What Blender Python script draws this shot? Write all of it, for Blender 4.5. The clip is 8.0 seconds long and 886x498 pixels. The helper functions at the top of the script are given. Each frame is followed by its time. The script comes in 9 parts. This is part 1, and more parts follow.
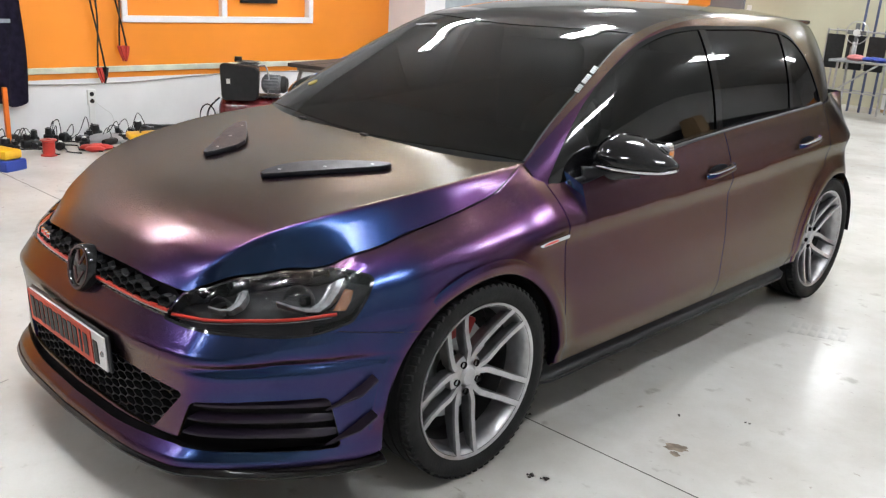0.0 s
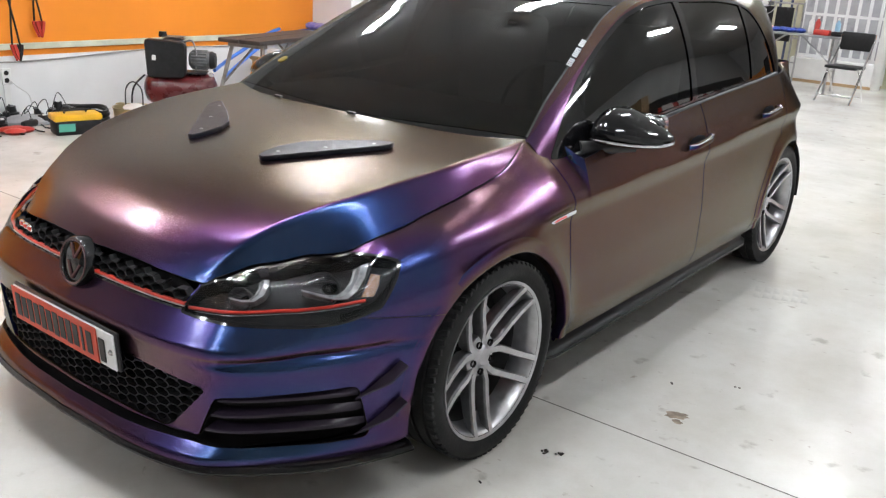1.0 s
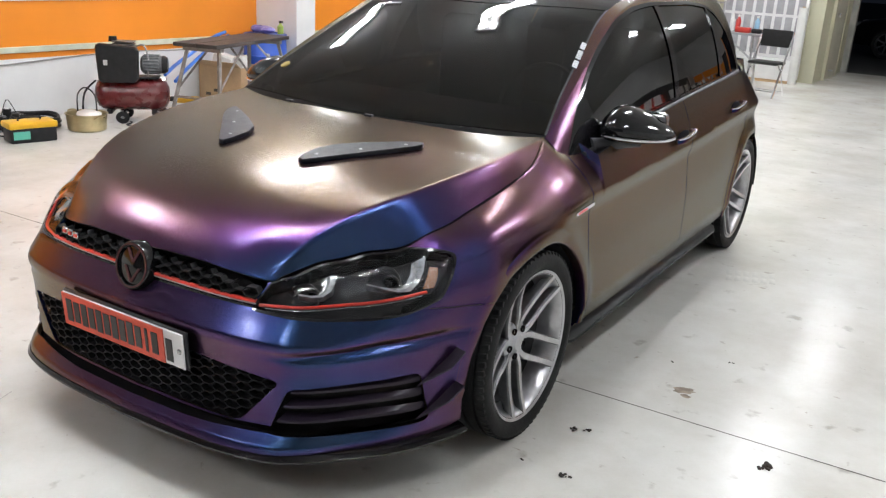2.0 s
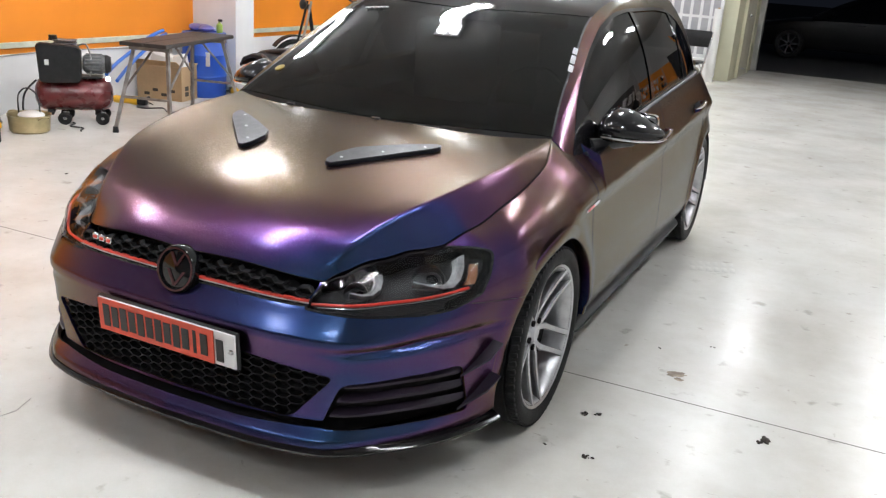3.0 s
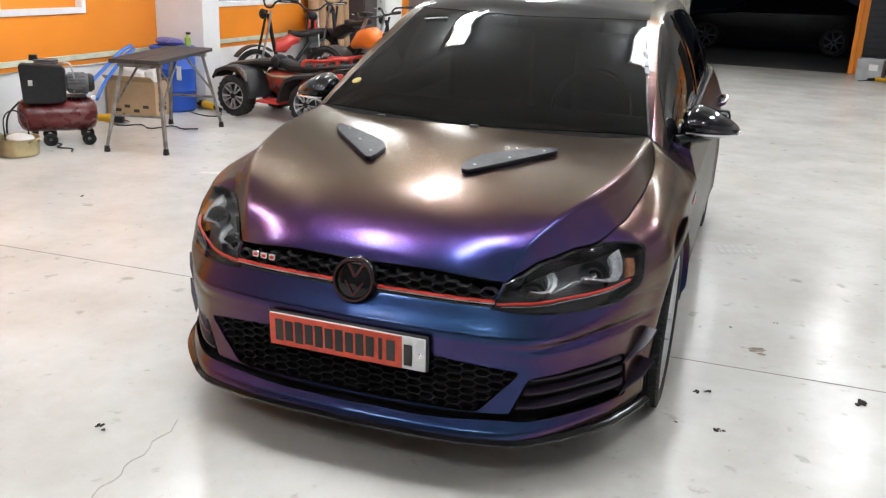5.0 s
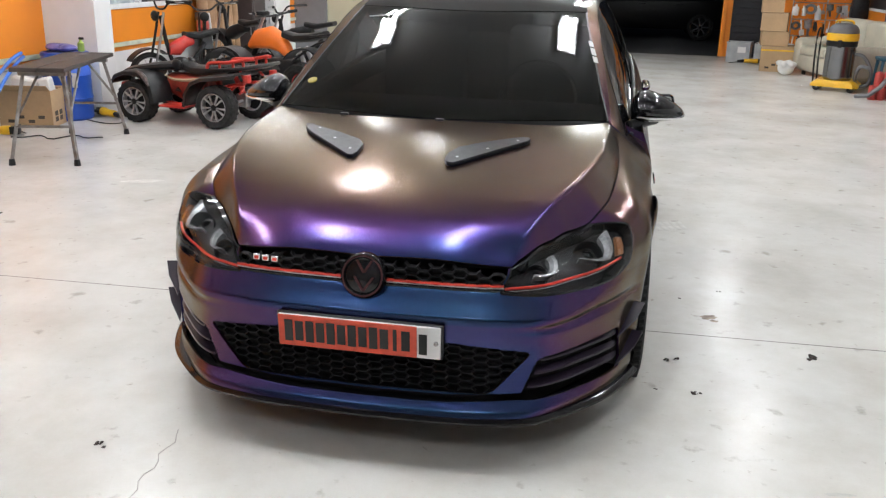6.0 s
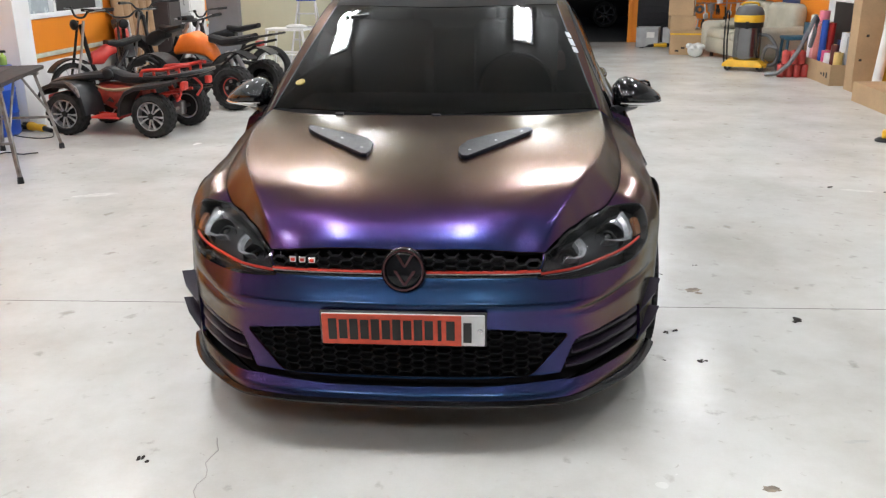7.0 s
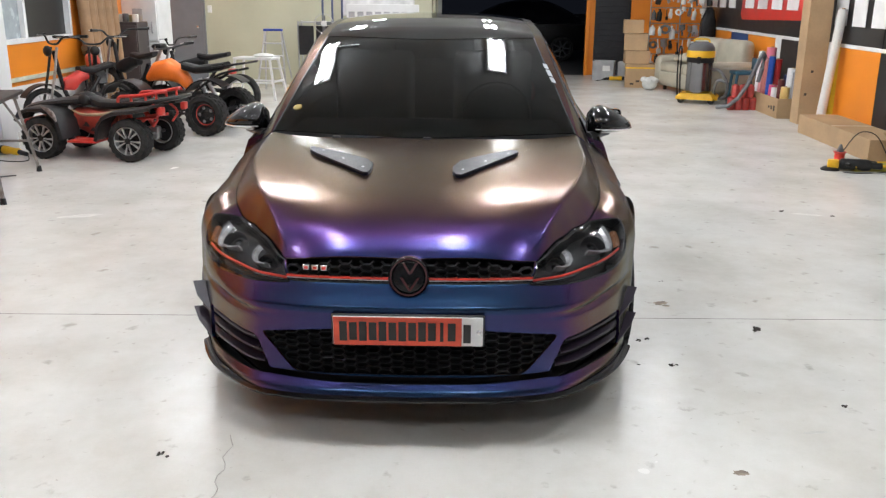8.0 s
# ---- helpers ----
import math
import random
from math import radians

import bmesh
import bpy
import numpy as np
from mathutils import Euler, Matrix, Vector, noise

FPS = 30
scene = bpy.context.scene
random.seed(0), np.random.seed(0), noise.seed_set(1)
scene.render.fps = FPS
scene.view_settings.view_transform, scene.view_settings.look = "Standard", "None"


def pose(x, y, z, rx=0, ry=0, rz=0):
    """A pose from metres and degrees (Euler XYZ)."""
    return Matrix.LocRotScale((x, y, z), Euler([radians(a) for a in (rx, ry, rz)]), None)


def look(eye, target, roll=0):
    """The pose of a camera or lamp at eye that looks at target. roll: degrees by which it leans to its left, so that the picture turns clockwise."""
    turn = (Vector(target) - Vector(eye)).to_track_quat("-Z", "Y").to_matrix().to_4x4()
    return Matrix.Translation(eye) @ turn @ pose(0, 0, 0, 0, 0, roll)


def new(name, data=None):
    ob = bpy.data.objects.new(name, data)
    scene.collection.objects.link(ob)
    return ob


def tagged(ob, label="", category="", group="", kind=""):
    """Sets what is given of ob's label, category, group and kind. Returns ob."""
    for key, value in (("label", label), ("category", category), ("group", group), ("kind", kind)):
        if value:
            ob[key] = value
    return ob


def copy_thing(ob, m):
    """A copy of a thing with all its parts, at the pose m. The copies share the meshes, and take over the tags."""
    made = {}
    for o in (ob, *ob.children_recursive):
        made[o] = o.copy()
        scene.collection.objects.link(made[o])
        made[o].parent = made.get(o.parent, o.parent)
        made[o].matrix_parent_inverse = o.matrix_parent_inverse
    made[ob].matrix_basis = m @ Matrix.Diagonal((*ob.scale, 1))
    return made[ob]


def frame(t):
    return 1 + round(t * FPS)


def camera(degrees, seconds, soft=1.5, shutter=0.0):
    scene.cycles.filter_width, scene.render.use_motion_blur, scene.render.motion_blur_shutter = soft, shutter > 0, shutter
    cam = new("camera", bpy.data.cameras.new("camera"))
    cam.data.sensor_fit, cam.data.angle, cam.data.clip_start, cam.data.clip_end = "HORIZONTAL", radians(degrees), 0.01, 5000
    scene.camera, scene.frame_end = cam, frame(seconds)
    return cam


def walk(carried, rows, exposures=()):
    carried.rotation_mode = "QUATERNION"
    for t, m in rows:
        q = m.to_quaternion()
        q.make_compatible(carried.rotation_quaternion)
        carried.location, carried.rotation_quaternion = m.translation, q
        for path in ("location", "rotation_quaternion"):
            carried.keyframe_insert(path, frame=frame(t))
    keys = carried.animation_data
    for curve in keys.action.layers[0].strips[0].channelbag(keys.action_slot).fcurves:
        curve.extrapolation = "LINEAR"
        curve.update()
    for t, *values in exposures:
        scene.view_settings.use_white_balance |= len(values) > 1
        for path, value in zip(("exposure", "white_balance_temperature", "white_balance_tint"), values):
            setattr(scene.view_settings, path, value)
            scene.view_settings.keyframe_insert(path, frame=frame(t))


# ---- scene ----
cam = camera(53.7, 8.0, 1.3)
PATH = [
    (0, (2.49, -0.984, 1.502), (1.16, 0.387, 0.909), 3.3),
    (0.5, (2.324, -1.056, 1.494), (1.058, 0.368, 0.886), 2.7),
    (1, (2.212, -1.164, 1.49), (1.059, 0.339, 0.851), 3.4),
    (1.5, (2.1, -1.375, 1.503), (1.052, 0.202, 0.859), 3.4),
    (2, (1.998, -1.508, 1.504), (0.998, 0.105, 0.873), 3.3),
    (3.5, (1.566, -1.944, 1.534), (0.813, -0.199, 0.911), 3.9),
    (4, (1.391, -2.055, 1.524), (0.657, -0.299, 0.909), 3.4),
    (4.5, (1.231, -2.141, 1.531), (0.524, -0.373, 0.918), 3.0),
    (6, (0.727, -2.429, 1.536), (0.362, -0.562, 0.919), 1.3),
    (6.5, (0.526, -2.479, 1.534), (0.29, -0.591, 0.918), 0.5),
    (7, (0.339, -2.566, 1.545), (0.18, -0.673, 0.92), -0.6),
    (7.5, (0.251, -2.701, 1.553), (0.154, -0.794, 0.957), 0.0),
    (8, (0.194, -2.857, 1.56), (0.14, -0.937, 1.0), 0.4),
]
walk(cam, [(t, look(eye, target, roll)) for t, eye, target, roll in PATH], [(0.0, 0.0), (4.5, 0.0), (6.0, -0.10), (8.0, -0.12)])

# night outside, the hall lit by its ceiling tubes alone
world = bpy.data.worlds.new("night")
scene.world = world
world.use_nodes = True
world.node_tree.nodes["Background"].inputs["Color"].default_value = (0.010, 0.012, 0.018, 1)
world.node_tree.nodes["Background"].inputs["Strength"].default_value = 0.55

CEIL = 3.58
TUBE_POWER = 116.0


# ---- materials ----
def mat(name, color=(0.5, 0.5, 0.5), rough=0.5, metal=0.0, spec=0.5, vary=0.12, scale=6.0, bump=0.0, bscale=60.0, alt=None, coat=0.0,
        emit=0.0, rvary=0.1, fine=0.0):
    """A node material: two scales of noise move the colour and the roughness, a third one the relief."""
    m = bpy.data.materials.new(name)
    m.use_nodes = True
    nt = m.node_tree
    b = nt.nodes["Principled BSDF"]
    b.inputs["Metallic"].default_value = metal
    b.inputs["Specular IOR Level"].default_value = spec
    b.inputs["Coat Weight"].default_value = coat
    b.inputs["Coat Roughness"].default_value = 0.04
    tc = nt.nodes.new("ShaderNodeTexCoord")
    n1 = nt.nodes.new("ShaderNodeTexNoise")
    n1.inputs["Scale"].default_value = scale
    n1.inputs["Detail"].default_value = 6
    nt.links.new(tc.outputs["Object"], n1.inputs["Vector"])
    ramp = nt.nodes.new("ShaderNodeValToRGB")
    dark = alt or tuple(c * (1 - vary * 2) for c in color)
    light = color if alt else tuple(min(1, c * (1 + vary)) for c in color)
    ramp.color_ramp.elements[0].position, ramp.color_ramp.elements[1].position = 0.3, 0.7
    ramp.color_ramp.elements[0].color = (*dark, 1)
    ramp.color_ramp.elements[1].color = (*light, 1)
    nt.links.new(n1.outputs["Fac"], ramp.inputs["Fac"])
    colour = ramp.outputs["Color"]
    if fine:
        n3 = nt.nodes.new("ShaderNodeTexNoise")
        n3.inputs["Scale"].default_value = scale * 14
        n3.inputs["Detail"].default_value = 4
        nt.links.new(tc.outputs["Object"], n3.inputs["Vector"])
        mix = nt.nodes.new("ShaderNodeMix")
        mix.data_type, mix.blend_type = "RGBA", "OVERLAY"
        mix.inputs["Factor"].default_value = fine
        nt.links.new(colour, mix.inputs["A"])
        nt.links.new(n3.outputs["Fac"], mix.inputs["B"])
        colour = mix.outputs["Result"]
    nt.links.new(colour, b.inputs["Base Color"])
    mr = nt.nodes.new("ShaderNodeMapRange")
    mr.inputs["To Min"].default_value, mr.inputs["To Max"].default_value = max(0.0, rough - rvary), min(1, rough + rvary)
    nt.links.new(n1.outputs["Fac"], mr.inputs["Value"])
    nt.links.new(mr.outputs["Result"], b.inputs["Roughness"])
    if bump:
        n2 = nt.nodes.new("ShaderNodeTexNoise")
        n2.inputs["Scale"].default_value = bscale
        n2.inputs["Detail"].default_value = 5
        nt.links.new(tc.outputs["Object"], n2.inputs["Vector"])
        bp = nt.nodes.new("ShaderNodeBump")
        bp.inputs["Strength"].default_value = bump
        bp.inputs["Distance"].default_value = 0.01
        nt.links.new(n2.outputs["Fac"], bp.inputs["Height"])
        nt.links.new(bp.outputs["Normal"], b.inputs["Normal"])
    if emit:
        b.inputs["Emission Color"].default_value = (*color, 1)
        b.inputs["Emission Strength"].default_value = emit
    return m


def tinted_glass(name, tint, rough=0.02, ior=1.56):
    """A pane: what passes is tinted, the rest is mirrored by Fresnel."""
    m = bpy.data.materials.new(name)
    m.use_nodes = True
    nt = m.node_tree
    nt.nodes.remove(nt.nodes["Principled BSDF"])
    out = nt.nodes["Material Output"]
    tr = nt.nodes.new("ShaderNodeBsdfTransparent")
    tr.inputs["Color"].default_value = (*tint, 1)
    gl = nt.nodes.new("ShaderNodeBsdfGlossy")
    gl.inputs["Roughness"].default_value = rough
    fr = nt.nodes.new("ShaderNodeFresnel")
    fr.inputs["IOR"].default_value = ior
    mx = nt.nodes.new("ShaderNodeMixShader")
    nt.links.new(fr.outputs["Fac"], mx.inputs["Fac"])
    nt.links.new(tr.outputs["BSDF"], mx.inputs[1])
    nt.links.new(gl.outputs["BSDF"], mx.inputs[2])
    nt.links.new(mx.outputs["Shader"], out.inputs["Surface"])
    return m


def flake_paint(name):
    """Satin colour-shift wrap: an interference film over a dark flake base, blue face on and bronze at a glance."""
    m = bpy.data.materials.new(name)
    m.use_nodes = True
    nt = m.node_tree
    b = nt.nodes["Principled BSDF"]
    b.inputs["Base Color"].default_value = (0.012, 0.009, 0.010, 1)
    b.inputs["IOR"].default_value = FLAKE_IOR
    b.inputs["Coat Weight"].default_value = 0.9
    b.inputs["Coat Roughness"].default_value = 0.17
    b.inputs["Thin Film IOR"].default_value = FILM_IOR
    tc = nt.nodes.new("ShaderNodeTexCoord")
    for scale, socket, lo, hi in ((1.6, "Thin Film Thickness", FILM_NM * 0.985, FILM_NM * 1.015), (900.0, "Roughness", 0.25, 0.31)):
        noise = nt.nodes.new("ShaderNodeTexNoise")
        noise.inputs["Scale"].default_value, noise.inputs["Detail"].default_value = scale, 1
        nt.links.new(tc.outputs["Object"], noise.inputs["Vector"])
        mr = nt.nodes.new("ShaderNodeMapRange")
        mr.inputs["From Min"].default_value, mr.inputs["From Max"].default_value = 0.3, 0.7
        mr.inputs["To Min"].default_value, mr.inputs["To Max"].default_value = lo, hi
        nt.links.new(noise.outputs["Fac"], mr.inputs["Value"])
        nt.links.new(mr.outputs["Result"], b.inputs[socket])
    base = nt.nodes.new("ShaderNodeBsdfGlossy")
    base.inputs["Color"].default_value = (0.014, 0.024, 0.070, 1)
    base.inputs["Roughness"].default_value = 0.24
    mx = nt.nodes.new("ShaderNodeMixShader")
    mx.inputs["Fac"].default_value = 0.50
    nt.links.new(b.outputs["BSDF"], mx.inputs[1])
    nt.links.new(base.outputs["BSDF"], mx.inputs[2])
    nt.links.new(mx.outputs["Shader"], nt.nodes["Material Output"].inputs["Surface"])
    return m


FILM_NM, FILM_IOR, FLAKE_IOR = 339.0, 1.36, 2.2
PAINT = flake_paint("colour_shift_wrap")
GLOSS_BLACK = mat("gloss_black", (0.006, 0.006, 0.007), 0.06, vary=0.1, rvary=0.02)
ROOF_BLACK = mat("roof_black", (0.010, 0.010, 0.011), 0.06, vary=0.1, rvary=0.02)
TRIM_BLACK = mat("trim_black", (0.012, 0.012, 0.013), 0.38, vary=0.2, scale=20, bump=0.05, bscale=300)
VOID = mat("void_black", (0.014, 0.013, 0.014), 0.9, spec=0.15)
RUBBER = mat("rubber", (0.009, 0.009, 0.010), 0.66, spec=0.22, vary=0.25, scale=14, bump=0.15, bscale=120, alt=(0.016, 0.016, 0.016))
ALLOY = mat("brushed_alloy", (0.55, 0.55, 0.57), 0.33, 0.95, vary=0.08, scale=30, bump=0.05, bscale=400)
SPOKE_SIDE = mat("spoke_flank", (0.24, 0.24, 0.25), 0.42, 0.9, vary=0.12, scale=30)
CHROME = mat("chrome", (0.75, 0.75, 0.77), 0.10, 1.0, vary=0.02, rvary=0.03)
STEEL = mat("steel", (0.45, 0.45, 0.46), 0.35, 1.0, vary=0.12, scale=18)
RED_TRIM = mat("red_trim", (0.62, 0.035, 0.018), 0.35, vary=0.08, coat=0.3)
CALIPER_RED = mat("caliper_red", (0.34, 0.012, 0.010), 0.4, vary=0.1)
GLASS_DARK = tinted_glass("tinted_window_glass", (0.06, 0.065, 0.06))
GLASS_LENS = tinted_glass("headlight_lens", (0.88, 0.89, 0.90), 0.015, 1.40)
REFLECTOR = mat("light_guide_grey", (0.27, 0.275, 0.285), 0.24, vary=0.25, scale=30, rvary=0.05, coat=0.4)
CARBON = mat("carbon_lip", (0.008, 0.007, 0.008), 0.14, spec=0.35, vary=0.3, scale=160, rvary=0.02)
SKIRT = mat("skirt_black", (0.007, 0.007, 0.008), 0.42, spec=0.2, vary=0.15, scale=20)
CANARD = mat("dark_canard", (0.020, 0.014, 0.024), 0.30, spec=0.25, vary=0.1, rvary=0.03)
GRILLE = mat("grille_plastic", (0.011, 0.011, 0.012), 0.6, spec=0.14, vary=0.1, rvary=0.03)


# ---- mesh tools ----
class Shape:
    """A bmesh with a few shaped pieces to build parts from."""

    def __init__(self):
        self.bm = bmesh.new()

    def box(self, c, size, bev=0.004, m=None, seg=1):
        r = bmesh.ops.create_cube(self.bm, size=1.0, matrix=(m or Matrix()) @ Matrix.Translation(c) @ Matrix.Diagonal((*size, 1)))
        if bev:
            es = list({e for v in r["verts"] for e in v.link_edges})
            bmesh.ops.bevel(self.bm, geom=es, offset=bev, segments=seg, affect="EDGES", profile=0.5)
        return self

    def rod(self, a, b, r0, r1=None, seg=12, caps=True):
        a, b = Vector(a), Vector(b)
        d = b - a
        m = Matrix.Translation((a + b) / 2) @ d.to_track_quat("Z", "Y").to_matrix().to_4x4()
        bmesh.ops.create_cone(self.bm, cap_ends=caps, segments=seg, radius1=r0, radius2=r0 if r1 is None else r1, depth=d.length, matrix=m)
        return self

    def strip(self, pts, deep, high):
        """A bar along the points with the section deep x high."""
        rows = [[self.bm.verts.new(Vector(q) + o) for o in (deep * 0, deep, deep + high, high)] for q in pts]
        for u, v in zip(rows, rows[1:]):
            for k in range(4):
                self.bm.faces.new((u[k], v[k], v[(k + 1) % 4], u[(k + 1) % 4]))
        self.bm.faces.new(rows[0][::-1])
        self.bm.faces.new(rows[-1])
        return self

    def tube(self, pts, r, seg=8, closed=False):
        pts = [Vector(p) for p in pts]
        if not closed and 3 <= len(pts) <= 9:
            full, radii = [], []
            rs = list(r) if isinstance(r, (list, tuple)) else [r] * len(pts)
            for i in range(len(pts) - 1):
                p0, p1, p2, p3 = pts[max(i - 1, 0)], pts[i], pts[i + 1], pts[min(i + 2, len(pts) - 1)]
                for k in range(4):
                    t = k / 4
                    full.append(0.5 * (2 * p1 + (p2 - p0) * t + (2 * p0 - 5 * p1 + 4 * p2 - p3) * t * t + (3 * p1 - p0 - 3 * p2 + p3) * t ** 3))
                    radii.append(rs[i] * (1 - t) + rs[i + 1] * t)
            pts, r = full + [pts[-1]], radii + [rs[-1]]
        n = len(pts)
        rings = []
        up = Vector((0, 0, 1))
        for i, p in enumerate(pts):
            d = (pts[(i + 1) % n] - pts[i - 1]) if closed else (pts[min(i + 1, n - 1)] - pts[max(i - 1, 0)])
            d.normalize()
            side = d.cross(up)
            if side.length < 0.05:
                side = d.cross(Vector((1, 0, 0)))
            side.normalize()
            top = side.cross(d)
            rr = r[i] if isinstance(r, (list, tuple)) else r
            rings.append([self.bm.verts.new(p + rr * (math.cos(a) * side + math.sin(a) * top)) for a in [2 * math.pi * k / seg for k in range(seg)]])
        for i in range(n if closed else n - 1):
            for k in range(seg):
                self.bm.faces.new((rings[i][k], rings[i][(k + 1) % seg], rings[(i + 1) % n][(k + 1) % seg], rings[(i + 1) % n][k]))
        if not closed:
            self.bm.faces.new(rings[0][::-1])
            self.bm.faces.new(rings[-1])
        return self

    def lathe(self, prof, m=None, seg=32, close=False):
        """Turns (radius, height) pairs about z."""
        m = m or Matrix()
        rings = [[self.bm.verts.new(m @ Vector((r * math.cos(a), r * math.sin(a), h))) for a in [2 * math.pi * k / seg for k in range(seg)]] for r, h in prof]
        n = len(rings)
        for i in range(n if close else n - 1):
            for k in range(seg):
                self.bm.faces.new((rings[i][k], rings[i][(k + 1) % seg], rings[(i + 1) % n][(k + 1) % seg], rings[(i + 1) % n][k]))
        return self

    def prism(self, poly, depth, m=None, bev=0.0):
        """A polygon in xy drawn out along z by depth."""
        m = m or Matrix()
        lo = [self.bm.verts.new(m @ Vector((x, y, 0))) for x, y in poly]
        hi = [self.bm.verts.new(m @ Vector((x, y, depth))) for x, y in poly]
        n = len(poly)
        fs = [self.bm.faces.new(lo[::-1]), self.bm.faces.new(hi)]
        fs += [self.bm.faces.new((lo[i], lo[(i + 1) % n], hi[(i + 1) % n], hi[i])) for i in range(n)]
        if bev:
            bmesh.ops.bevel(self.bm, geom=list({e for f in fs for e in f.edges}), offset=bev, segments=1, affect="EDGES", profile=0.5)
        return self

    def ball(self, c, r, scale=(1, 1, 1), m=None, seg=16):
        mm = (m or Matrix()) @ Matrix.Translation(c) @ Matrix.Diagonal((*scale, 1))
        bmesh.ops.create_uvsphere(self.bm, u_segments=seg, v_segments=max(6, seg // 2), radius=r, matrix=mm)
        return self


def finish(me, material, angle=38):
    me.polygons.foreach_set("use_smooth", [True] * len(me.polygons))
    me.set_sharp_from_angle(angle=radians(angle))
    me.materials.append(material)
    return me


def part(name, shape, material, parent=None, label="", angle=38):
    me = bpy.data.meshes.new(name)
    bmesh.ops.recalc_face_normals(shape.bm, faces=shape.bm.faces)
    shape.bm.to_mesh(me)
    shape.bm.free()
    ob = new(name, finish(me, material, angle))
    ob.parent = parent
    return tagged(ob, label) if label else ob


def thing(name, label, category, group="", at=(0, 0, 0), turn=0.0):
    ob = new(name)
    ob.empty_display_size = 0.1
    ob.matrix_basis = pose(*at, 0, 0, turn)
    return tagged(ob, label, category, group)


def single(name, shape, material, label, category, group="", at=(0, 0, 0), turn=0.0, kind="", angle=38):
    ob = part(name, shape, material, None, "", angle)
    ob.matrix_basis = pose(*at, 0, 0, turn)
    return tagged(ob, label, category, group, kind)


def curve(xs, ys):
    """A smooth function through the pairs, flat beyond them."""
    xs, ys = np.array(xs, float), np.array(ys, float)
    h = np.diff(xs)
    d = np.diff(ys) / h
    g = np.zeros(len(xs))
    g[1:-1] = np.where(d[1:] * d[:-1] > 0, 3 * (h[1:] + h[:-1]) / ((2 * h[1:] + h[:-1]) / np.where(d[:-1] == 0, 1, d[:-1]) + (h[1:] + 2 * h[:-1]) / np.where(d[1:] == 0, 1, d[1:])), 0)
    g[0], g[-1] = d[0], d[-1]

    def f(x):
        x = np.clip(np.asarray(x, float), xs[0], xs[-1])
        i = np.clip(np.searchsorted(xs, x, side="right") - 1, 0, len(h) - 1)
        t = (x - xs[i]) / h[i]
        return ((1 + 2 * t) * (1 - t) ** 2 * ys[i] + t * (1 - t) ** 2 * h[i] * g[i] + t * t * (3 - 2 * t) * ys[i + 1] + t * t * (t - 1) * h[i] * g[i + 1])
    return f


def step(x):
    x = np.clip(x, 0, 1)
    return x * x * (3 - 2 * x)
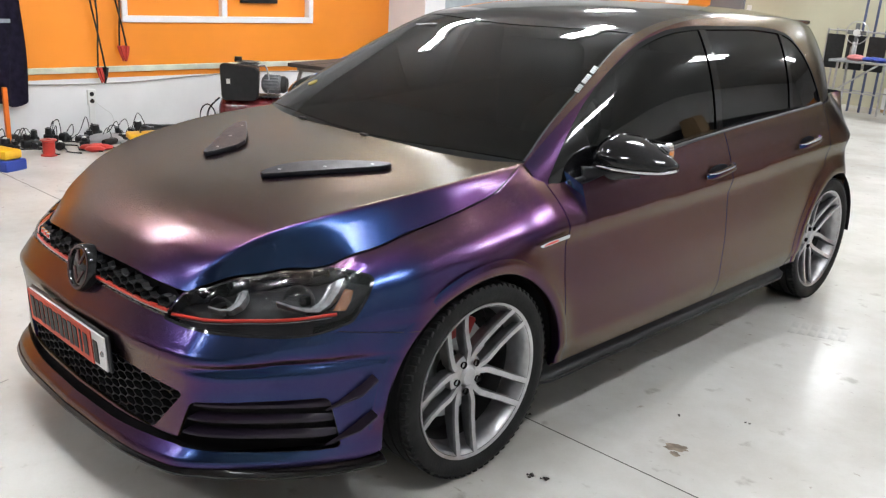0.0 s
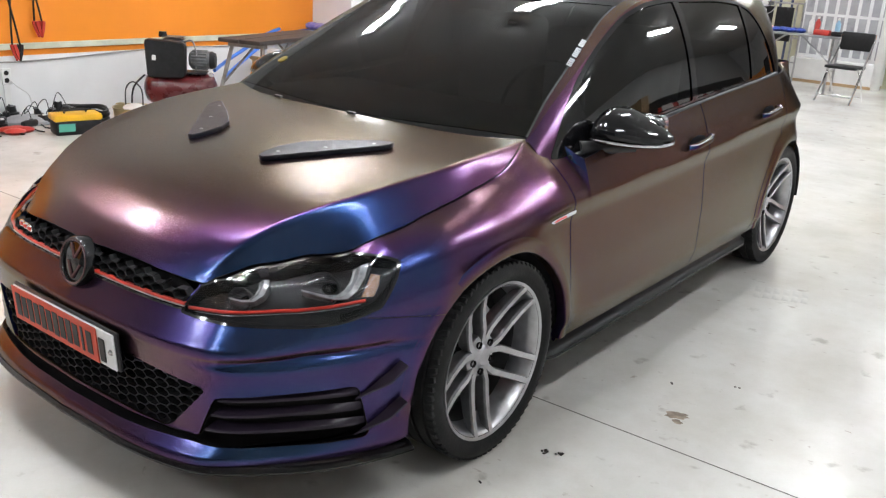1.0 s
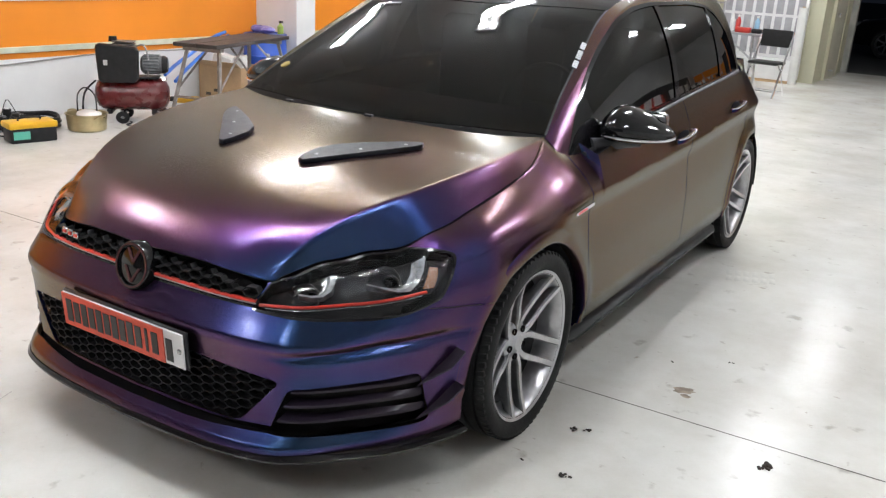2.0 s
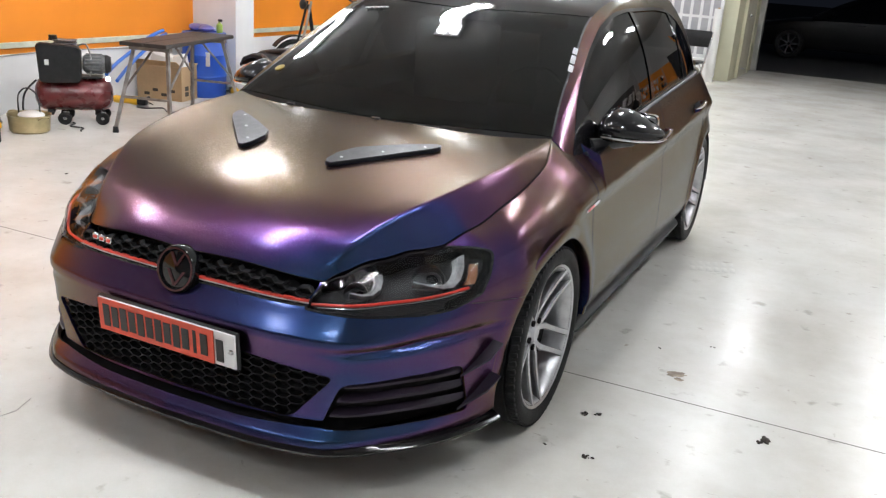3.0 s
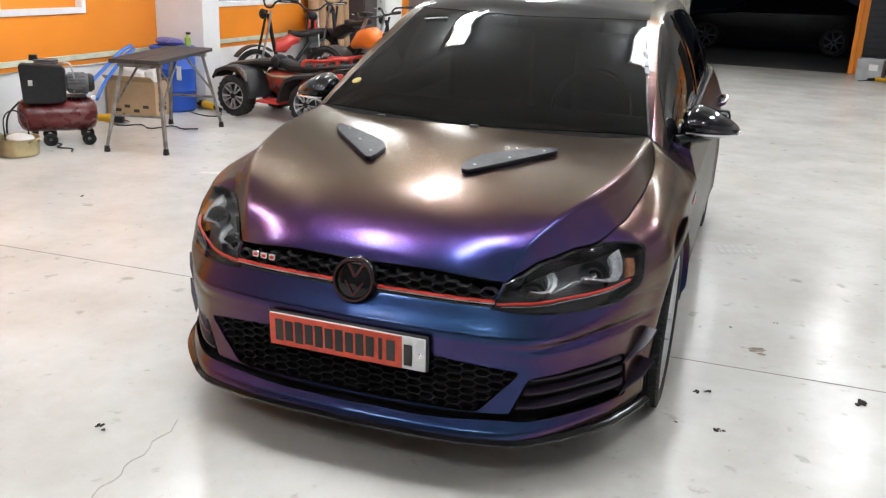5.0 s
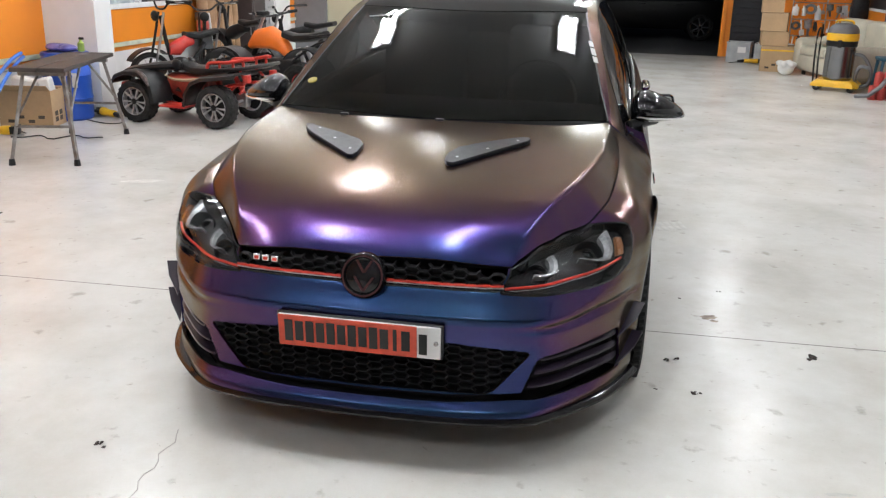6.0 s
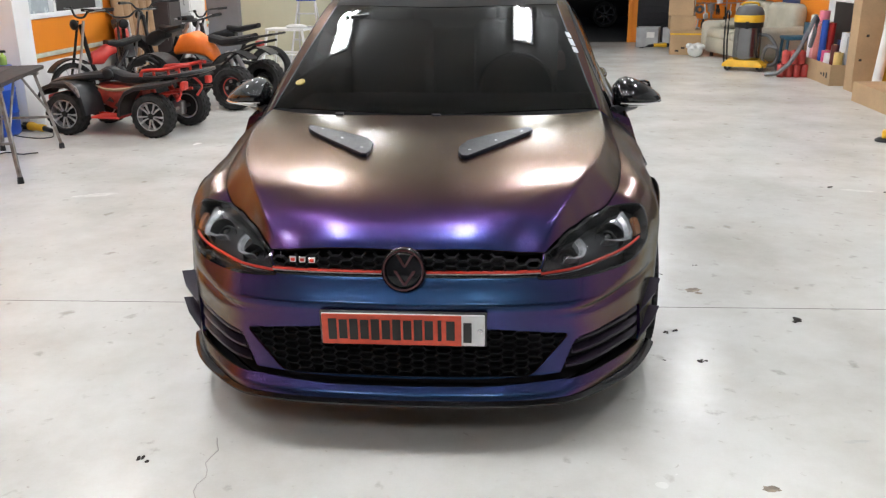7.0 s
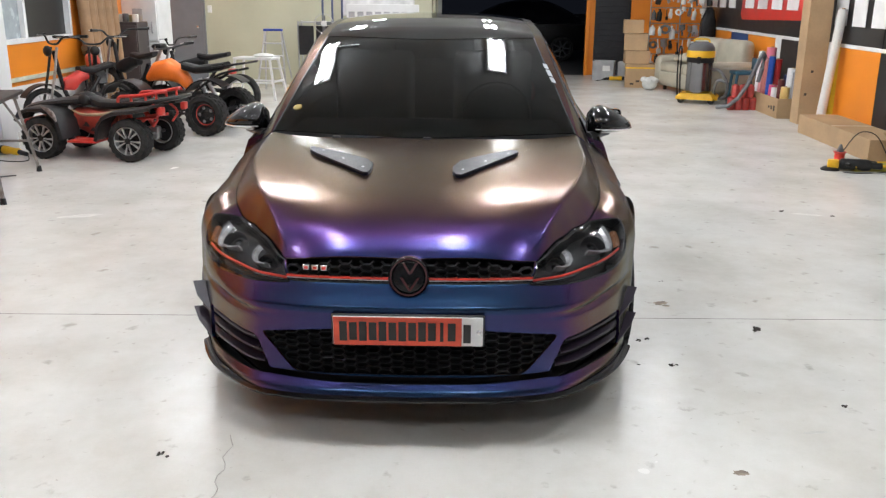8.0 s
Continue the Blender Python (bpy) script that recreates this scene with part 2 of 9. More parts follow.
# ---- the hall ----
def floor_material():
    m = mat("sealed_concrete", (0.705, 0.695, 0.66), 0.25, spec=0.5, vary=0.06, scale=1.1, rvary=0.07, fine=0.10)
    nt = m.node_tree
    b = nt.nodes["Principled BSDF"]
    nt.links.remove(b.inputs["Roughness"].links[0])
    old = b.inputs["Base Color"].links[0].from_socket
    tc = nt.nodes.new("ShaderNodeTexCoord")
    cloud = nt.nodes.new("ShaderNodeTexNoise")
    cloud.inputs["Scale"].default_value, cloud.inputs["Detail"].default_value, cloud.inputs["Roughness"].default_value = 1.5, 9, 0.60
    nt.links.new(tc.outputs["Object"], cloud.inputs["Vector"])
    rp = nt.nodes.new("ShaderNodeValToRGB")
    rp.color_ramp.elements[0].position, rp.color_ramp.elements[0].color = 0.33, (0.70, 0.66, 0.60, 1)
    rp.color_ramp.elements[1].position, rp.color_ramp.elements[1].color = 0.58, (1, 1, 1, 1)
    nt.links.new(cloud.outputs["Fac"], rp.inputs["Fac"])
    mul = nt.nodes.new("ShaderNodeMix")
    mul.data_type, mul.blend_type = "RGBA", "MULTIPLY"
    mul.inputs["Factor"].default_value = 0.5
    nt.links.new(old, mul.inputs["A"])
    nt.links.new(rp.outputs["Color"], mul.inputs["B"])
    spots = nt.nodes.new("ShaderNodeTexNoise")
    spots.inputs["Scale"].default_value, spots.inputs["Detail"].default_value = 9.0, 10
    nt.links.new(tc.outputs["Object"], spots.inputs["Vector"])
    r2 = nt.nodes.new("ShaderNodeValToRGB")
    r2.color_ramp.elements[0].position, r2.color_ramp.elements[0].color = 0.27, (0.40, 0.37, 0.32, 1)
    r2.color_ramp.elements[1].position, r2.color_ramp.elements[1].color = 0.36, (1, 1, 1, 1)
    nt.links.new(spots.outputs["Fac"], r2.inputs["Fac"])
    m2 = nt.nodes.new("ShaderNodeMix")
    m2.data_type, m2.blend_type = "RGBA", "MULTIPLY"
    m2.inputs["Factor"].default_value = 0.5
    nt.links.new(mul.outputs["Result"], m2.inputs["A"])
    nt.links.new(r2.outputs["Color"], m2.inputs["B"])
    # brown smears drawn out by wheels and mops, and fine grit
    worn = m2.outputs["Result"]
    for stretch, scale, detail, lo, hi, tint, fac in (((1.0, 0.45, 1.0), 2.3, 8, 0.36, 0.47, (0.70, 0.65, 0.57, 1), 0.08), ((0.8, 1.0, 1.0), 24.0, 8, 0.25, 0.32, (0.42, 0.36, 0.28, 1), 0.5), ((1.0, 1.0, 1.0), 95.0, 3, 0.30, 0.62, (0.90, 0.89, 0.87, 1), 0.2)):
        mp = nt.nodes.new("ShaderNodeMapping")
        mp.inputs["Scale"].default_value, mp.inputs["Rotation"].default_value = stretch, (0, 0, 0.5)
        nt.links.new(tc.outputs["Object"], mp.inputs["Vector"])
        no = nt.nodes.new("ShaderNodeTexNoise")
        no.inputs["Scale"].default_value, no.inputs["Detail"].default_value, no.inputs["Distortion"].default_value = scale, detail, 0.6
        nt.links.new(mp.outputs["Vector"], no.inputs["Vector"])
        ra = nt.nodes.new("ShaderNodeValToRGB")
        ra.color_ramp.elements[0].position, ra.color_ramp.elements[0].color = lo, tint
        ra.color_ramp.elements[1].position, ra.color_ramp.elements[1].color = hi, (1, 1, 1, 1)
        nt.links.new(no.outputs["Fac"], ra.inputs["Fac"])
        mm = nt.nodes.new("ShaderNodeMix")
        mm.data_type, mm.blend_type = "RGBA", "MULTIPLY"
        mm.inputs["Factor"].default_value = fac
        nt.links.new(worn, mm.inputs["A"])
        nt.links.new(ra.outputs["Color"], mm.inputs["B"])
        worn = mm.outputs["Result"]
    nt.links.new(worn, b.inputs["Base Color"])
    # the sealer is worn dull in patches
    gloss = nt.nodes.new("ShaderNodeTexNoise")
    gloss.inputs["Scale"].default_value, gloss.inputs["Detail"].default_value = 1.7, 3
    nt.links.new(tc.outputs["Object"], gloss.inputs["Vector"])
    gr = nt.nodes.new("ShaderNodeMapRange")
    gr.inputs["From Min"].default_value, gr.inputs["From Max"].default_value = 0.25, 0.75
    gr.inputs["To Min"].default_value, gr.inputs["To Max"].default_value = 0.215, 0.275
    nt.links.new(gloss.outputs["Fac"], gr.inputs["Value"])
    nt.links.new(gr.outputs["Result"], b.inputs["Roughness"])
    bp = nt.nodes.new("ShaderNodeBump")
    bp.inputs["Strength"].default_value, bp.inputs["Distance"].default_value = 0.05, 0.01
    nt.links.new(cloud.outputs["Fac"], bp.inputs["Height"])
    nt.links.new(bp.outputs["Normal"], b.inputs["Normal"])
    return m


FLOOR = floor_material()
WHITE = mat("white_wall", (0.74, 0.74, 0.74), 0.6, vary=0.05, scale=2.0, bump=0.06, bscale=90)
ORANGE = mat("orange_wall", (0.80, 0.25, 0.018), 0.42, vary=0.05, scale=1.2, bump=0.03, bscale=60)
OLIVE = mat("olive_wall", (0.50, 0.49, 0.36), 0.6, vary=0.05, scale=1.6, bump=0.05, bscale=80)
CEILING = mat("ceiling_white", (0.50, 0.51, 0.51), 0.8, vary=0.06, scale=1.5)
GREY_WALL = mat("grey_wall", (0.42, 0.42, 0.42), 0.6, vary=0.06, scale=2.0)
PVC = mat("white_pvc", (0.80, 0.80, 0.81), 0.35, vary=0.03)
MOULD = mat("pale_green_board", (0.58, 0.60, 0.47), 0.6, vary=0.1, scale=8, bump=0.1, bscale=60)
ASPHALT = mat("asphalt", (0.045, 0.045, 0.048), 0.85, vary=0.25, scale=8, bump=0.4, bscale=150)
SIGN_BLACK = mat("sign_black", (0.02, 0.02, 0.022), 0.35, vary=0.15)
SIGN_WHITE = mat("sign_white", (0.78, 0.78, 0.78), 0.45, vary=0.04)
SIGN_RED = mat("sign_red", (0.55, 0.04, 0.03), 0.4, vary=0.06)
BLUE_PANEL = mat("blue_panel", (0.035, 0.09, 0.28), 0.45, vary=0.08)
YELLOW = mat("yellow", (0.72, 0.46, 0.02), 0.45, vary=0.08, scale=14)
TUBE_LIGHT = mat("tube_light", (0.945, 0.97, 1.0), 0.5, emit=TUBE_POWER, vary=0.0)
WHITE_METAL = mat("white_metal", (0.75, 0.75, 0.75), 0.4, vary=0.04)

LX, RX, BY, OY, FY = -5.0, 4.78, 12.75, 15.25, -5.5
SX = -0.47


def block(name, lo, hi, material, bev=0.0, label="", cat=""):
    c = [(a + b) / 2 for a, b in zip(lo, hi)]
    ob = part(name, Shape().box(c, [b - a for a, b in zip(lo, hi)], bev), material)
    return tagged(ob, label, cat, "", "structure")


def build_hall():
    sh = Shape()
    sh.box(((LX + RX) / 2, (FY + OY) / 2, -0.1), (RX - LX + 0.4, OY - FY, 0.2), 0)
    tagged(part("floor", sh, FLOOR), "pale sealed concrete floor with stains and scuffs", "floor", "", "structure")
    tagged(part("ground", Shape().box((0, OY + 30.0, -0.11), (120, 60, 0.2), 0), ASPHALT), "dark asphalt yard outside at night", "ground", "", "structure")
    for name, x0, y0, x1, y1 in (("floor_joint", LX, 1.13, RX, 1.40),):
        d = Vector((x1 - x0, y1 - y0, 0))
        n = Vector((-d.y, d.x, 0)).normalized() * 0.003
        sh = Shape()
        vs = [sh.bm.verts.new(v) for v in (Vector((x0, y0, 0.0012)) - n, Vector((x1, y1, 0.0012)) - n, Vector((x1, y1, 0.0012)) + n, Vector((x0, y0, 0.0012)) + n)]
        sh.bm.faces.new(vs)
        tagged(part(name, sh, mat("joint_dirt", (0.10, 0.09, 0.08), 0.9)), "thin dark saw-cut joint in the concrete floor", "floor joint", "", "structure")
    block("ceiling", (LX - 0.2, FY - 0.2, CEIL), (RX + 0.2, OY + 0.2, CEIL + 0.2), CEILING, label="plain pale hall ceiling", cat="ceiling")
    # left wall: white foot, moulding, orange above, two window openings
    W1, W2 = (2.58, 4.62), (6.35, 8.75)
    SILL, HEAD = 0.975, 2.0
    t = 0.18
    TOP = 2.2
    for i, (a, b) in enumerate(((FY, W1[0]), (W1[1], W2[0]), (W2[1], BY + 2.7))):
        block("wall_left", (LX - t, a, 0.505), (LX, b, TOP), ORANGE, label="orange painted hall wall", cat="wall")
    for a, b in (W1, W2):
        block("wall_left", (LX - t, a, 0.505), (LX, b, SILL), ORANGE, label="orange painted hall wall", cat="wall")
        block("wall_left", (LX - t, a, HEAD), (LX, b, TOP), ORANGE, label="orange painted hall wall", cat="wall")
    block("wall_left_top", (LX - t, FY, TOP), (LX, BY + 2.7, CEIL), GREY_WALL, label="plain grey upper part of the wall", cat="wall")
    block("wall_left_foot", (LX - t, FY, 0), (LX + 0.003, BY + 2.7, 0.505), WHITE, label="white painted foot of the orange wall", cat="wall")
    for a, b in ((FY, 5.66), (5.98, BY)):
        block("trim", (LX + 0.002, a, 0.555), (LX + 0.026, b, 0.605), MOULD, 0.004, "pale green board along the orange wall", "moulding")
    # the two windows
    for k, (a, b) in enumerate((W1, W2)):
        w = tagged(new("window_%d" % (k + 1)), "white plastic sliding window in the orange wall", "window", "", "structure")
        fr = 0.055
        for lo, hi in (((LX - 0.10, a, SILL), (LX + 0.02, b, SILL + fr)), ((LX - 0.10, a, HEAD - fr), (LX + 0.02, b, HEAD)), ((LX - 0.10, a, SILL + fr), (LX + 0.02, a + fr, HEAD - fr)),
                       ((LX - 0.10, b - fr, SILL + fr), (LX + 0.02, b, HEAD - fr)), ((LX - 0.09, a + (b - a) * 0.5 - 0.03, SILL + fr), (LX + 0.005, a + (b - a) * 0.5 + 0.03, HEAD - fr))):
            c = [(p + q) / 2 for p, q in zip(lo, hi)]
            part("window_frame", Shape().box(c, [q - p for p, q in zip(lo, hi)], 0.004), PVC, w)
        mid = a + (b - a) * 0.5
        for j, (p, q) in enumerate(((a + fr, mid - 0.03), (mid + 0.03, b - fr))):
            material = ORANGE if k == 0 else (mat("frosted_pane", (0.36, 0.40, 0.42), 0.25) if j == 0 else SIGN_BLACK)
            part("pane", Shape().box((LX - 0.06, (p + q) / 2, (SILL + HEAD) / 2), (0.012, q - p, HEAD - SILL - 2 * fr), 0), material, w)
    # pillar with a grey and a white face
    block("pillar", (LX, 5.66, 0), (-4.42, 5.96, CEIL), WHITE, 0.004, "white painted pillar standing out of the wall", "pillar")
    # back wall, side wall with the door, and the gate opening
    block("wall_back", (LX - t, BY, 0), (SX - 0.15, BY + t, CEIL), OLIVE, label="pale olive back wall", cat="wall")
    block("wall_side", (SX - 0.15, BY, 0), (SX, OY, CEIL), OLIVE, label="pale olive wall beside the gate opening", cat="wall")
    block("wall_gate", (SX - 0.15, OY, 2.85), (2.56, OY + 0.2, CEIL), GREY_WALL, label="lintel over the open gate", cat="wall")
    block("wall_gate", (2.56, OY, 0), (RX + 0.2, OY + 0.2, 2.0), ORANGE, label="orange wall beside the gate", cat="wall")
    block("wall_gate", (2.56, OY, 2.0), (RX + 0.2, OY + 0.2, CEIL), GREY_WALL, label="plain grey upper part of the wall", cat="wall")
    block("gate_jamb", (2.50, OY - 0.06, 0), (2.58, OY + 0.02, 2.9), ORANGE, 0.004, "orange gate jamb", "door frame")
    block("gate_jamb", (SX - 0.02, OY - 0.10, 0), (SX + 0.10, OY + 0.02, 2.9), mat("jamb_steel", (0.40, 0.40, 0.38), 0.4, 0.5), 0.004, "grey steel gate jamb", "door frame")
    # right wall: orange with sign band
    block("wall_right", (RX, FY, 0), (RX + 0.2, OY, CEIL), GREY_WALL, label="grey wall carrying the shop sign", cat="wall")
    # unseen wall behind the camera, kept dark so less light bounces onto the near floor
    block("wall_front", (LX - t, FY - 0.2, 0), (RX + 0.2, FY, CEIL), mat("unseen_dark_wall", (0.13, 0.13, 0.14), 0.6, vary=0.06, scale=2.0), label="unseen dark wall added to close the hall and dim its near end", cat="wall")
    block("wall_left_rear", (LX - t - 0.2, BY, 0), (LX - t, OY, CEIL), WHITE, label="plain wall closing the hall", cat="wall")


build_hall()


def tube_lamp(x, y):
    lamp = thing("ceiling_light", "white twin-tube fluorescent ceiling light", "ceiling light", "ceiling lights", (x, y, 0))
    part("housing", Shape().box((0, 0, CEIL - 0.03), (0.24, 1.10, 0.05), 0.006), WHITE_METAL, lamp)
    for dx in (-0.06, 0.06):
        part("tube", Shape().rod((dx, -0.52, CEIL - 0.08), (dx, 0.52, CEIL - 0.08), 0.02, seg=8), TUBE_LIGHT, lamp, "lit fluorescent tube")
    return lamp


LAMP0 = tube_lamp(-1.35, 3.78)
for lx in (-3.3, -1.35, 0.6, 2.55):
    for ly in (-3.5, 0.1, 3.78, 7.3, 10.9):
        if (lx, ly) != (-1.35, 3.78) and not (ly < 0 and lx in (-3.3, 2.55)):
            copy_thing(LAMP0, pose({-1.35: -1.1, 0.6: 0.25}.get(lx, lx) if ly == 0.1 else lx, ly, 0))
# ---- cut panels ----
class Patch:
    """Triangles over a plane (u, v), to be cut along f(u, v) = 0 and then bent into a panel."""

    def __init__(self, u, v, tris):
        self.u, self.v, self.tris = u, v, tris

    def split(self, f):
        u, v = self.u, self.v
        val = f(u, v)
        pos = val >= 0
        t = self.tris
        e = np.concatenate([t[:, [0, 1]], t[:, [1, 2]], t[:, [2, 0]]])
        e = np.unique(np.sort(e[pos[e[:, 0]] != pos[e[:, 1]]], axis=1), axis=0)
        a, b = np.zeros(len(e)), np.ones(len(e))
        first = pos[e[:, 0]]
        for _ in range(16):
            c = (a + b) / 2
            same = (f(u[e[:, 0]] * (1 - c) + u[e[:, 1]] * c, v[e[:, 0]] * (1 - c) + v[e[:, 1]] * c) >= 0) == first
            a, b = np.where(same, c, a), np.where(same, b, c)
        c = (a + b) / 2
        index = {(int(p), int(q)): len(u) + i for i, (p, q) in enumerate(e)}
        nu = np.concatenate([u, u[e[:, 0]] * (1 - c) + u[e[:, 1]] * c])
        nv = np.concatenate([v, v[e[:, 0]] * (1 - c) + v[e[:, 1]] * c])
        count = pos[t].sum(axis=1)
        keep, drop = [t[count == 3]], [t[count == 0]]
        up, down = [], []
        for tri in t[(count > 0) & (count < 3)].tolist():
            flags = [bool(pos[i]) for i in tri]
            odd = flags.index(True) if sum(flags) == 1 else flags.index(False)
            i, j, k = tri[odd], tri[(odd + 1) % 3], tri[(odd + 2) % 3]
            ij, ik = index[(min(i, j), max(i, j))], index[(min(i, k), max(i, k))]
            one, two = ([(i, ij, ik)], [(ij, j, k), (ij, k, ik)])
            if flags[odd]:
                up += one
                down += two
            else:
                up += two
                down += one
        out = []
        for whole, bits in ((keep, up), (drop, down)):
            tr = np.concatenate(whole + ([np.array(bits)] if bits else [])).astype(int)
            used, inv = np.unique(tr, return_inverse=True)
            out.append(Patch(nu[used], nv[used], inv.reshape(-1, 3)))
        return out

    def keep(self, f):
        return self.split(f)[0]

    def cut(self, f):
        return self.split(f)[1]


def sheet(us, vs):
    us, vs = np.asarray(us, float), np.asarray(vs, float)
    n, m = len(us), len(vs)
    u, v = [a.ravel() for a in np.meshgrid(us, vs, indexing="ij")]
    i = (np.arange(n - 1)[:, None] * m + np.arange(m - 1)[None, :]).ravel()
    return Patch(u, v, np.concatenate([np.stack([i, i + m, i + m + 1], 1), np.stack([i, i + m + 1, i + 1], 1)]))


def panel(name, patch, G, material, parent, sides=(1, -1), rim=0.012, off=0.0, label="", centre=(0, 2.1, 0.55)):
    """Bends a patch by G(u, v) -> x, y, z on the side +1, -1 or both, with a turned-in edge of depth rim."""
    u, v, t = patch.u, patch.v, patch.tris
    P = np.stack(G(u, v), 1)
    d = 1e-4
    N = np.cross(np.stack(G(u + d, v), 1) - np.stack(G(u - d, v), 1), np.stack(G(u, v + d), 1) - np.stack(G(u, v - d), 1))
    N /= np.maximum(np.linalg.norm(N, axis=1, keepdims=True), 1e-12)
    if np.median((N * (P - np.array(centre))).sum(1)) < 0:
        N, t = -N, t[:, ::-1]
    P = P + N * (np.asarray(off)[:, None] if np.ndim(off) else off)
    e = np.concatenate([t[:, [0, 1]], t[:, [1, 2]], t[:, [2, 0]]])
    key = np.sort(e, axis=1)
    _, inv, cnt = np.unique(key, axis=0, return_inverse=True, return_counts=True)
    border = e[cnt[inv.ravel()] == 1]
    mid = np.abs(P[:, 0]) < 1e-6
    if len(sides) == 2:
        border = border[~(mid[border[:, 0]] & mid[border[:, 1]])]
        N[mid, 0] = 0
    verts, faces, norms = [], [], []
    for s in sides:
        m = np.array([s, 1, 1])
        index = np.arange(len(P))
        if verts:
            index[~mid] = len(verts) + np.arange((~mid).sum())
            verts += (P * m)[~mid].tolist()
            norms += (N * m)[~mid].tolist()
        else:
            verts += (P * m).tolist()
            norms += (N * m).tolist()
        faces += index[t if s > 0 else t[:, ::-1]].tolist()
        if rim:
            idx, bi = np.unique(border, return_inverse=True)
            bi = bi.reshape(-1, 2)
            b0 = len(verts)
            verts += (P[idx] * m).tolist()
            verts += ((P[idx] - N[idx] * rim) * m).tolist()
            norms += (N[idx] * m).tolist() + (N[idx] * m).tolist()
            k = len(idx)
            for p, q in bi.tolist():
                f = (b0 + q, b0 + p, b0 + k + p, b0 + k + q)
                faces.append(f if s > 0 else f[::-1])
    me = bpy.data.meshes.new(name)
    me.from_pydata(verts, [], faces)
    me.polygons.foreach_set("use_smooth", [len(p.vertices) == 3 for p in me.polygons])
    me.materials.append(material)
    me.validate()
    if len(me.vertices) == len(norms):
        loops = np.zeros(len(me.loops), int)
        me.loops.foreach_get("vertex_index", loops)
        nn = np.array(norms)[loops]
        for p in me.polygons:
            if len(p.vertices) == 4:
                nn[p.loop_start:p.loop_start + 4] = 0.0
        me.normals_split_custom_set(nn.tolist())
    ob = new(name, me)
    ob.parent = parent
    return tagged(ob, label) if label else ob


# ---- the car's surfaces ----
WY0, WY1, WZ, ARCH, ARCH_LOW = 0.87, 3.50, 0.318, 0.366, 0.014
PX = curve(range(14), [0, 0.30, 0.535, 0.70, 0.806, 0.876, 0.902, 0.900, 0.902, 0.902, 0.890, 0.842, 0.70, 0.0])
PY = curve(range(14), [0, 0.012, 0.055, 0.205, 0.37, 0.61, 0.87, 1.345, 2.0, 2.8, 3.5, 3.72, 3.90, 3.99])
NOSE = curve([0.15, 0.185, 0.205, 0.228, 0.245, 0.26, 0.40, 0.47, 0.493, 0.506, 0.520, 0.548, 0.575, 0.60], [-0.030, -0.040, -0.034, -0.008, 0.008, 0.012, 0.010, 0.000, -0.004, -0.003, 0.006, 0.026, 0.047, 0.066])
LEDGE = curve([2.0, 2.6, 3.0, 3.4, 4.2], [0.0, 0.006, 0.022, 0.040, 0.050])
CREASE = curve([0.5, 1.33, 2.37, 3.07, 4.2], [0.735, 0.755, 0.785, 0.820, 0.85])
BELT = curve([1.2, 1.33, 1.5, 2.37, 3.18, 3.6, 4.2], [0.865, 0.874, 0.893, 0.964, 1.008, 1.025, 1.045])
HOOD_C = curve([0.03, 0.07, 0.10, 0.15, 0.25, 0.40, 0.56, 0.80, 0.95, 1.13, 1.40], [0.62, 0.668, 0.700, 0.738, 0.785, 0.826, 0.855, 0.888, 0.905, 0.922, 0.948])
HOOD_K = curve([0.05, 0.14, 0.215, 0.29, 0.36, 0.505, 0.68, 0.88, 1.17, 1.335], [0.40, 0.440, 0.490, 0.527, 0.563, 0.624, 0.672, 0.705, 0.712, 0.705])
HOOD_D = curve([0.05, 0.14, 0.215, 0.29, 0.36, 0.505, 0.68, 0.88, 1.17, 1.335], [0.080, 0.068, 0.036, 0.018, 0.004, -0.006, -0.009, -0.010, -0.006, 0.002])
HOOD_S = curve([0.05, 0.14, 0.215, 0.29, 0.36, 0.43, 0.52, 0.65, 0.90, 1.17, 1.335], [0.1, 0.12, 2.45, 2.4, 2.18, 1.7, 1.19, 1.2, 1.45, 1.1, 0.4])
HOOD_X = curve([0.135, 0.21, 0.28, 0.36, 0.45, 0.52, 0.62, 0.87, 1.0, 1.10, 1.17, 1.26], [0.455, 0.508, 0.556, 0.612, 0.680, 0.716, 0.740, 0.760, 0.758, 0.742, 0.722, 0.695])
HOOD_Y = curve([0.0, 0.28, 0.455, 0.508], [0.068, 0.082, 0.135, 0.21])
EX = curve([0, 1, 1.9, 2.6, 3.1, 3.6, 4.1, 4.5, 5, 6, 6.2, 6.4, 6.6, 6.8, 7], [0, 0.28, 0.455, 0.508, 0.556, 0.612, 0.680, 0.716, 0.740] + [float(HOOD_X(PY(q))) for q in (6, 6.2, 6.4, 6.6, 6.8, 7)])
EY = curve([0, 1, 1.9, 2.6, 3.1, 3.6, 4.1, 4.5, 5, 6, 6.2, 6.4, 6.6, 6.8, 7], [0.068, 0.082, 0.135, 0.21, 0.28, 0.36, 0.45, 0.52, 0.62] + [float(PY(q)) for q in (6, 6.2, 6.4, 6.6, 6.8, 7)])
SPLIT = 0.58


def bonnet(x, y):
    """A nearly flat lid between two folds that run back from the lamps; outside them it falls steeply to the fender joint."""
    x = np.abs(np.asarray(x, float))
    k, d, f = HOOD_K(y), HOOD_D(y), HOOD_S(y)
    soft = 0.0035
    o = soft * np.logaddexp(0, (x - k) / soft)
    return x, np.asarray(y, float) + 0 * x, HOOD_C(y) - 0.014 * np.minimum(x / k, 1.04) ** 2 - (d - 0.014) * np.minimum(x / k, 1.04) ** 5.0 - f * o


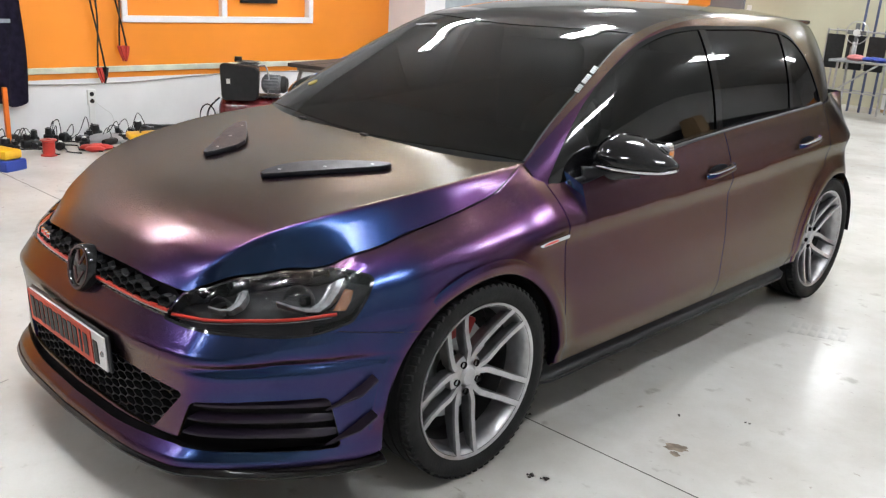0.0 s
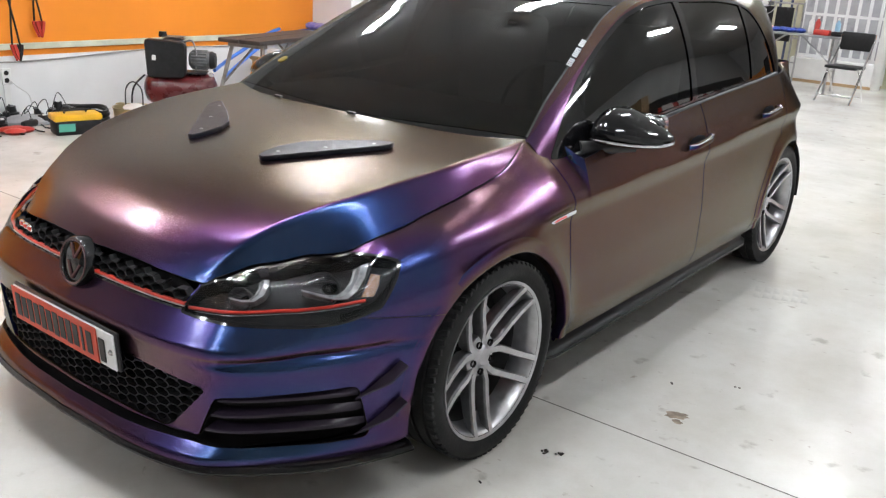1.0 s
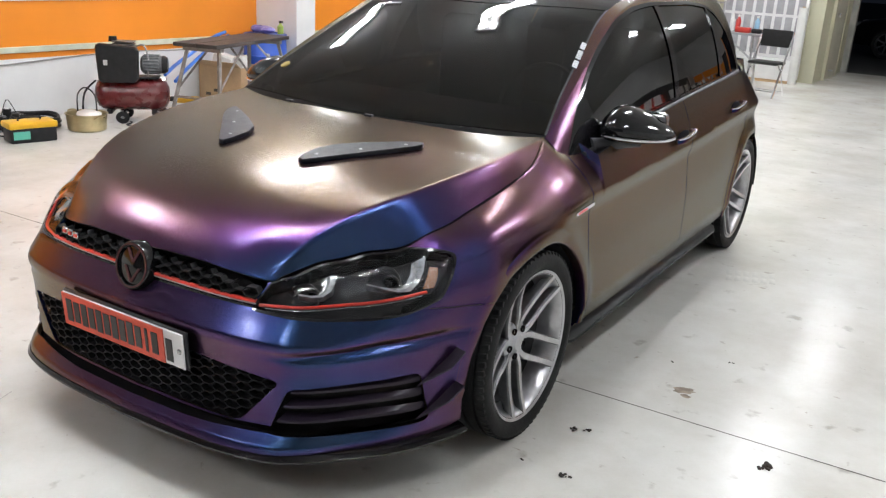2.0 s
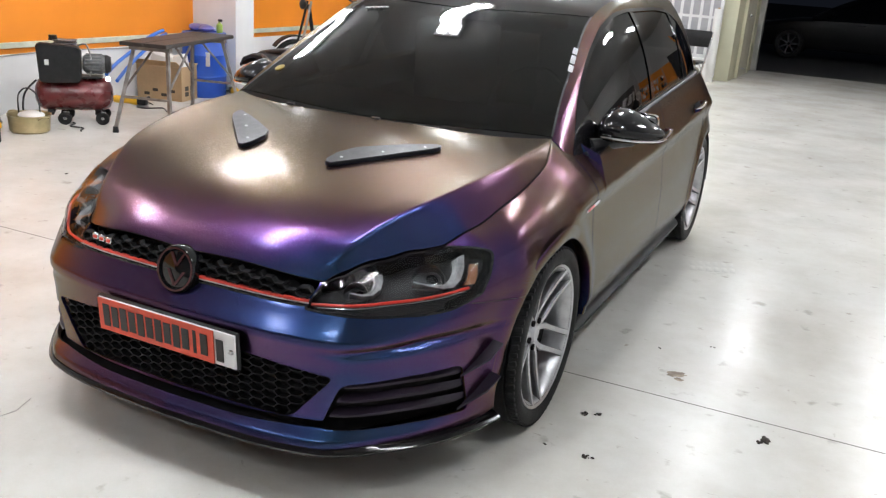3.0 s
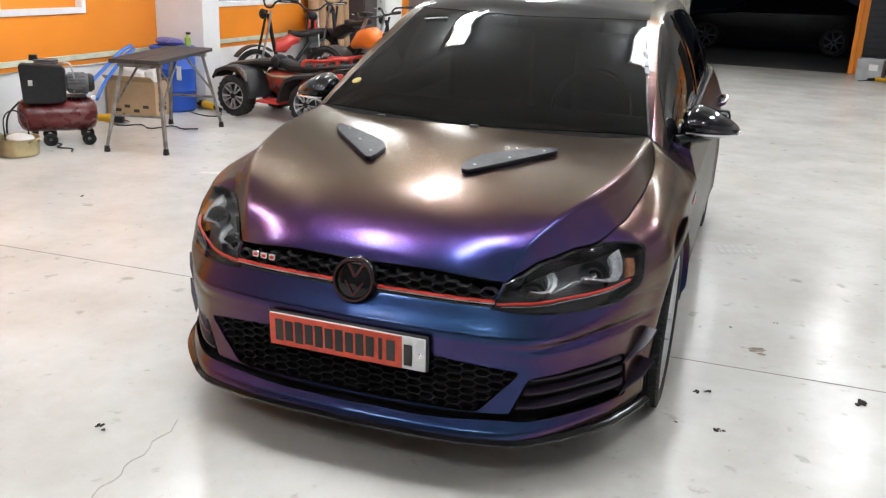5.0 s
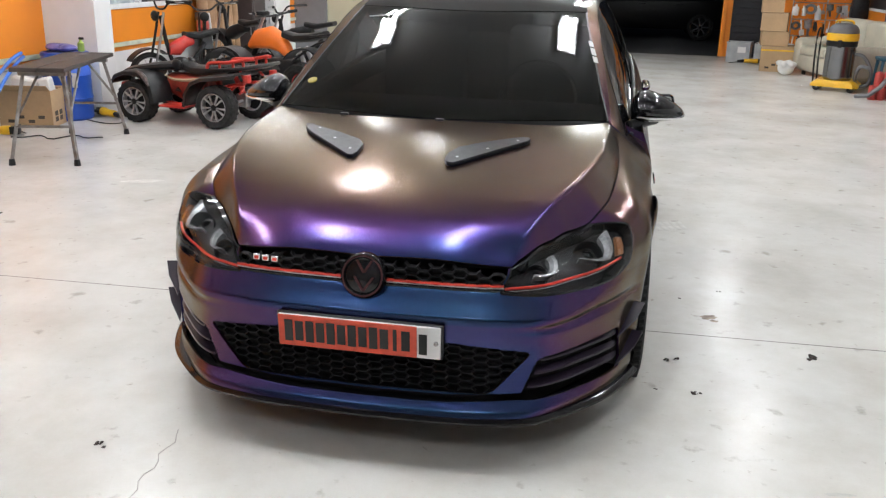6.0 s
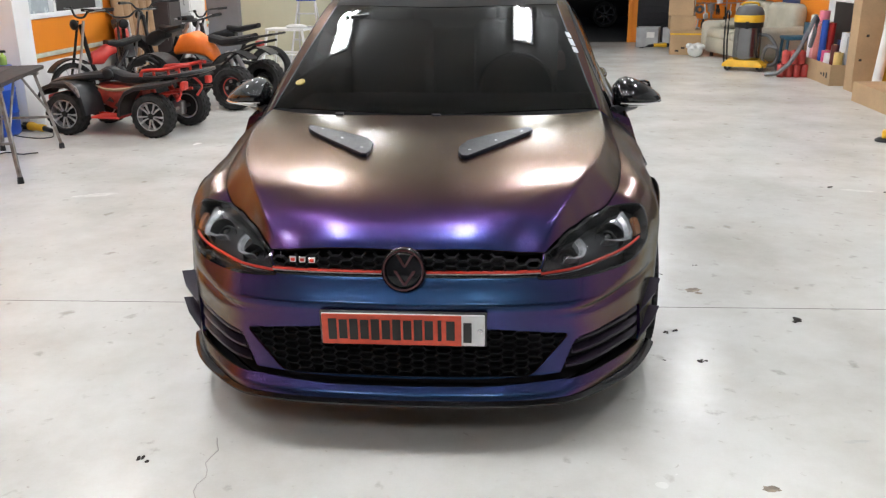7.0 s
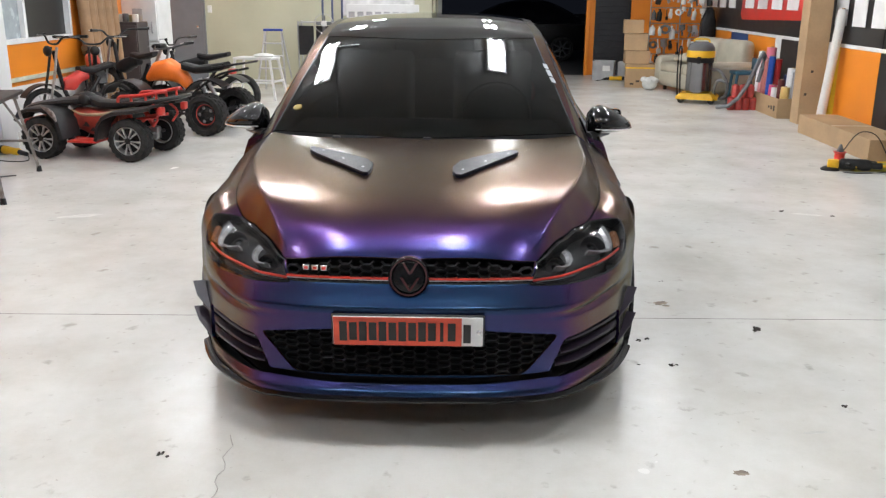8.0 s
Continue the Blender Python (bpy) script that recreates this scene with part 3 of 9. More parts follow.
def wrap(s, z):
    x, y = PX(s), PY(s)
    y = y + NOSE(z - LEDGE(s) * step((z - 0.45) / 0.05)) * step((5.2 - s) / 2.4)
    front = step((5.0 - s) / 2.0)
    side = step((s - 5.6) / 1.2) * step((12.2 - s) / 1.0)
    h = z - CREASE(y)
    up = -0.004 * step(h / 0.05) - 0.20 * np.maximum(h, 0) - 0.95 * np.maximum(h, 0) ** 2
    low = -0.014 * step(-h / 0.07) + 0.018 * step((-h - 0.02) / 0.26)
    up = up - 0.35 * np.maximum(h, 0) * step((y - 3.30) / 0.45)
    dx = side * np.where(h > 0, up, low) - 0.04 * step((0.36 - z) / 0.16) * step((s - 4.5) / 1.5)
    dx = dx - front * 0.10 * np.maximum(z - 0.50, 0) - front * 0.03 * step((0.26 - z) / 0.1)
    for yw in (WY0, WY1):
        r = np.hypot(y - yw, z - WZ)
        dx = dx + 0.014 * np.exp(-((r - 0.37) / 0.055) ** 2) * step((z - 0.25) / 0.1)
    # hollow under the lamp and the fold that runs from it to the side intake
    fold = np.exp(-((z - 0.472 - 0.45 * LEDGE(s)) / 0.013) ** 2) * step((s - 1.6) / 1.4) * step((4.95 - s) / 1.3)
    dx = dx - 0.015 * fold
    y = y + 0.012 * fold * step((4.2 - s) / 1.0)
    return x + dx * step(s / 2.0) * step((13 - s) / 0.7), y, z


def body(s, t):
    s, t = np.asarray(s, float), np.asarray(t, float)
    zl = 0.16
    x0, y0, z0 = wrap(s, zl + np.clip(t, 0, 1) * (SPLIT - zl))
    q = np.clip(t - 1, 0, 1.2)
    se = np.minimum(s, 7)
    ex, ey = EX(se), EY(se)
    _, _, ez = bonnet(ex, ey)
    cx = x0 + 0.010 * step((s - 3) / 2) + 0.010 * step((s - 4.2) / 1.2) - 0.02 * step((3 - s) / 2)
    cy = y0 + (ey - y0) * 0.25 * step((5 - s) / 2)
    cz = SPLIT + (ez - SPLIT) * (0.62 + 0.2 * step((s - 2) / 2) + 0.12 * step((s - 4.3) / 1.0))
    bx = (1 - q) ** 2 * x0 + 2 * q * (1 - q) * cx + q * q * ex
    by = (1 - q) ** 2 * y0 + 2 * q * (1 - q) * cy + q * q * ey
    bz = (1 - q) ** 2 * SPLIT + 2 * q * (1 - q) * cz + q * q * ez
    # fender end runs into the door's section
    zt = np.where(s < 7, ez, BELT(y0))
    zz = SPLIT + q * (zt - SPLIT)
    wx, wy, _ = wrap(s, zz)
    f = np.clip((zz - zt + 0.19) / 0.19, 0, 1) ** 2.0 * (s < 7)
    wx = wx + f * (ex - wx)
    w = step((s - 4.7) / 2.3)
    ux, uy, uz = bx * (1 - w) + wx * w, by * (1 - w) + wy * w, bz * (1 - w) + zz * w
    top = t > 1
    return np.where(top, ux, x0), np.where(top, uy, y0), np.where(top, uz, z0)


ROOF_C = curve([0.95, 1.14, 1.25, 1.4, 1.6, 1.75, 1.92, 2.1, 2.4, 2.8, 3.3, 3.55, 3.72], [0.785, 0.926, 0.998, 1.085, 1.186, 1.257, 1.335, 1.390, 1.430, 1.445, 1.440, 1.424, 1.402])
REAR = 3.72
ROOF_X = curve([1.15, 1.22, 1.6, 1.98, 2.4, 3.0, 3.5, 3.72], [0.728, 0.718, 0.668, 0.615, 0.590, 0.580, 0.562, 0.532])
RAIL_W = curve([1.15, 1.22, 1.4, 1.7, 1.95, 2.4, 3.72], [0.006, 0.008, 0.026, 0.040, 0.048, 0.048, 0.040])
ROOF_D = curve([1.15, 1.22, 1.6, 2.0, 2.6, 3.5, 3.8], [0.040, 0.044, 0.046, 0.045, 0.038, 0.040, 0.045])
SIDE_X = curve([1.2, 1.4, 1.6, 2.4, 3.1, 3.42, 3.72], [0.785, 0.800, 0.806, 0.808, 0.800, 0.778, 0.692])
WIN_Z = curve([1.27, 1.40, 1.56, 1.78, 2.0, 2.2, 2.42, 2.8, 3.1, 3.22, 3.30, 3.35, 3.41], [0.875, 0.985, 1.095, 1.210, 1.298, 1.338, 1.352, 1.352, 1.336, 1.310, 1.245, 1.16, 1.02])


def RAIL_X(y):
    return ROOF_X(y) - RAIL_W(y)


def roof(x, y):
    x = np.asarray(x, float)
    return x, np.asarray(y, float), ROOF_C(y) - ROOF_D(y) * (np.abs(x) / ROOF_X(y)) ** 2.6


def flank(y, q):
    y, q = np.asarray(y, float), np.asarray(q, float)
    rx = ROOF_X(y)
    _, _, rz = roof(rx, y)
    bx, bz = SIDE_X(y), BELT(y) - 0.012
    cx, cz = bx - 0.30 * (bx - rx), bz + 0.62 * (rz - bz)
    return (1 - q) ** 2 * bx + 2 * q * (1 - q) * cx + q * q * rx, y + 0 * q, (1 - q) ** 2 * bz + 2 * q * (1 - q) * cz + q * q * rz


def smin(a, b, k=0.015):
    h = np.clip(0.5 + 0.5 * (b - a) / k, 0, 1)
    return b * (1 - h) + a * h - k * h * (1 - h)


LAMP_LOW = curve([0.40, 0.42, 0.487, 0.547, 0.602, 0.652, 0.694, 0.73, 0.764, 0.793, 0.81], [0.577, 0.575, 0.571, 0.569, 0.567, 0.565, 0.565, 0.568, 0.573, 0.587, 0.60])


def lamp_area(s, t):
    x, y, z = body(s, t)
    low = z - LAMP_LOW(x)
    inner = (s - 1.52 - 0.30 * np.clip(t - 1, 0, 1)) * 0.22
    return smin(smin(inner, low, 0.006), smin((0.441 + (z - 0.64) * 0.8 - y) * 0.75, ((2 - t) - np.maximum(s - 4.04, 0) * 0.85) * 0.14, 0.012), 0.012)


def lower_area(s, t):
    x, y, z = body(s, t)
    return smin(smin(z - 0.252, 0.432 - 0.125 * x ** 2 - z, 0.02), (0.412 + (z - 0.252) * 0.86 - x) * 0.75, 0.02) + 0 * s


def scoop_area(s, t):
    x, y, z = body(s, t)
    low, high = 0.236 + 0.0 * x, 0.378 + 0.018 * (x - 0.57) / 0.23
    return smin(smin(z - low, high - z, 0.008), smin((x - 0.500 - (z - 0.24) * 0.40) * 0.75, (0.442 - z * 0.22 - y) * 0.8, 0.015), 0.020)


def slot_area(s, t):
    x, y, z = body(s, t)
    low = 0.226 + 0.012 * step((x - 0.2) / 0.35)
    return smin(smin(z - low, low + 0.019 - z, 0.006), 0.60 - x, 0.01)


def arch_area(s, t):
    x, y, z = body(s, t)
    r0 = np.hypot(y - WY0, np.maximum(z - WZ + ARCH_LOW, 0)) - ARCH
    r1 = np.hypot(y - WY1, np.maximum(z - WZ + ARCH_LOW, 0)) - ARCH
    return np.where((s > 3) & (s < 12), np.minimum(r0, r1), 1.0)


def rear_cut(z):
    return np.where(z > 0.72, 3.325 + (z - 0.72) * 0.05, 3.5 - np.sqrt(np.maximum(0.44 ** 2 - (z - 0.318) ** 2, 0.0)))


def build_wheel(car):
    """One wheel about its own z, which points out of the car."""
    w = new("wheel")
    w.parent = car
    R, h = WZ, 0.105
    sh = Shape()
    prof = [(0.243, -0.105), (0.262, -0.112), (0.290, -0.114), (0.306, -0.108), (0.314, -0.096)]
    for g in (-0.072, -0.026, 0.026, 0.072):
        prof += [(0.3175, g - 0.0065), (0.309, g - 0.005), (0.309, g + 0.005), (0.3175, g + 0.0065)]
    prof += [(0.314, 0.096), (0.306, 0.107), (0.290, 0.112), (0.268, 0.110), (0.256, 0.100), (0.243, 0.098)]
    sh.lathe(prof, seg=96)
    tyre = part("tyre", sh, RUBBER, w, "black low-profile tyre")
    sh = Shape()
    for k in range(72):
        a = 2 * math.pi * k / 72
        for z0, z1 in ((0.078, 0.107), (-0.107, -0.078)):
            sh.box((0.3105, 0, (z0 + z1) / 2), (0.012, 0.017, z1 - z0), 0.002, Matrix.Rotation(a, 4, "Z") @ pose(0, 0, 0, 12, 0, 0))
    tagged(part("tread_block", sh, RUBBER, tyre), "", "", "", "stuff")
    sh = Shape()
    sh.lathe([(0.232, -0.10), (0.222, -0.02), (0.226, 0.055), (0.237, 0.088), (0.246, 0.100), (0.2545, 0.103), (0.2545, 0.093), (0.244, 0.078), (0.236, 0.04), (0.236, -0.10)], seg=96, close=True)
    part("rim", sh, ALLOY, w, "brushed silver rim barrel and lip")
    # dark sleeve over the silver barrel: the shade inside the wheel, put into its colour
    sh = Shape()
    sh.lathe([(0.230, 0.035), (0.2195, 0.0), (0.2185, -0.055)], seg=96)
    part("barrel_shade_sleeve", sh, mat("barrel_shade_grey", (0.07, 0.07, 0.072), 0.45, 0.6, vary=0.2), w)
    # five spokes, each forking into two arms
    for k in range(5):
        a0 = radians(64 + 72 * k)
        sh = Shape()
        for sgn in (-1, 1):
            ring = []
            for r, off, half, zt, th in ((0.030, 0.018, 0.012, 0.046, 0.026), (0.058, 0.030, 0.0135, 0.050, 0.034), (0.084, 0.0385, 0.0125, 0.056, 0.040),
                                         (0.135, 0.0385, 0.0115, 0.066, 0.042), (0.190, 0.0385, 0.0115, 0.081, 0.036), (0.243, 0.040, 0.0125, 0.100, 0.026)):
                c, s_ = math.cos(a0), math.sin(a0)
                def at(rr, oo, zz):
                    return sh.bm.verts.new((rr * c - oo * s_, rr * s_ + oo * c, zz))
                o = sgn * off
                ring.append([at(r, o - half, zt - 0.007), at(r, o - half * 0.72, zt), at(r, o + half * 0.72, zt), at(r, o + half, zt - 0.007), at(r, o + half * 0.9, zt - th), at(r, o - half * 0.9, zt - th)])
            for i in range(len(ring) - 1):
                for j in range(6):
                    sh.bm.faces.new((ring[i][j], ring[i][(j + 1) % 6], ring[i + 1][(j + 1) % 6], ring[i + 1][j]))
            sh.bm.faces.new(ring[0])
            sh.bm.faces.new(ring[-1][::-1])
        spoke = part("spoke", sh, ALLOY, w, angle=25)
        spoke.data.materials.append(SPOKE_SIDE)
        for f in spoke.data.polygons:
            f.material_index = 0 if f.normal.z > 0.55 else 1
    sh = Shape()
    sh.lathe([(0.0, 0.058), (0.026, 0.058), (0.031, 0.054), (0.036, 0.048), (0.060, 0.046), (0.070, 0.040), (0.072, 0.015), (0.0, 0.01)], seg=40)
    part("hub", sh, ALLOY, w)
    for k in range(5):
        a = radians(64 + 72 * k)
        sh = Shape()
        sh.lathe([(0.0, 0.036), (0.0075, 0.036), (0.0085, 0.040), (0.0115, 0.047), (0.0115, 0.046), (0.009, 0.03)], pose(0.050 * math.cos(a), 0.050 * math.sin(a), 0.0075), seg=14)
        part("wheel_bolt", sh, VOID, w)
    sh = Shape()
    sh.lathe([(0.06, -0.03), (0.165, -0.03), (0.165, -0.055), (0.06, -0.055)], seg=64, close=True)
    part("brake_disc", sh, STEEL, w, "grey steel brake disc")
    sh = Shape()
    pts = []
    for i in range(9):
        a = radians(150 + i * 8)
        pts.append((0.178 * math.cos(a), 0.178 * math.sin(a)))
    for i in range(8, -1, -1):
        a = radians(150 + i * 8)
        pts.append((0.115 * math.cos(a), 0.115 * math.sin(a)))
    sh.prism(pts, 0.07, pose(0, 0, -0.075), 0.006)
    part("brake_caliper", sh, CALIPER_RED, w, "red brake caliper")
    sh = Shape()
    sh.lathe([(0.0, -0.06), (0.225, -0.06), (0.225, -0.10), (0.0, -0.10)], seg=48)
    part("brake_shield", sh, VOID, w)
    return w


def hex_mesh(name, inside, pitch, rise, bar, parent, G, lift, material=None):
    """A honeycomb of thin bars over the bent panel G, wherever inside(x, z) holds. G gives y for x, z."""
    material = material or TRIM_BLACK
    segs = set()
    cols = int(1.2 / pitch)
    for i in range(-cols, cols + 1):
        for j in range(-2, 22):
            cx, cz = i * pitch * 0.75, 0.2 + j * rise + (rise / 2 if i % 2 else 0)
            ring = [(cx + pitch / 2 * px, cz + rise / 2 * pz) for px, pz in ((1, 0), (0.5, 1), (-0.5, 1), (-1, 0), (-0.5, -1), (0.5, -1))]
            for k in range(6):
                a, b = ring[k], ring[(k + 1) % 6]
                a, b = (round(a[0], 4), round(a[1], 4)), (round(b[0], 4), round(b[1], 4))
                if inside((a[0] + b[0]) / 2, (a[1] + b[1]) / 2):
                    segs.add((min(a, b), max(a, b)))
    verts, faces = [], []
    for a, b in sorted(segs):
        dx, dz = b[0] - a[0], b[1] - a[1]
        n = math.hypot(dx, dz)
        px, pz = -dz / n * bar / 2, dx / n * bar / 2
        i = len(verts)
        for (qx, qz) in (a, b):
            y = G(qx, qz) + lift
            verts += [(qx + px, y, qz + pz), (qx - px, y, qz - pz), (qx - px * 2, y + 0.02, qz - pz * 2), (qx + px * 2, y + 0.02, qz + pz * 2)]
        faces += [(i, i + 1, i + 5, i + 4), (i + 1, i + 2, i + 6, i + 5), (i + 3, i, i + 4, i + 7)]
    me = bpy.data.meshes.new(name)
    me.from_pydata(verts, [], faces)
    me.materials.append(material)
    ob = new(name, me)
    ob.parent = parent
    return ob


def bar_on(name, curve_xyz, width, depth, material, parent, label=""):
    """A bar of rectangular section along points; width is measured upwards, depth forwards (-y)."""
    sh = Shape()
    rings = []
    n = len(curve_xyz)
    for i, p in enumerate(curve_xyz):
        p = Vector(p)
        d = Vector(curve_xyz[min(i + 1, n - 1)]) - Vector(curve_xyz[max(i - 1, 0)])
        out = Vector((d.y, -d.x, 0)).normalized()
        if out.y > 0 and abs(p.x) < 0.7:
            out = -out
        w = Vector((0, 0, width / 2))
        rings.append([sh.bm.verts.new(q) for q in (p - w, p - w + out * depth, p + w + out * depth, p + w)])
    for i in range(n - 1):
        for k in range(4):
            sh.bm.faces.new((rings[i][k], rings[i][(k + 1) % 4], rings[i + 1][(k + 1) % 4], rings[i + 1][k]))
    sh.bm.faces.new(rings[0])
    sh.bm.faces.new(rings[-1][::-1])
    return part(name, sh, material, parent, label)


def solve_s(x, z):
    """The s at which the wrap has that x at height z (front end only)."""
    ss = np.linspace(0, 6, 400)
    xs = wrap(ss, np.full(400, z))[0]
    return float(np.interp(abs(x), xs, ss))


def face_y(x, z):
    s = solve_s(x, min(z, SPLIT))
    if z <= SPLIT:
        return float(wrap(np.array([s]), np.array([z]))[1][0])
    ts = np.linspace(1, 2, 60)
    zs = body(np.full(60, s), ts)[2]
    return float(body(np.array([s]), np.array([np.interp(z, zs, ts)]))[1][0])


def build_car():
    car = thing("car", "hatchback car in satin purple, blue and bronze colour-shift wrap", "car", at=(-0.006, 0, 0), turn=0.35)
    us = np.concatenate([np.linspace(0, 6, 210)[:-1], np.linspace(6, 13, 210)])
    skin = sheet(us, np.concatenate([np.linspace(0.0, 1, 40)[:-1], np.linspace(1, 2, 34)]))
    whole = skin.keep(arch_area)
    foot = curve([0.0, 0.42, 0.56, 0.9, 3.9, 4.3], [0.190, 0.190, 0.215, 0.262, 0.262, 0.22])
    whole = whole.keep(lambda s, t: body(s, t)[2] - foot(body(s, t)[1]))
    # dark inner skin, seen through joints and openings only
    panel("inner_shell", whole, body, VOID, car, rim=0, off=-(0.03 + 0.045 * step((5.0 - whole.u) / 0.5)))
    front, rest = whole.split(lambda s, t: 1.245 - body(s, t)[1])
    front = front.cut(lambda s, t: smin((1.495 + 0.30 * np.clip(t - 1, 0, 1) - s) * 0.2, (t - 1.0) * 0.2, 0.004))
    lens, front = front.split(lamp_area)
    front = front.cut(lambda s, t: lower_area(s, t))
    front = front.cut(lambda s, t: scoop_area(s, t))
    front = front.cut(lambda s, t: slot_area(s, t))
    # bumper and fender meet behind the lamp and above the arch
    fender, bumper = front.split(lambda s, t: np.where(s > 4.0, body(s, t)[2] - (0.565 - (s - 4.6) * 0.03), -1.0) * 1.0)
    fender = fender.keep(lambda s, t: np.where(body(s, t)[1] < 0.9, body(s, t)[2] - (0.567 - (s - 4.6) * 0.03), 1.0))
    panel("front_bumper", bumper, body, PAINT, car)
    panel("fender", fender, body, PAINT, car, (1,))
    panel("fender", fender, body, PAINT, car, (-1,))
    rest = rest.keep(lambda s, t: BELT(body(s, t)[1]) + 0.004 - body(s, t)[2])
    doors, quarter = rest.split(lambda s, t: rear_cut(body(s, t)[2]) - body(s, t)[1])
    quarter = quarter.keep(lambda s, t: body(s, t)[1] - rear_cut(body(s, t)[2]) - 0.005)
    fdoor, rdoor = doors.split(lambda s, t: 2.338 - body(s, t)[1])
    fdoor = fdoor.keep(lambda s, t: body(s, t)[1] - 1.250)
    rdoor = rdoor.keep(lambda s, t: body(s, t)[1] - 2.343)
    door_obs = []
    for sd in (1, -1):
        a = panel("front_door", fdoor, body, PAINT, car, (sd,))
        b = panel("rear_door", rdoor, body, PAINT, car, (sd,))
        panel("rear_quarter", quarter, body, PAINT, car, (sd,))
        door_obs.append((sd, a, b))
    # bonnet
    plate = sheet(np.linspace(0, 0.82, 110), np.concatenate([np.linspace(0.03, 0.3, 60)[:-1], np.linspace(0.3, 1.4, 90)]))
    lid = plate.keep(lambda x, y: np.where(y < 0.135, 0.452 - x, HOOD_X(np.maximum(y, 0.135)) - 0.003 - x))
    lid = lid.keep(lambda x, y: y - HOOD_Y(x) - 0.002)
    lid = lid.keep(lambda x, y: 1.130 + 0.085 * (x / 0.71) ** 2 - y)
    panel("bonnet", lid, bonnet, PAINT, car, centre=(0, 0.7, 0.3))
    panel("inner_shell", lid, bonnet, VOID, car, rim=0, off=-0.03, centre=(0, 0.7, 0.3))
    # screen and roof
    top = sheet(np.linspace(0, 0.74, 60), np.linspace(0.95, REAR, 150))
    top = top.keep(lambda x, y: ROOF_X(y) - x)
    top = top.keep(lambda x, y: y - (1.110 + 0.085 * (x / 0.71) ** 2))
    rail, top = top.split(lambda x, y: x - RAIL_X(y))
    for sd in (1, -1):
        panel("roof_rail", rail, roof, PAINT, car, (sd,), centre=(0, 2, 0.5))
    screen, lidr = top.split(lambda x, y: 1.905 + 0.13 * (x / 0.6) ** 2 - y)
    cowl, screen = screen.split(lambda x, y: 1.140 + 0.085 * (x / 0.71) ** 2 - y)
    edge, screen = screen.split(lambda x, y: x - RAIL_X(y) + 0.008)
    screen = screen.cut(lambda x, y: y - (1.895 + 0.13 * (x / 0.6) ** 2))
    panel("cowl", cowl, roof, GLOSS_BLACK, car, off=-0.001, centre=(0, 2, 0.5))
    for sd in (1, -1):
        panel("windscreen_seal", edge, roof, TRIM_BLACK, car, (sd,), centre=(0, 2, 0.5))
    wind = panel("windscreen", screen, roof, GLASS_DARK, car, rim=0.004, off=0.001, centre=(0, 2, 0.5), label="dark tinted windscreen")
    panel("roof", lidr, roof, ROOF_BLACK, car, centre=(0, 2.6, 0.5), label="gloss black roof")
    # sides of the cabin
    flat = sheet(np.linspace(1.21, REAR, 200), np.linspace(0, 1, 50))
    def win(y, q, grow=0.0):
        x, yy, z = flank(y, q)
        return smin(smin(z - BELT(y) - 0.012 + grow, (WIN_Z(y) - z + grow) * 0.8, 0.012), smin(y - 1.275 + grow, 3.40 + grow - y, 0.01), 0.02)
    frame_zone, shell = flat.split(lambda y, q: win(y, q, 0.014))
    ring, pane = frame_zone.split(lambda y, q: -win(y, q))
    for sd in (1, -1):
        panel("cabin_pillar", shell, flank, PAINT, car, (sd,), centre=(0, 2.5, 1.0))
        panel("window_trim", ring, flank, GLOSS_BLACK, car, (sd,), off=0.002, centre=(0, 2.5, 1.0))
    corner, pane1 = pane.split(lambda y, q: 1.50 - y)
    bits = {}
    bits["front"], restp = pane1.split(lambda y, q: 2.325 + 0.085 * q - y)
    bpost, restp = restp.split(lambda y, q: 2.375 + 0.085 * q - y)
    bits["rear"], restp = restp.split(lambda y, q: 3.02 + 0.13 * q - y)
    cpost, bits["quarter"] = restp.split(lambda y, q: 3.05 + 0.13 * q - y)
    for sd, fd, rd in door_obs:
        panel("mirror_triangle", corner, flank, GLOSS_BLACK, car, (sd,), centre=(0, 2.5, 1.0))
        panel("door_pillar", bpost, flank, GLOSS_BLACK, car, (sd,), off=0.001, centre=(0, 2.5, 1.0))
        panel("door_pillar", cpost, flank, GLOSS_BLACK, car, (sd,), off=0.001, centre=(0, 2.5, 1.0))
        panel("side_window", bits["front"], flank, GLASS_DARK, fd, (sd,), rim=0, off=-0.004, centre=(0, 2.5, 1.0))
        panel("side_window", bits["rear"], flank, GLASS_DARK, rd, (sd,), rim=0, off=-0.004, centre=(0, 2.5, 1.0))
        panel("side_window", bits["quarter"], flank, GLASS_DARK, car, (sd,), rim=0, off=-0.002, centre=(0, 2.5, 1.0))
        # belt moulding
        pts = [(sd * (SIDE_X(y) + 0.010), y, float(BELT(y)) - 0.004) for y in np.linspace(1.34, 3.39, 30)]
        part("belt_moulding", Shape().tube(pts, 0.0085, 8), TRIM_BLACK, car)
    # tail: hatch with its pane, closed behind
    def hatch(p, q):
        x0, y0, z0 = roof(p * 0.532, np.full(np.shape(p), REAR))
        x1, y1, z1 = p * 0.690, REAR + 0.12 * (1 - p ** 3), np.full(np.shape(p), 1.02)
        return x0 * (1 - q) + x1 * q, y0 * (1 - q) + y1 * q + 0.0 * q, z0 * (1 - q) + z1 * q
    ht = sheet(np.linspace(0, 1, 30), np.linspace(0, 1, 20))
    rg, hs = ht.split(lambda p, q: smin(smin(q - 0.12, 0.85 - q, 0.1), 0.9 - p, 0.1))
    panel("tailgate", hs, hatch, PAINT, car, centre=(0, 2.5, 1.0))
    panel("rear_window", rg, hatch, GLASS_DARK, car, rim=0, centre=(0, 2.5, 1.0))
    sh = Shape()
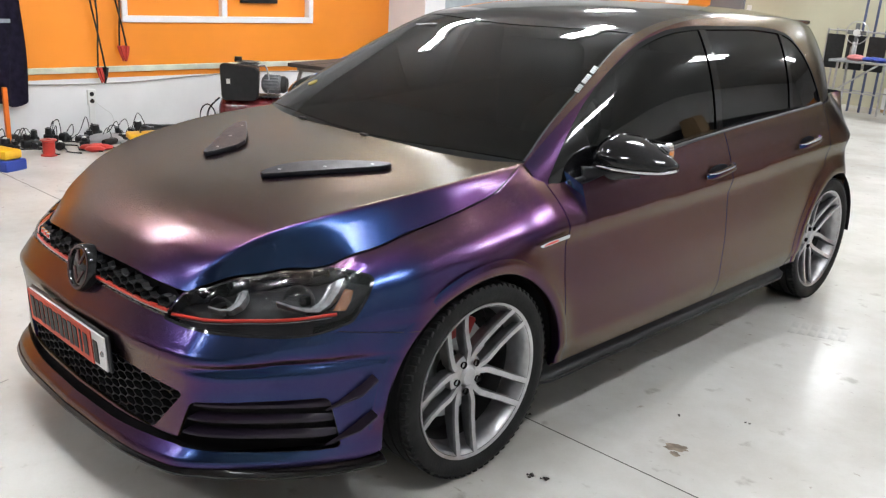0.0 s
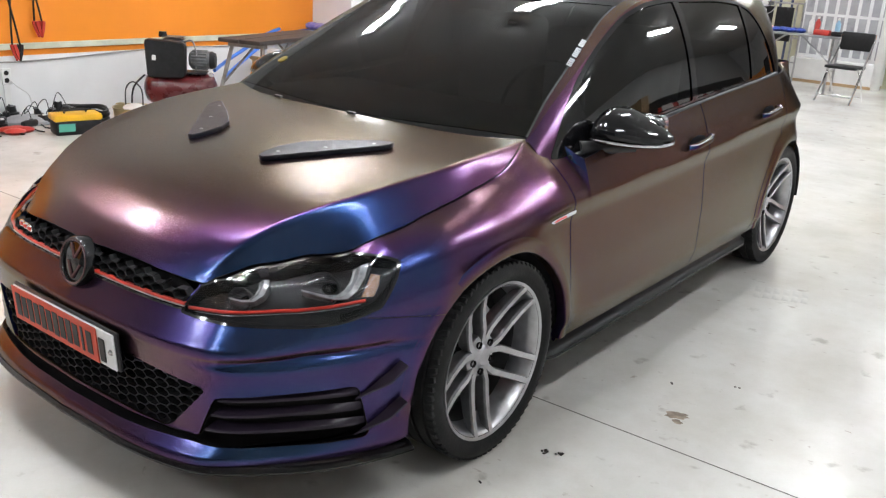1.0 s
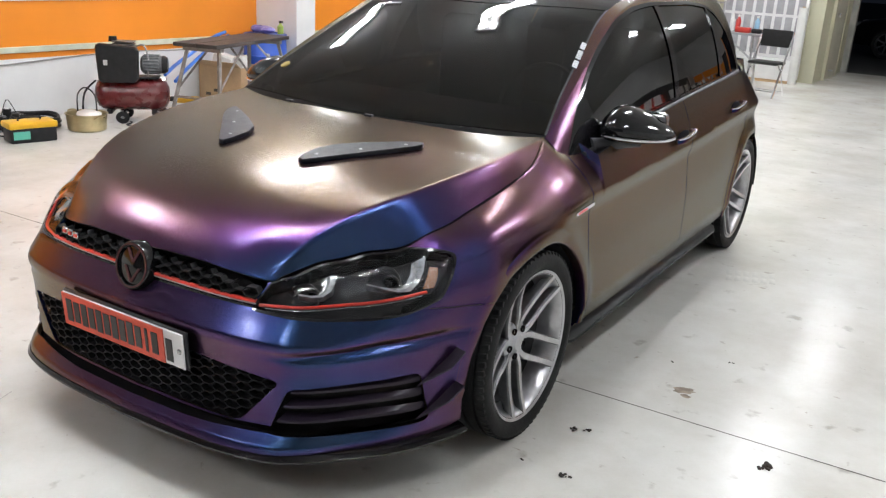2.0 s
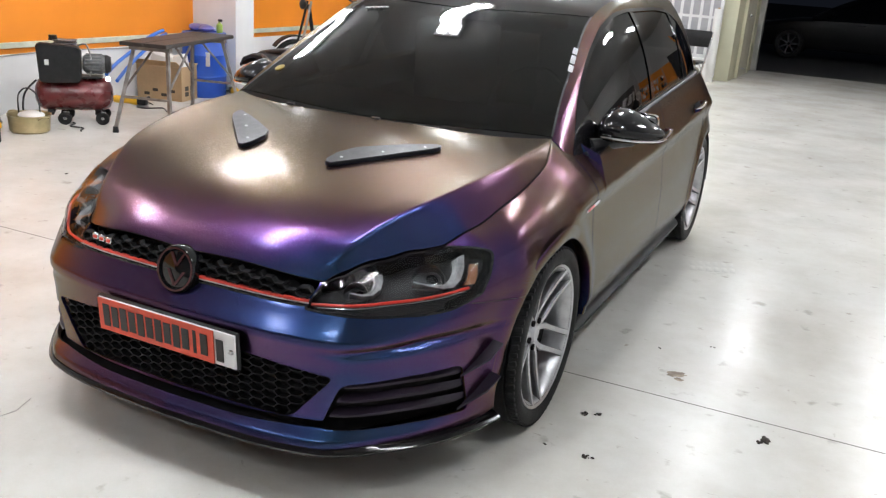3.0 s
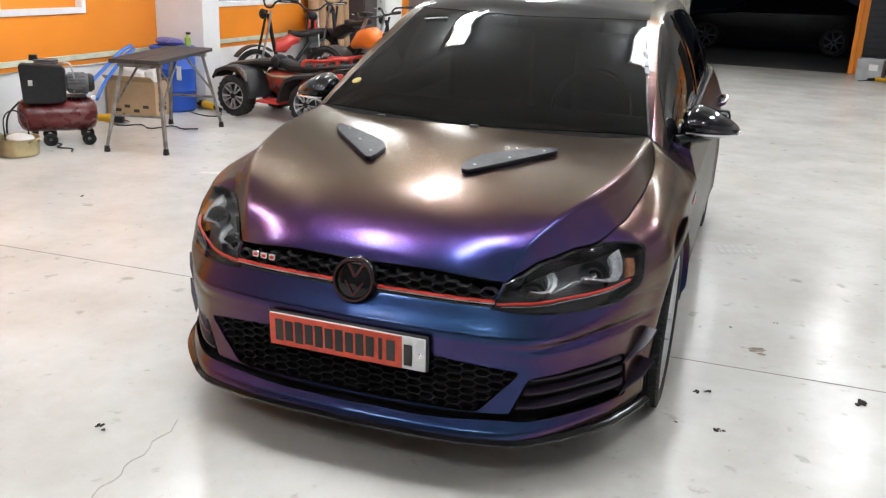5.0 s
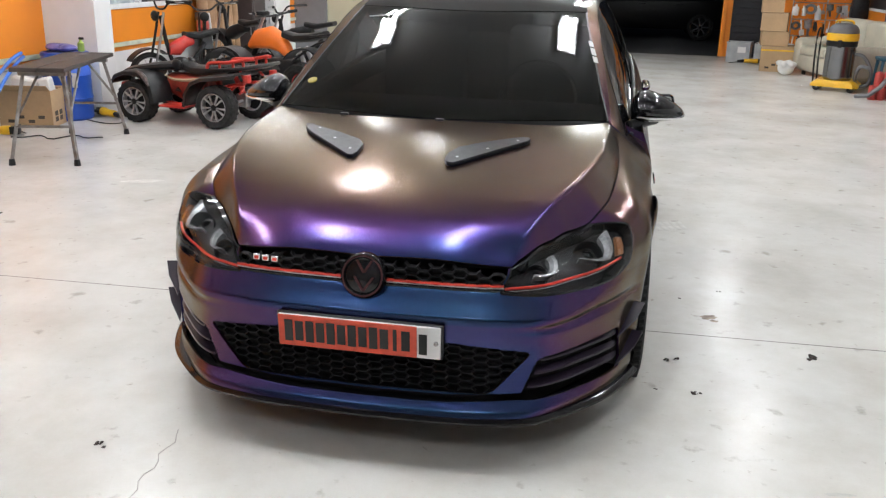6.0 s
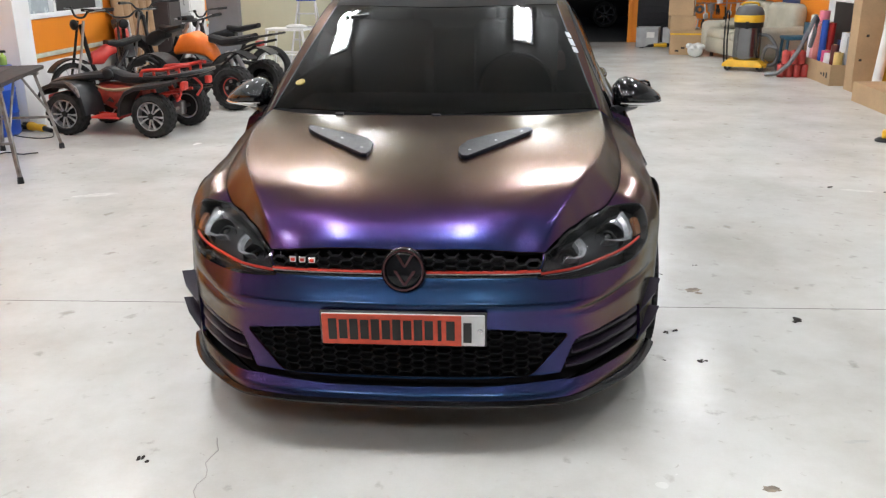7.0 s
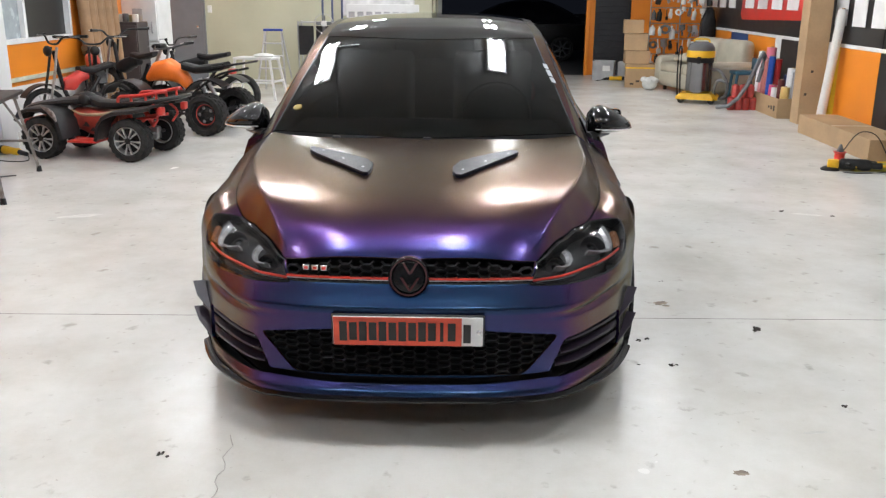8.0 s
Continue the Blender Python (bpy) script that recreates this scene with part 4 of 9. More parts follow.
    sh.box((0, 3.755, 1.376), (0.98, 0.15, 0.022), 0.009, seg=2)
    part("roof_spoiler", sh, PAINT, car)
    for sd in (1, -1):
        sh = Shape().box((sd * 0.64, 3.86, 0.86), (0.18, 0.06, 0.14), 0.03, seg=3)
        part("tail_lamp", sh, CALIPER_RED, car, "dark red tail lamp")
    # underside, wheel housings, sills
    sh = Shape()
    sh.box((0, 2.1, 0.33), (1.10, 3.9, 0.28), 0.03)
    sh.box((0, 2.18, 0.30), (1.62, 1.85, 0.16), 0.03)
    part("underbody", sh, VOID, car)
    for yw in (WY0, WY1):
        for sd in (1, -1):
            sh = Shape()
            n = 28
            rows = [[sh.bm.verts.new((sd * xx, yw + (ARCH + 0.004) * math.cos(a), WZ - ARCH_LOW + (ARCH + 0.004) * math.sin(a))) for xx in (0.55, 0.872)] for a in [math.pi * k / n for k in range(n + 1)]]
            for i in range(n):
                sh.bm.faces.new((rows[i][0], rows[i][1], rows[i + 1][1], rows[i + 1][0]))
            part("arch_liner", sh, VOID, car)
    # satin lip rolled round each wheel opening
    fine = np.linspace(3, 12, 400)
    for yw in (WY0, WY1):
        for sd in (1, -1):
            sh = Shape()
            rows = []
            for k in range(41):
                a = math.radians(-4 + 188 * k / 40)
                def at(r):
                    return yw + r * math.cos(a), WZ - ARCH_LOW + r * math.sin(a)
                y, z = at(ARCH + 0.044)
                s = float(np.interp(y, PY(fine), fine))
                x = float(wrap(np.array([s]), np.array([max(z, 0.30)]))[0][0])
                row = []
                for r, dx in ((ARCH + 0.044, -0.0015), (ARCH + 0.038, 0.003), (ARCH + 0.006, 0.005), (ARCH - 0.002, 0.002), (ARCH - 0.004, -0.03)):
                    y, z = at(r)
                    row.append(sh.bm.verts.new((sd * (x + dx), y, z)))
                rows.append(row)
            for u, v in zip(rows, rows[1:]):
                for i in range(4):
                    sh.bm.faces.new((u[i], v[i], v[i + 1], u[i + 1]) if sd > 0 else (u[i + 1], v[i + 1], v[i], u[i]))
            part("arch_lip", sh, PAINT, car, angle=50)
    for sd in (1, -1):
        sh = Shape()
        prof = [(0.78, 0.275), (0.842, 0.272), (0.856, 0.256), (0.858, 0.228), (0.866, 0.216), (0.884, 0.209), (0.883, 0.197), (0.80, 0.195)]
        ends = []
        for yy, sc in ((1.185, 0.97), (1.25, 1.0), (2.2, 1.0), (3.05, 1.0), (3.13, 0.97)):
            ends.append([sh.bm.verts.new((sd * px * sc, yy, pz)) for px, pz in prof])
        for i in range(len(ends) - 1):
            for k in range(len(prof)):
                j = (k + 1) % len(prof)
                sh.bm.faces.new((ends[i][k], ends[i][j], ends[i + 1][j], ends[i + 1][k]))
        sh.bm.faces.new(ends[0])
        sh.bm.faces.new(ends[-1][::-1])
        part("side_skirt", sh, SKIRT, car, "gloss black side skirt")
    return car, lens, door_obs


car, lens_patch, door_obs = build_car()
# ---- what sits on the car's skin ----
w0 = build_wheel(car)
w0.matrix_basis = pose(0.788, WY0, WZ, 0, 90, 0)
for (x, y, s) in ((0.768, WY1, 1), (-0.788, WY0, -1), (-0.768, WY1, -1)):
    w = copy_thing(w0, pose(x, y, WZ, 0, 90 * s, 0))

# upper grille: back, honeycomb, bars
def up_in(x, z):
    return abs(x) < 0.428 + (z - 0.585) * 0.45 and 0.585 < z < float(bonnet(np.array([x]), np.array([float(HOOD_Y(abs(x)))]))[2][0]) - 0.016 and math.hypot(x, z - 0.612) > 0.06
for sd in (1, -1):
    hex_mesh("grille_mesh", lambda x, z: sd * x > 0 and up_in(x, z), 0.050, 0.024, 0.0036, car, face_y, -0.004, GRILLE)
def low_in(x, z):
    return 0.256 < z < 0.428 - 0.125 * x * x and abs(x) < 0.408 + (z - 0.252) * 0.86
hex_mesh("lower_grille_mesh", low_in, 0.056, 0.026, 0.0036, car, face_y, 0.008, GRILLE)
for sd in (1, -1):
    xs = np.linspace(0.062, 0.434, 24)
    bar_on("grille_bar", [(sd * x, face_y(x, 0.600) + 0.004, 0.6005) for x in xs], 0.0072, 0.010, RED_TRIM, car, "red grille strip")
    bar_on("grille_bar", [(sd * x, face_y(x, 0.590) + 0.004, 0.5940) for x in xs], 0.0030, 0.009, STEEL, car)
    bar_on("grille_bar", [(sd * x, face_y(x, 0.582) + 0.008, 0.5835) for x in xs], 0.006, 0.008, GLOSS_BLACK, car)

AMBER = mat("amber_lens", (0.26, 0.11, 0.05), 0.25, vary=0.1, scale=60, coat=0.4)
LAMP_DARK = mat("lamp_housing", (0.022, 0.022, 0.024), 0.5, spec=0.2, vary=0.1, rvary=0.02)
# lamps: clear lens, dark housing, two bowls, red and bright strips
for sd in (1, -1):
    lamp = panel("headlight", lens_patch, body, LAMP_DARK, car, (sd,), rim=0.0, off=-0.055, label="clear headlight with dark housing and red strip")
    lens = panel("lens", lens_patch, body, GLASS_LENS, lamp, (sd,), rim=0, off=0.001)
    lens.visible_shadow = False
    rimp = lens_patch.cut(lambda s, t: lamp_area(s, t) - 0.006)
    panel("seal", rimp, body, GLOSS_BLACK, lamp, (sd,), rim=0.05, off=0.0015)
    def on(s, t, off):
        a = np.array([[s, t], [s + 1e-4, t], [s, t + 1e-4]])
        p = np.stack(body(a[:, 0], a[:, 1]), 1)
        n = np.cross(p[1] - p[0], p[2] - p[0])
        n /= np.linalg.norm(n)
        if n[0] < 0:
            n = -n
        q = p[0] + n * off
        return Vector((sd * q[0], q[1], q[2])), Vector((sd * n[0], n[1], n[2]))
    for s_c, t_c, r in ((3.50, 1.62, 0.050), (2.36, 1.72, 0.038)):
        p, n = on(s_c, t_c, -0.050)
        face = (n * 0.55 + Vector((0, -1, 0.05))).normalized()
        m = Matrix.Translation(p) @ face.to_track_quat("Z", "Y").to_matrix().to_4x4()
        sh = Shape()
        sh.lathe([(r * 1.00, 0.012), (r * 0.98, 0.004), (r * 0.80, -0.018), (r * 0.62, -0.026), (r * 0.60, -0.03)], m, 36)
        part("bowl", sh, LAMP_DARK, lamp)
        sh = Shape()
        sh.lathe([(0.0, -0.002), (r * 0.24, -0.005), (r * 0.40, -0.014), (r * 0.48, -0.026), (r * 0.48, -0.04)], m, 32)
        part("projector", sh, GLOSS_BLACK, lamp)
    # L-shaped light guides: a broad outer leg and a slim foot that runs inwards
    for outer, inner in ((((4.16, 1.80), (4.04, 1.61), (3.91, 1.44), (3.75, 1.32), (3.56, 1.33), (3.36, 1.43), (3.16, 1.58)),
                          ((3.98, 1.82), (3.87, 1.64), (3.75, 1.50), (3.64, 1.43), (3.51, 1.43), (3.36, 1.50), (3.20, 1.62))),
                         (((2.88, 1.84), (2.78, 1.72), (2.64, 1.58), (2.49, 1.49), (2.36, 1.52), (2.20, 1.63)),
                          ((2.73, 1.86), (2.64, 1.75), (2.54, 1.65), (2.45, 1.59), (2.36, 1.61), (2.24, 1.69)))):
        sh = Shape()
        rows = []
        for (s0, t0), (s1, t1) in zip(outer, inner):
            sm, tm = (s0 + s1) / 2, (t0 + t1) / 2
            rows.append([sh.bm.verts.new(on(a, b, off)[0]) for a, b, off in ((s0, t0, -0.017), (sm, tm, -0.016), (s1 * 0.7 + sm * 0.3, t1 * 0.7 + tm * 0.3, -0.024), (s1, t1, -0.024), (s1, t1, -0.046), (s0, t0, -0.046))])
        for u, v in zip(rows, rows[1:]):
            for k in range(6):
                sh.bm.faces.new((u[k], v[k], v[(k + 1) % 6], u[(k + 1) % 6]))
        sh.bm.faces.new(rows[0])
        sh.bm.faces.new(rows[-1][::-1])
        bmesh.ops.recalc_face_normals(sh.bm, faces=sh.bm.faces)
        part("light_guide", sh, REFLECTOR, lamp, "pale grey L-shaped light guide", angle=30)
    RED_Z = curve([0.40, 0.48, 0.535, 0.592, 0.643, 0.685, 0.72, 0.754, 0.786, 0.80], [0.585, 0.594, 0.598, 0.603, 0.607, 0.610, 0.616, 0.622, 0.629, 0.631])
    def at_height(s, dz, off):
        ts = np.linspace(0.9, 1.9, 60)
        x, y, z = body(np.full(60, s), ts)
        return tuple(on(s, float(np.interp(0.0, z - RED_Z(x) - dz, ts)), off)[0])
    pts = [at_height(s, 0.0, -0.010) for s in np.linspace(1.60, 3.98, 40)]
    part("red_strip", Shape().tube(pts, 0.0046, 6), RED_TRIM, lamp, "red strip through the lamp")
    pts = [at_height(s, -0.0095, -0.016) for s in np.linspace(1.66, 3.92, 40)]
    part("bright_strip", Shape().tube(pts, 0.0022, 6), CHROME, lamp)
    sh = Shape()
    edge = ((4.12, 1.62), (4.22, 1.54), (4.17, 1.40), (4.10, 1.28), (3.93, 1.31), (4.03, 1.47))
    top = [sh.bm.verts.new(on(a, b, -0.012)[0]) for a, b in edge]
    low = [sh.bm.verts.new(on(a, b, -0.026)[0]) for a, b in edge]
    sh.bm.faces.new(top)
    sh.bm.faces.new(low[::-1])
    for k in range(6):
        sh.bm.faces.new((top[k], low[k], low[(k + 1) % 6], top[(k + 1) % 6]))
    bmesh.ops.recalc_face_normals(sh.bm, faces=sh.bm.faces)
    part("indicator", sh, AMBER, lamp, "amber side indicator")

# side intakes: three blades each in a dark mouth, flush with the skin at their inner ends
for sd in (1, -1):
    for z in (0.367, 0.322, 0.276):
        x0 = 0.512 + (z - 0.24) * 0.40
        sh = Shape()
        rings = []
        for x in np.linspace(x0, 0.786, 14):
            f = (x - x0) / (0.786 - x0)
            y = face_y(x, z)
            d = Vector((sd * 0.35 * f, 1.0, 0)).normalized()
            p = Vector((sd * x, y + 0.001 + 0.016 * f, z))
            h = 0.0045 + 0.003 * f
            rings.append([sh.bm.verts.new(q) for q in (p + Vector((0, 0, h)), p + Vector((0, -0.002, h * 0.4)), p + Vector((0, -0.001, -h * 0.5)), p + d * 0.035 + Vector((0, 0, -h * 0.3)), p + d * 0.040 + Vector((0, 0, h + 0.010)))])
        for u, v in zip(rings, rings[1:]):
            for k in range(5):
                sh.bm.faces.new((u[k], u[(k + 1) % 5], v[(k + 1) % 5], v[k]))
        sh.bm.faces.new(rings[0])
        sh.bm.faces.new(rings[-1][::-1])
        part("intake_slat", sh, CANARD, car, angle=30)
    # canards on the bumper corner
    for z in (0.385, 0.278):
        sh = Shape()
        y0 = 0.345
        a = []
        for (y, dz, out) in ((y0, -0.030, 0.006), (y0 + 0.075, 0.014, 0.036), (y0 + 0.112, 0.056, 0.042), (y0 + 0.120, 0.058, 0.0), (y0 + 0.066, 0.006, 0.0)):
            s = float(np.interp(y, PY(np.linspace(2, 6, 80)), np.linspace(2, 6, 80)))
            x = float(wrap(np.array([s]), np.array([z + dz]))[0][0])
            a.append((sd * (x + out * (1.0 if sd > 0 else 1.3) - 0.004), y, z + dz))
        lo = [sh.bm.verts.new(q) for q in a]
        hi = [sh.bm.verts.new((q[0], q[1], q[2] + 0.006)) for q in a]
        sh.bm.faces.new(lo[::-1])
        sh.bm.faces.new(hi)
        for i in range(5):
            sh.bm.faces.new((lo[i], lo[(i + 1) % 5], hi[(i + 1) % 5], hi[i]))
        part("canard", sh, CANARD, car, "slim dark canard")

# splitter lip under the bumper
sh = Shape()
rings = []
for s in np.linspace(0, 4.62, 70):
    x, y, _ = [float(v[0]) for v in wrap(np.array([s]), np.array([0.19]))]
    x2, y2, _ = [float(v[0]) for v in wrap(np.array([min(s + 0.02, 4.64)]), np.array([0.19]))]
    out = Vector((y2 - y, -(x2 - x), 0)).normalized()
    o = 0.009 + 0.020 * float(step((s - 1.8) / 2.0))
    rings.append([Vector((x, y, 0.189)) - out * 0.02, Vector((x, y, 0.189)) + out * 0.004, Vector((x, y, 0.181)) + out * o * 0.75, Vector((x, y, 0.176)) + out * o,
                  Vector((x, y, 0.168)) + out * (o - 0.003), Vector((x, y, 0.164)) - out * 0.05])
full = [[Vector((-q.x, q.y, q.z)) for q in r] for r in rings[::-1][:-1]] + rings
vr = [[sh.bm.verts.new(q) for q in r] for r in full]
for i in range(len(vr) - 1):
    for k in range(6):
        sh.bm.faces.new((vr[i][k], vr[i][(k + 1) % 6], vr[i + 1][(k + 1) % 6], vr[i + 1][k]))
part("splitter_lip", sh, CARBON, car, "gloss dark carbon splitter lip")

# closing tray under the front end
half = [tuple(float(v[0]) for v in wrap(np.array([s]), np.array([0.20]))[:2]) for s in np.linspace(0.0, 4.4, 24)]
half = [(max(x - 0.02 * (i > 0), 0.0), y + 0.02) for i, (x, y) in enumerate(half)]
part("undertray", Shape().prism([(-x, y) for x, y in half[:0:-1]] + half, 0.015, pose(0, 0, 0.186)), VOID, car)

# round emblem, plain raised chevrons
em = pose(0, face_y(0, 0.60) - 0.012, 0.612, 78, 0, 0)
sh = Shape()
sh.lathe([(0.0, 0.012), (0.050, 0.010), (0.056, 0.008), (0.058, 0.014), (0.068, 0.014), (0.072, 0.008), (0.073, -0.03)], em, 48)
emblem = part("emblem", sh, GLOSS_BLACK, car, "gloss black round emblem")
EMB = mat("emblem_smoke", (0.075, 0.030, 0.032), 0.20, 0.3)
part("emblem_ring", Shape().lathe([(0.060, 0.0155), (0.066, 0.0155), (0.066, 0.010), (0.060, 0.010)], em, 48, close=True), EMB, emblem)
for tip, top, half in ((0.010, 0.050, 0.024), (-0.048, -0.002, 0.030)):
    sh = Shape()
    for sx in (-1, 1):
        sh.strip([em @ Vector((0, tip, 0.011)), em @ Vector((sx * half, top, 0.010))], em.to_3x3() @ Vector((0.009, 0, 0)), em.to_3x3() @ Vector((0, 0, 0.004)))
    part("emblem_chevron", sh, EMB, emblem)
# model badge in the grille: three plain bars
for k in range(3):
    x = -0.365 + 0.032 * k
    sh = Shape().box((x, face_y(x, 0.63) - 0.004, 0.632), (0.024, 0.008, 0.021), 0.002)
    b = part("grille_badge", sh, CHROME, car, "red and chrome badge bar")
    sh = Shape().box((x, face_y(x, 0.63) - 0.009, 0.6315), (0.014, 0.004, 0.010), 0.001)
    part("badge_inlay", sh, RED_TRIM, b)
for sd in (1, -1):
    sh = Shape()
    poly = [(1.085, 0.722), (1.10, 0.714), (1.236, 0.724), (1.236, 0.736), (1.12, 0.728)]
    m = Matrix(((0, 0, sd, sd * 0.905), (1, 0, 0, 0), (0, 1, 0, 0), (0, 0, 0, 1)))
    sh.prism(poly, 0.005, m)
    b = part("fender_badge", sh, CHROME, car, "chrome fender badge with red inlay")
    sh = Shape()
    sh.prism([(1.105, 0.7175), (1.175, 0.7225), (1.175, 0.728), (1.125, 0.7245)], 0.002, m @ Matrix.Translation((0, 0, 0.005)))
    part("badge_inlay", sh, RED_TRIM, b)

# number plate: white plate, red cover with black lettering blocked out as bars
PLATE_WHITE = mat("plate_white", (0.72, 0.73, 0.73), 0.4, vary=0.04)
COVER_RED = mat("plate_cover_red", (0.62, 0.075, 0.035), 0.55, vary=0.1, scale=25)
INK = mat("ink_black", (0.012, 0.012, 0.012), 0.5)
pm = pose(0, -0.022, 0.432, 94, 0, 0)
plate = new("number_plate")
plate.parent = car
plate.matrix_basis = pm
tagged(plate, "white number plate behind an orange-red cover")
part("plate_base", Shape().box((0, 0, -0.014), (0.535, 0.118, 0.012), 0.004), TRIM_BLACK, plate)
part("plate_face", Shape().box((0, 0, -0.004), (0.522, 0.110, 0.006), 0.0025), PLATE_WHITE, plate)
part("cover", Shape().box((-0.036, 0.001, 0.0025), (0.446, 0.106, 0.004), 0.001), COVER_RED, plate, "orange-red paper cover")
for k in range(12):
    x = -0.225 + 0.0343 * k
    wdt = 0.027 if k not in (10,) else 0.012
    sh = Shape().box((x, 0.002, 0.006), (wdt, 0.074 - 0.006 * (k % 2), 0.002), 0.0008, pose(0, 0, 0))
    part("letter_bar", sh, INK, plate)
part("digit_bar", Shape().box((0.206, -0.006, 0.001), (0.026, 0.070, 0.003), 0.0008), INK, plate)
part("screw", Shape().lathe([(0.0, 0.006), (0.006, 0.005), (0.009, 0.0)], pose(0.246, 0, 0), 16), CHROME, plate)

# loose fin plates on the bonnet
FIN = mat("fin_black", (0.009, 0.009, 0.011), 0.36, spec=0.28, vary=0.15, scale=30, bump=0.05, bscale=300)
FIN_PLAN = {1: ((0.172, 0.563), (0.148, 0.570), (0.136, 0.600), (0.136, 0.660), (0.165, 0.735), (0.235, 0.800), (0.325, 0.868), (0.385, 0.903), (0.408, 0.902), (0.414, 0.880), (0.405, 0.855)),
            -1: ((0.225, 0.585), (0.203, 0.583), (0.194, 0.615), (0.194, 0.700), (0.226, 0.758), (0.330, 0.835), (0.440, 0.903), (0.478, 0.926), (0.490, 0.912), (0.478, 0.870), (0.443, 0.820))}
for sd, plan in FIN_PLAN.items():
    def on_lid(x, y):
        return float(bonnet(np.array([x]), np.array([y]))[2][0])
    sh = Shape()
    lo = [sh.bm.verts.new((sd * x + 0.007, y, on_lid(x, y) + 0.001)) for x, y in plan]
    hi = [sh.bm.verts.new((sd * x + 0.007, y, on_lid(x, y) + 0.017)) for x, y in plan]
    sh.bm.faces.new(lo)
    sh.bm.faces.new(hi[::-1])
    for i in range(len(plan)):
        j = (i + 1) % len(plan)
        sh.bm.faces.new((lo[i], lo[j], hi[j], hi[i]))
    bmesh.ops.recalc_face_normals(sh.bm, faces=sh.bm.faces)
    bmesh.ops.bevel(sh.bm, geom=list(sh.bm.edges), offset=0.002, segments=1, affect="EDGES")
    fin = part("bonnet_vent_plate", sh, FIN, car, "matt black vent fin plate on the bonnet")
    x0, y0 = plan[0][0] + 0.005, plan[0][1] + 0.06
    for f in (0.0, 0.42, 0.86):
        x, y = x0 + 0.225 * f, y0 + 0.265 * f
        part("fin_screw", Shape().lathe([(0.0, 0.003), (0.004, 0.002), (0.006, 0.0)], pose(sd * x + 0.007, y, on_lid(x, y) + 0.017), 10), STEEL, fin)

# washer jets at the bonnet's rear edge
for x in (-0.40, 0.02):
    y = 1.118 + 0.085 * (x / 0.71) ** 2
    z = float(bonnet(np.array([x]), np.array([y]))[2][0])
    part("washer_jet", Shape().box((x, y, z + 0.005), (0.036, 0.016, 0.009), 0.003, seg=2), TRIM_BLACK, car)

# mirrors
for sd in (1, -1):
    mir = new("wing_mirror")
    mir.parent = car
    tagged(mir, "gloss black wing mirror with a chrome line")
    sh = Shape()
    prof = [(0.805, 0.944, 0.060, 0.050), (0.830, 0.950, 0.090, 0.072), (0.865, 0.953, 0.104, 0.078), (0.910, 0.948, 0.104, 0.069), (0.955, 0.940, 0.094, 0.055), (0.995, 0.932, 0.074, 0.038), (1.025, 0.926, 0.046, 0.021), (1.036, 0.923, 0.015, 0.008)]
    rings = []
    for x, z, ry, rz in prof:
        ring = []
        for k in range(24):
            a = 2 * math.pi * k / 24
            y = 1.570 + 0.35 * (x - 0.85) - ry * math.cos(a) * (1.45 if math.cos(a) > 0 else 0.8)
            ring.append(sh.bm.verts.new((sd * x, y, z + rz * math.sin(a) * (1.0 if math.sin(a) > 0 else 0.82))))
        rings.append(ring)
    for i in range(len(rings) - 1):
        for k in range(24):
            sh.bm.faces.new((rings[i][k], rings[i][(k + 1) % 24], rings[i + 1][(k + 1) % 24], rings[i + 1][k]))
    sh.bm.faces.new(rings[0])
    sh.bm.faces.new(rings[-1])
    part("mirror_cap", sh, GLOSS_BLACK, mir, angle=60)
    pts = [(sd * x, 1.570 + 0.35 * (x - 0.85) - ry * 1.39, z - rz * 0.34) for x, z, ry, rz in prof[1:-1]] + [(sd * 1.034, 1.628, 0.922)]
    part("mirror_line", Shape().tube(pts, 0.0055, 8), CHROME, mir, "chrome indicator line")
    sh = Shape()
    sh.tube([(sd * 0.79, 1.43, 0.885), (sd * 0.825, 1.48, 0.888), (sd * 0.865, 1.55, 0.893), (sd * 0.91, 1.60, 0.900)], [0.030, 0.026, 0.024, 0.026], 12)
    part("mirror_arm", sh, TRIM_BLACK, mir)
    sh = Shape().box((sd * 0.925, 1.665, 0.952), (0.13, 0.01, 0.10), 0.02, seg=2)
    part("mirror_glass", sh, CHROME, mir)

# door handles: bow over a dark cup
for sd, fd, rd in door_obs:
    for door, y0 in ((fd, 2.13), (rd, 2.965)):
        zc = 0.822 if door is fd else 0.862
        s = float(np.interp(y0 + 0.1, PY(np.linspace(6, 12, 200)), np.linspace(6, 12, 200)))
        xb = float(wrap(np.array([s]), np.array([zc]))[0][0])
        pts = [(sd * (xb + 0.006), y0, zc - 0.008), (sd * (xb + 0.026), y0 + 0.025, zc - 0.002), (sd * (xb + 0.032), y0 + 0.09, zc + 0.006), (sd * (xb + 0.028), y0 + 0.165, zc + 0.014), (sd * (xb + 0.004), y0 + 0.195, zc + 0.018)]
        h = part("door_handle", Shape().tube(pts, [0.012, 0.014, 0.014, 0.013, 0.010], 10), PAINT, door, "colour-shift door handle with chrome line")
        part("handle_trim", Shape().tube([(p[0] + sd * 0.009, p[1], p[2] + 0.010) for p in pts], 0.004, 6), CHROME, h)
        sh = Shape().ball((sd * (xb + 0.001), y0 + 0.10, zc + 0.002), 1, (0.006, 0.085, 0.030))
        part("handle_cup", sh, VOID, h)

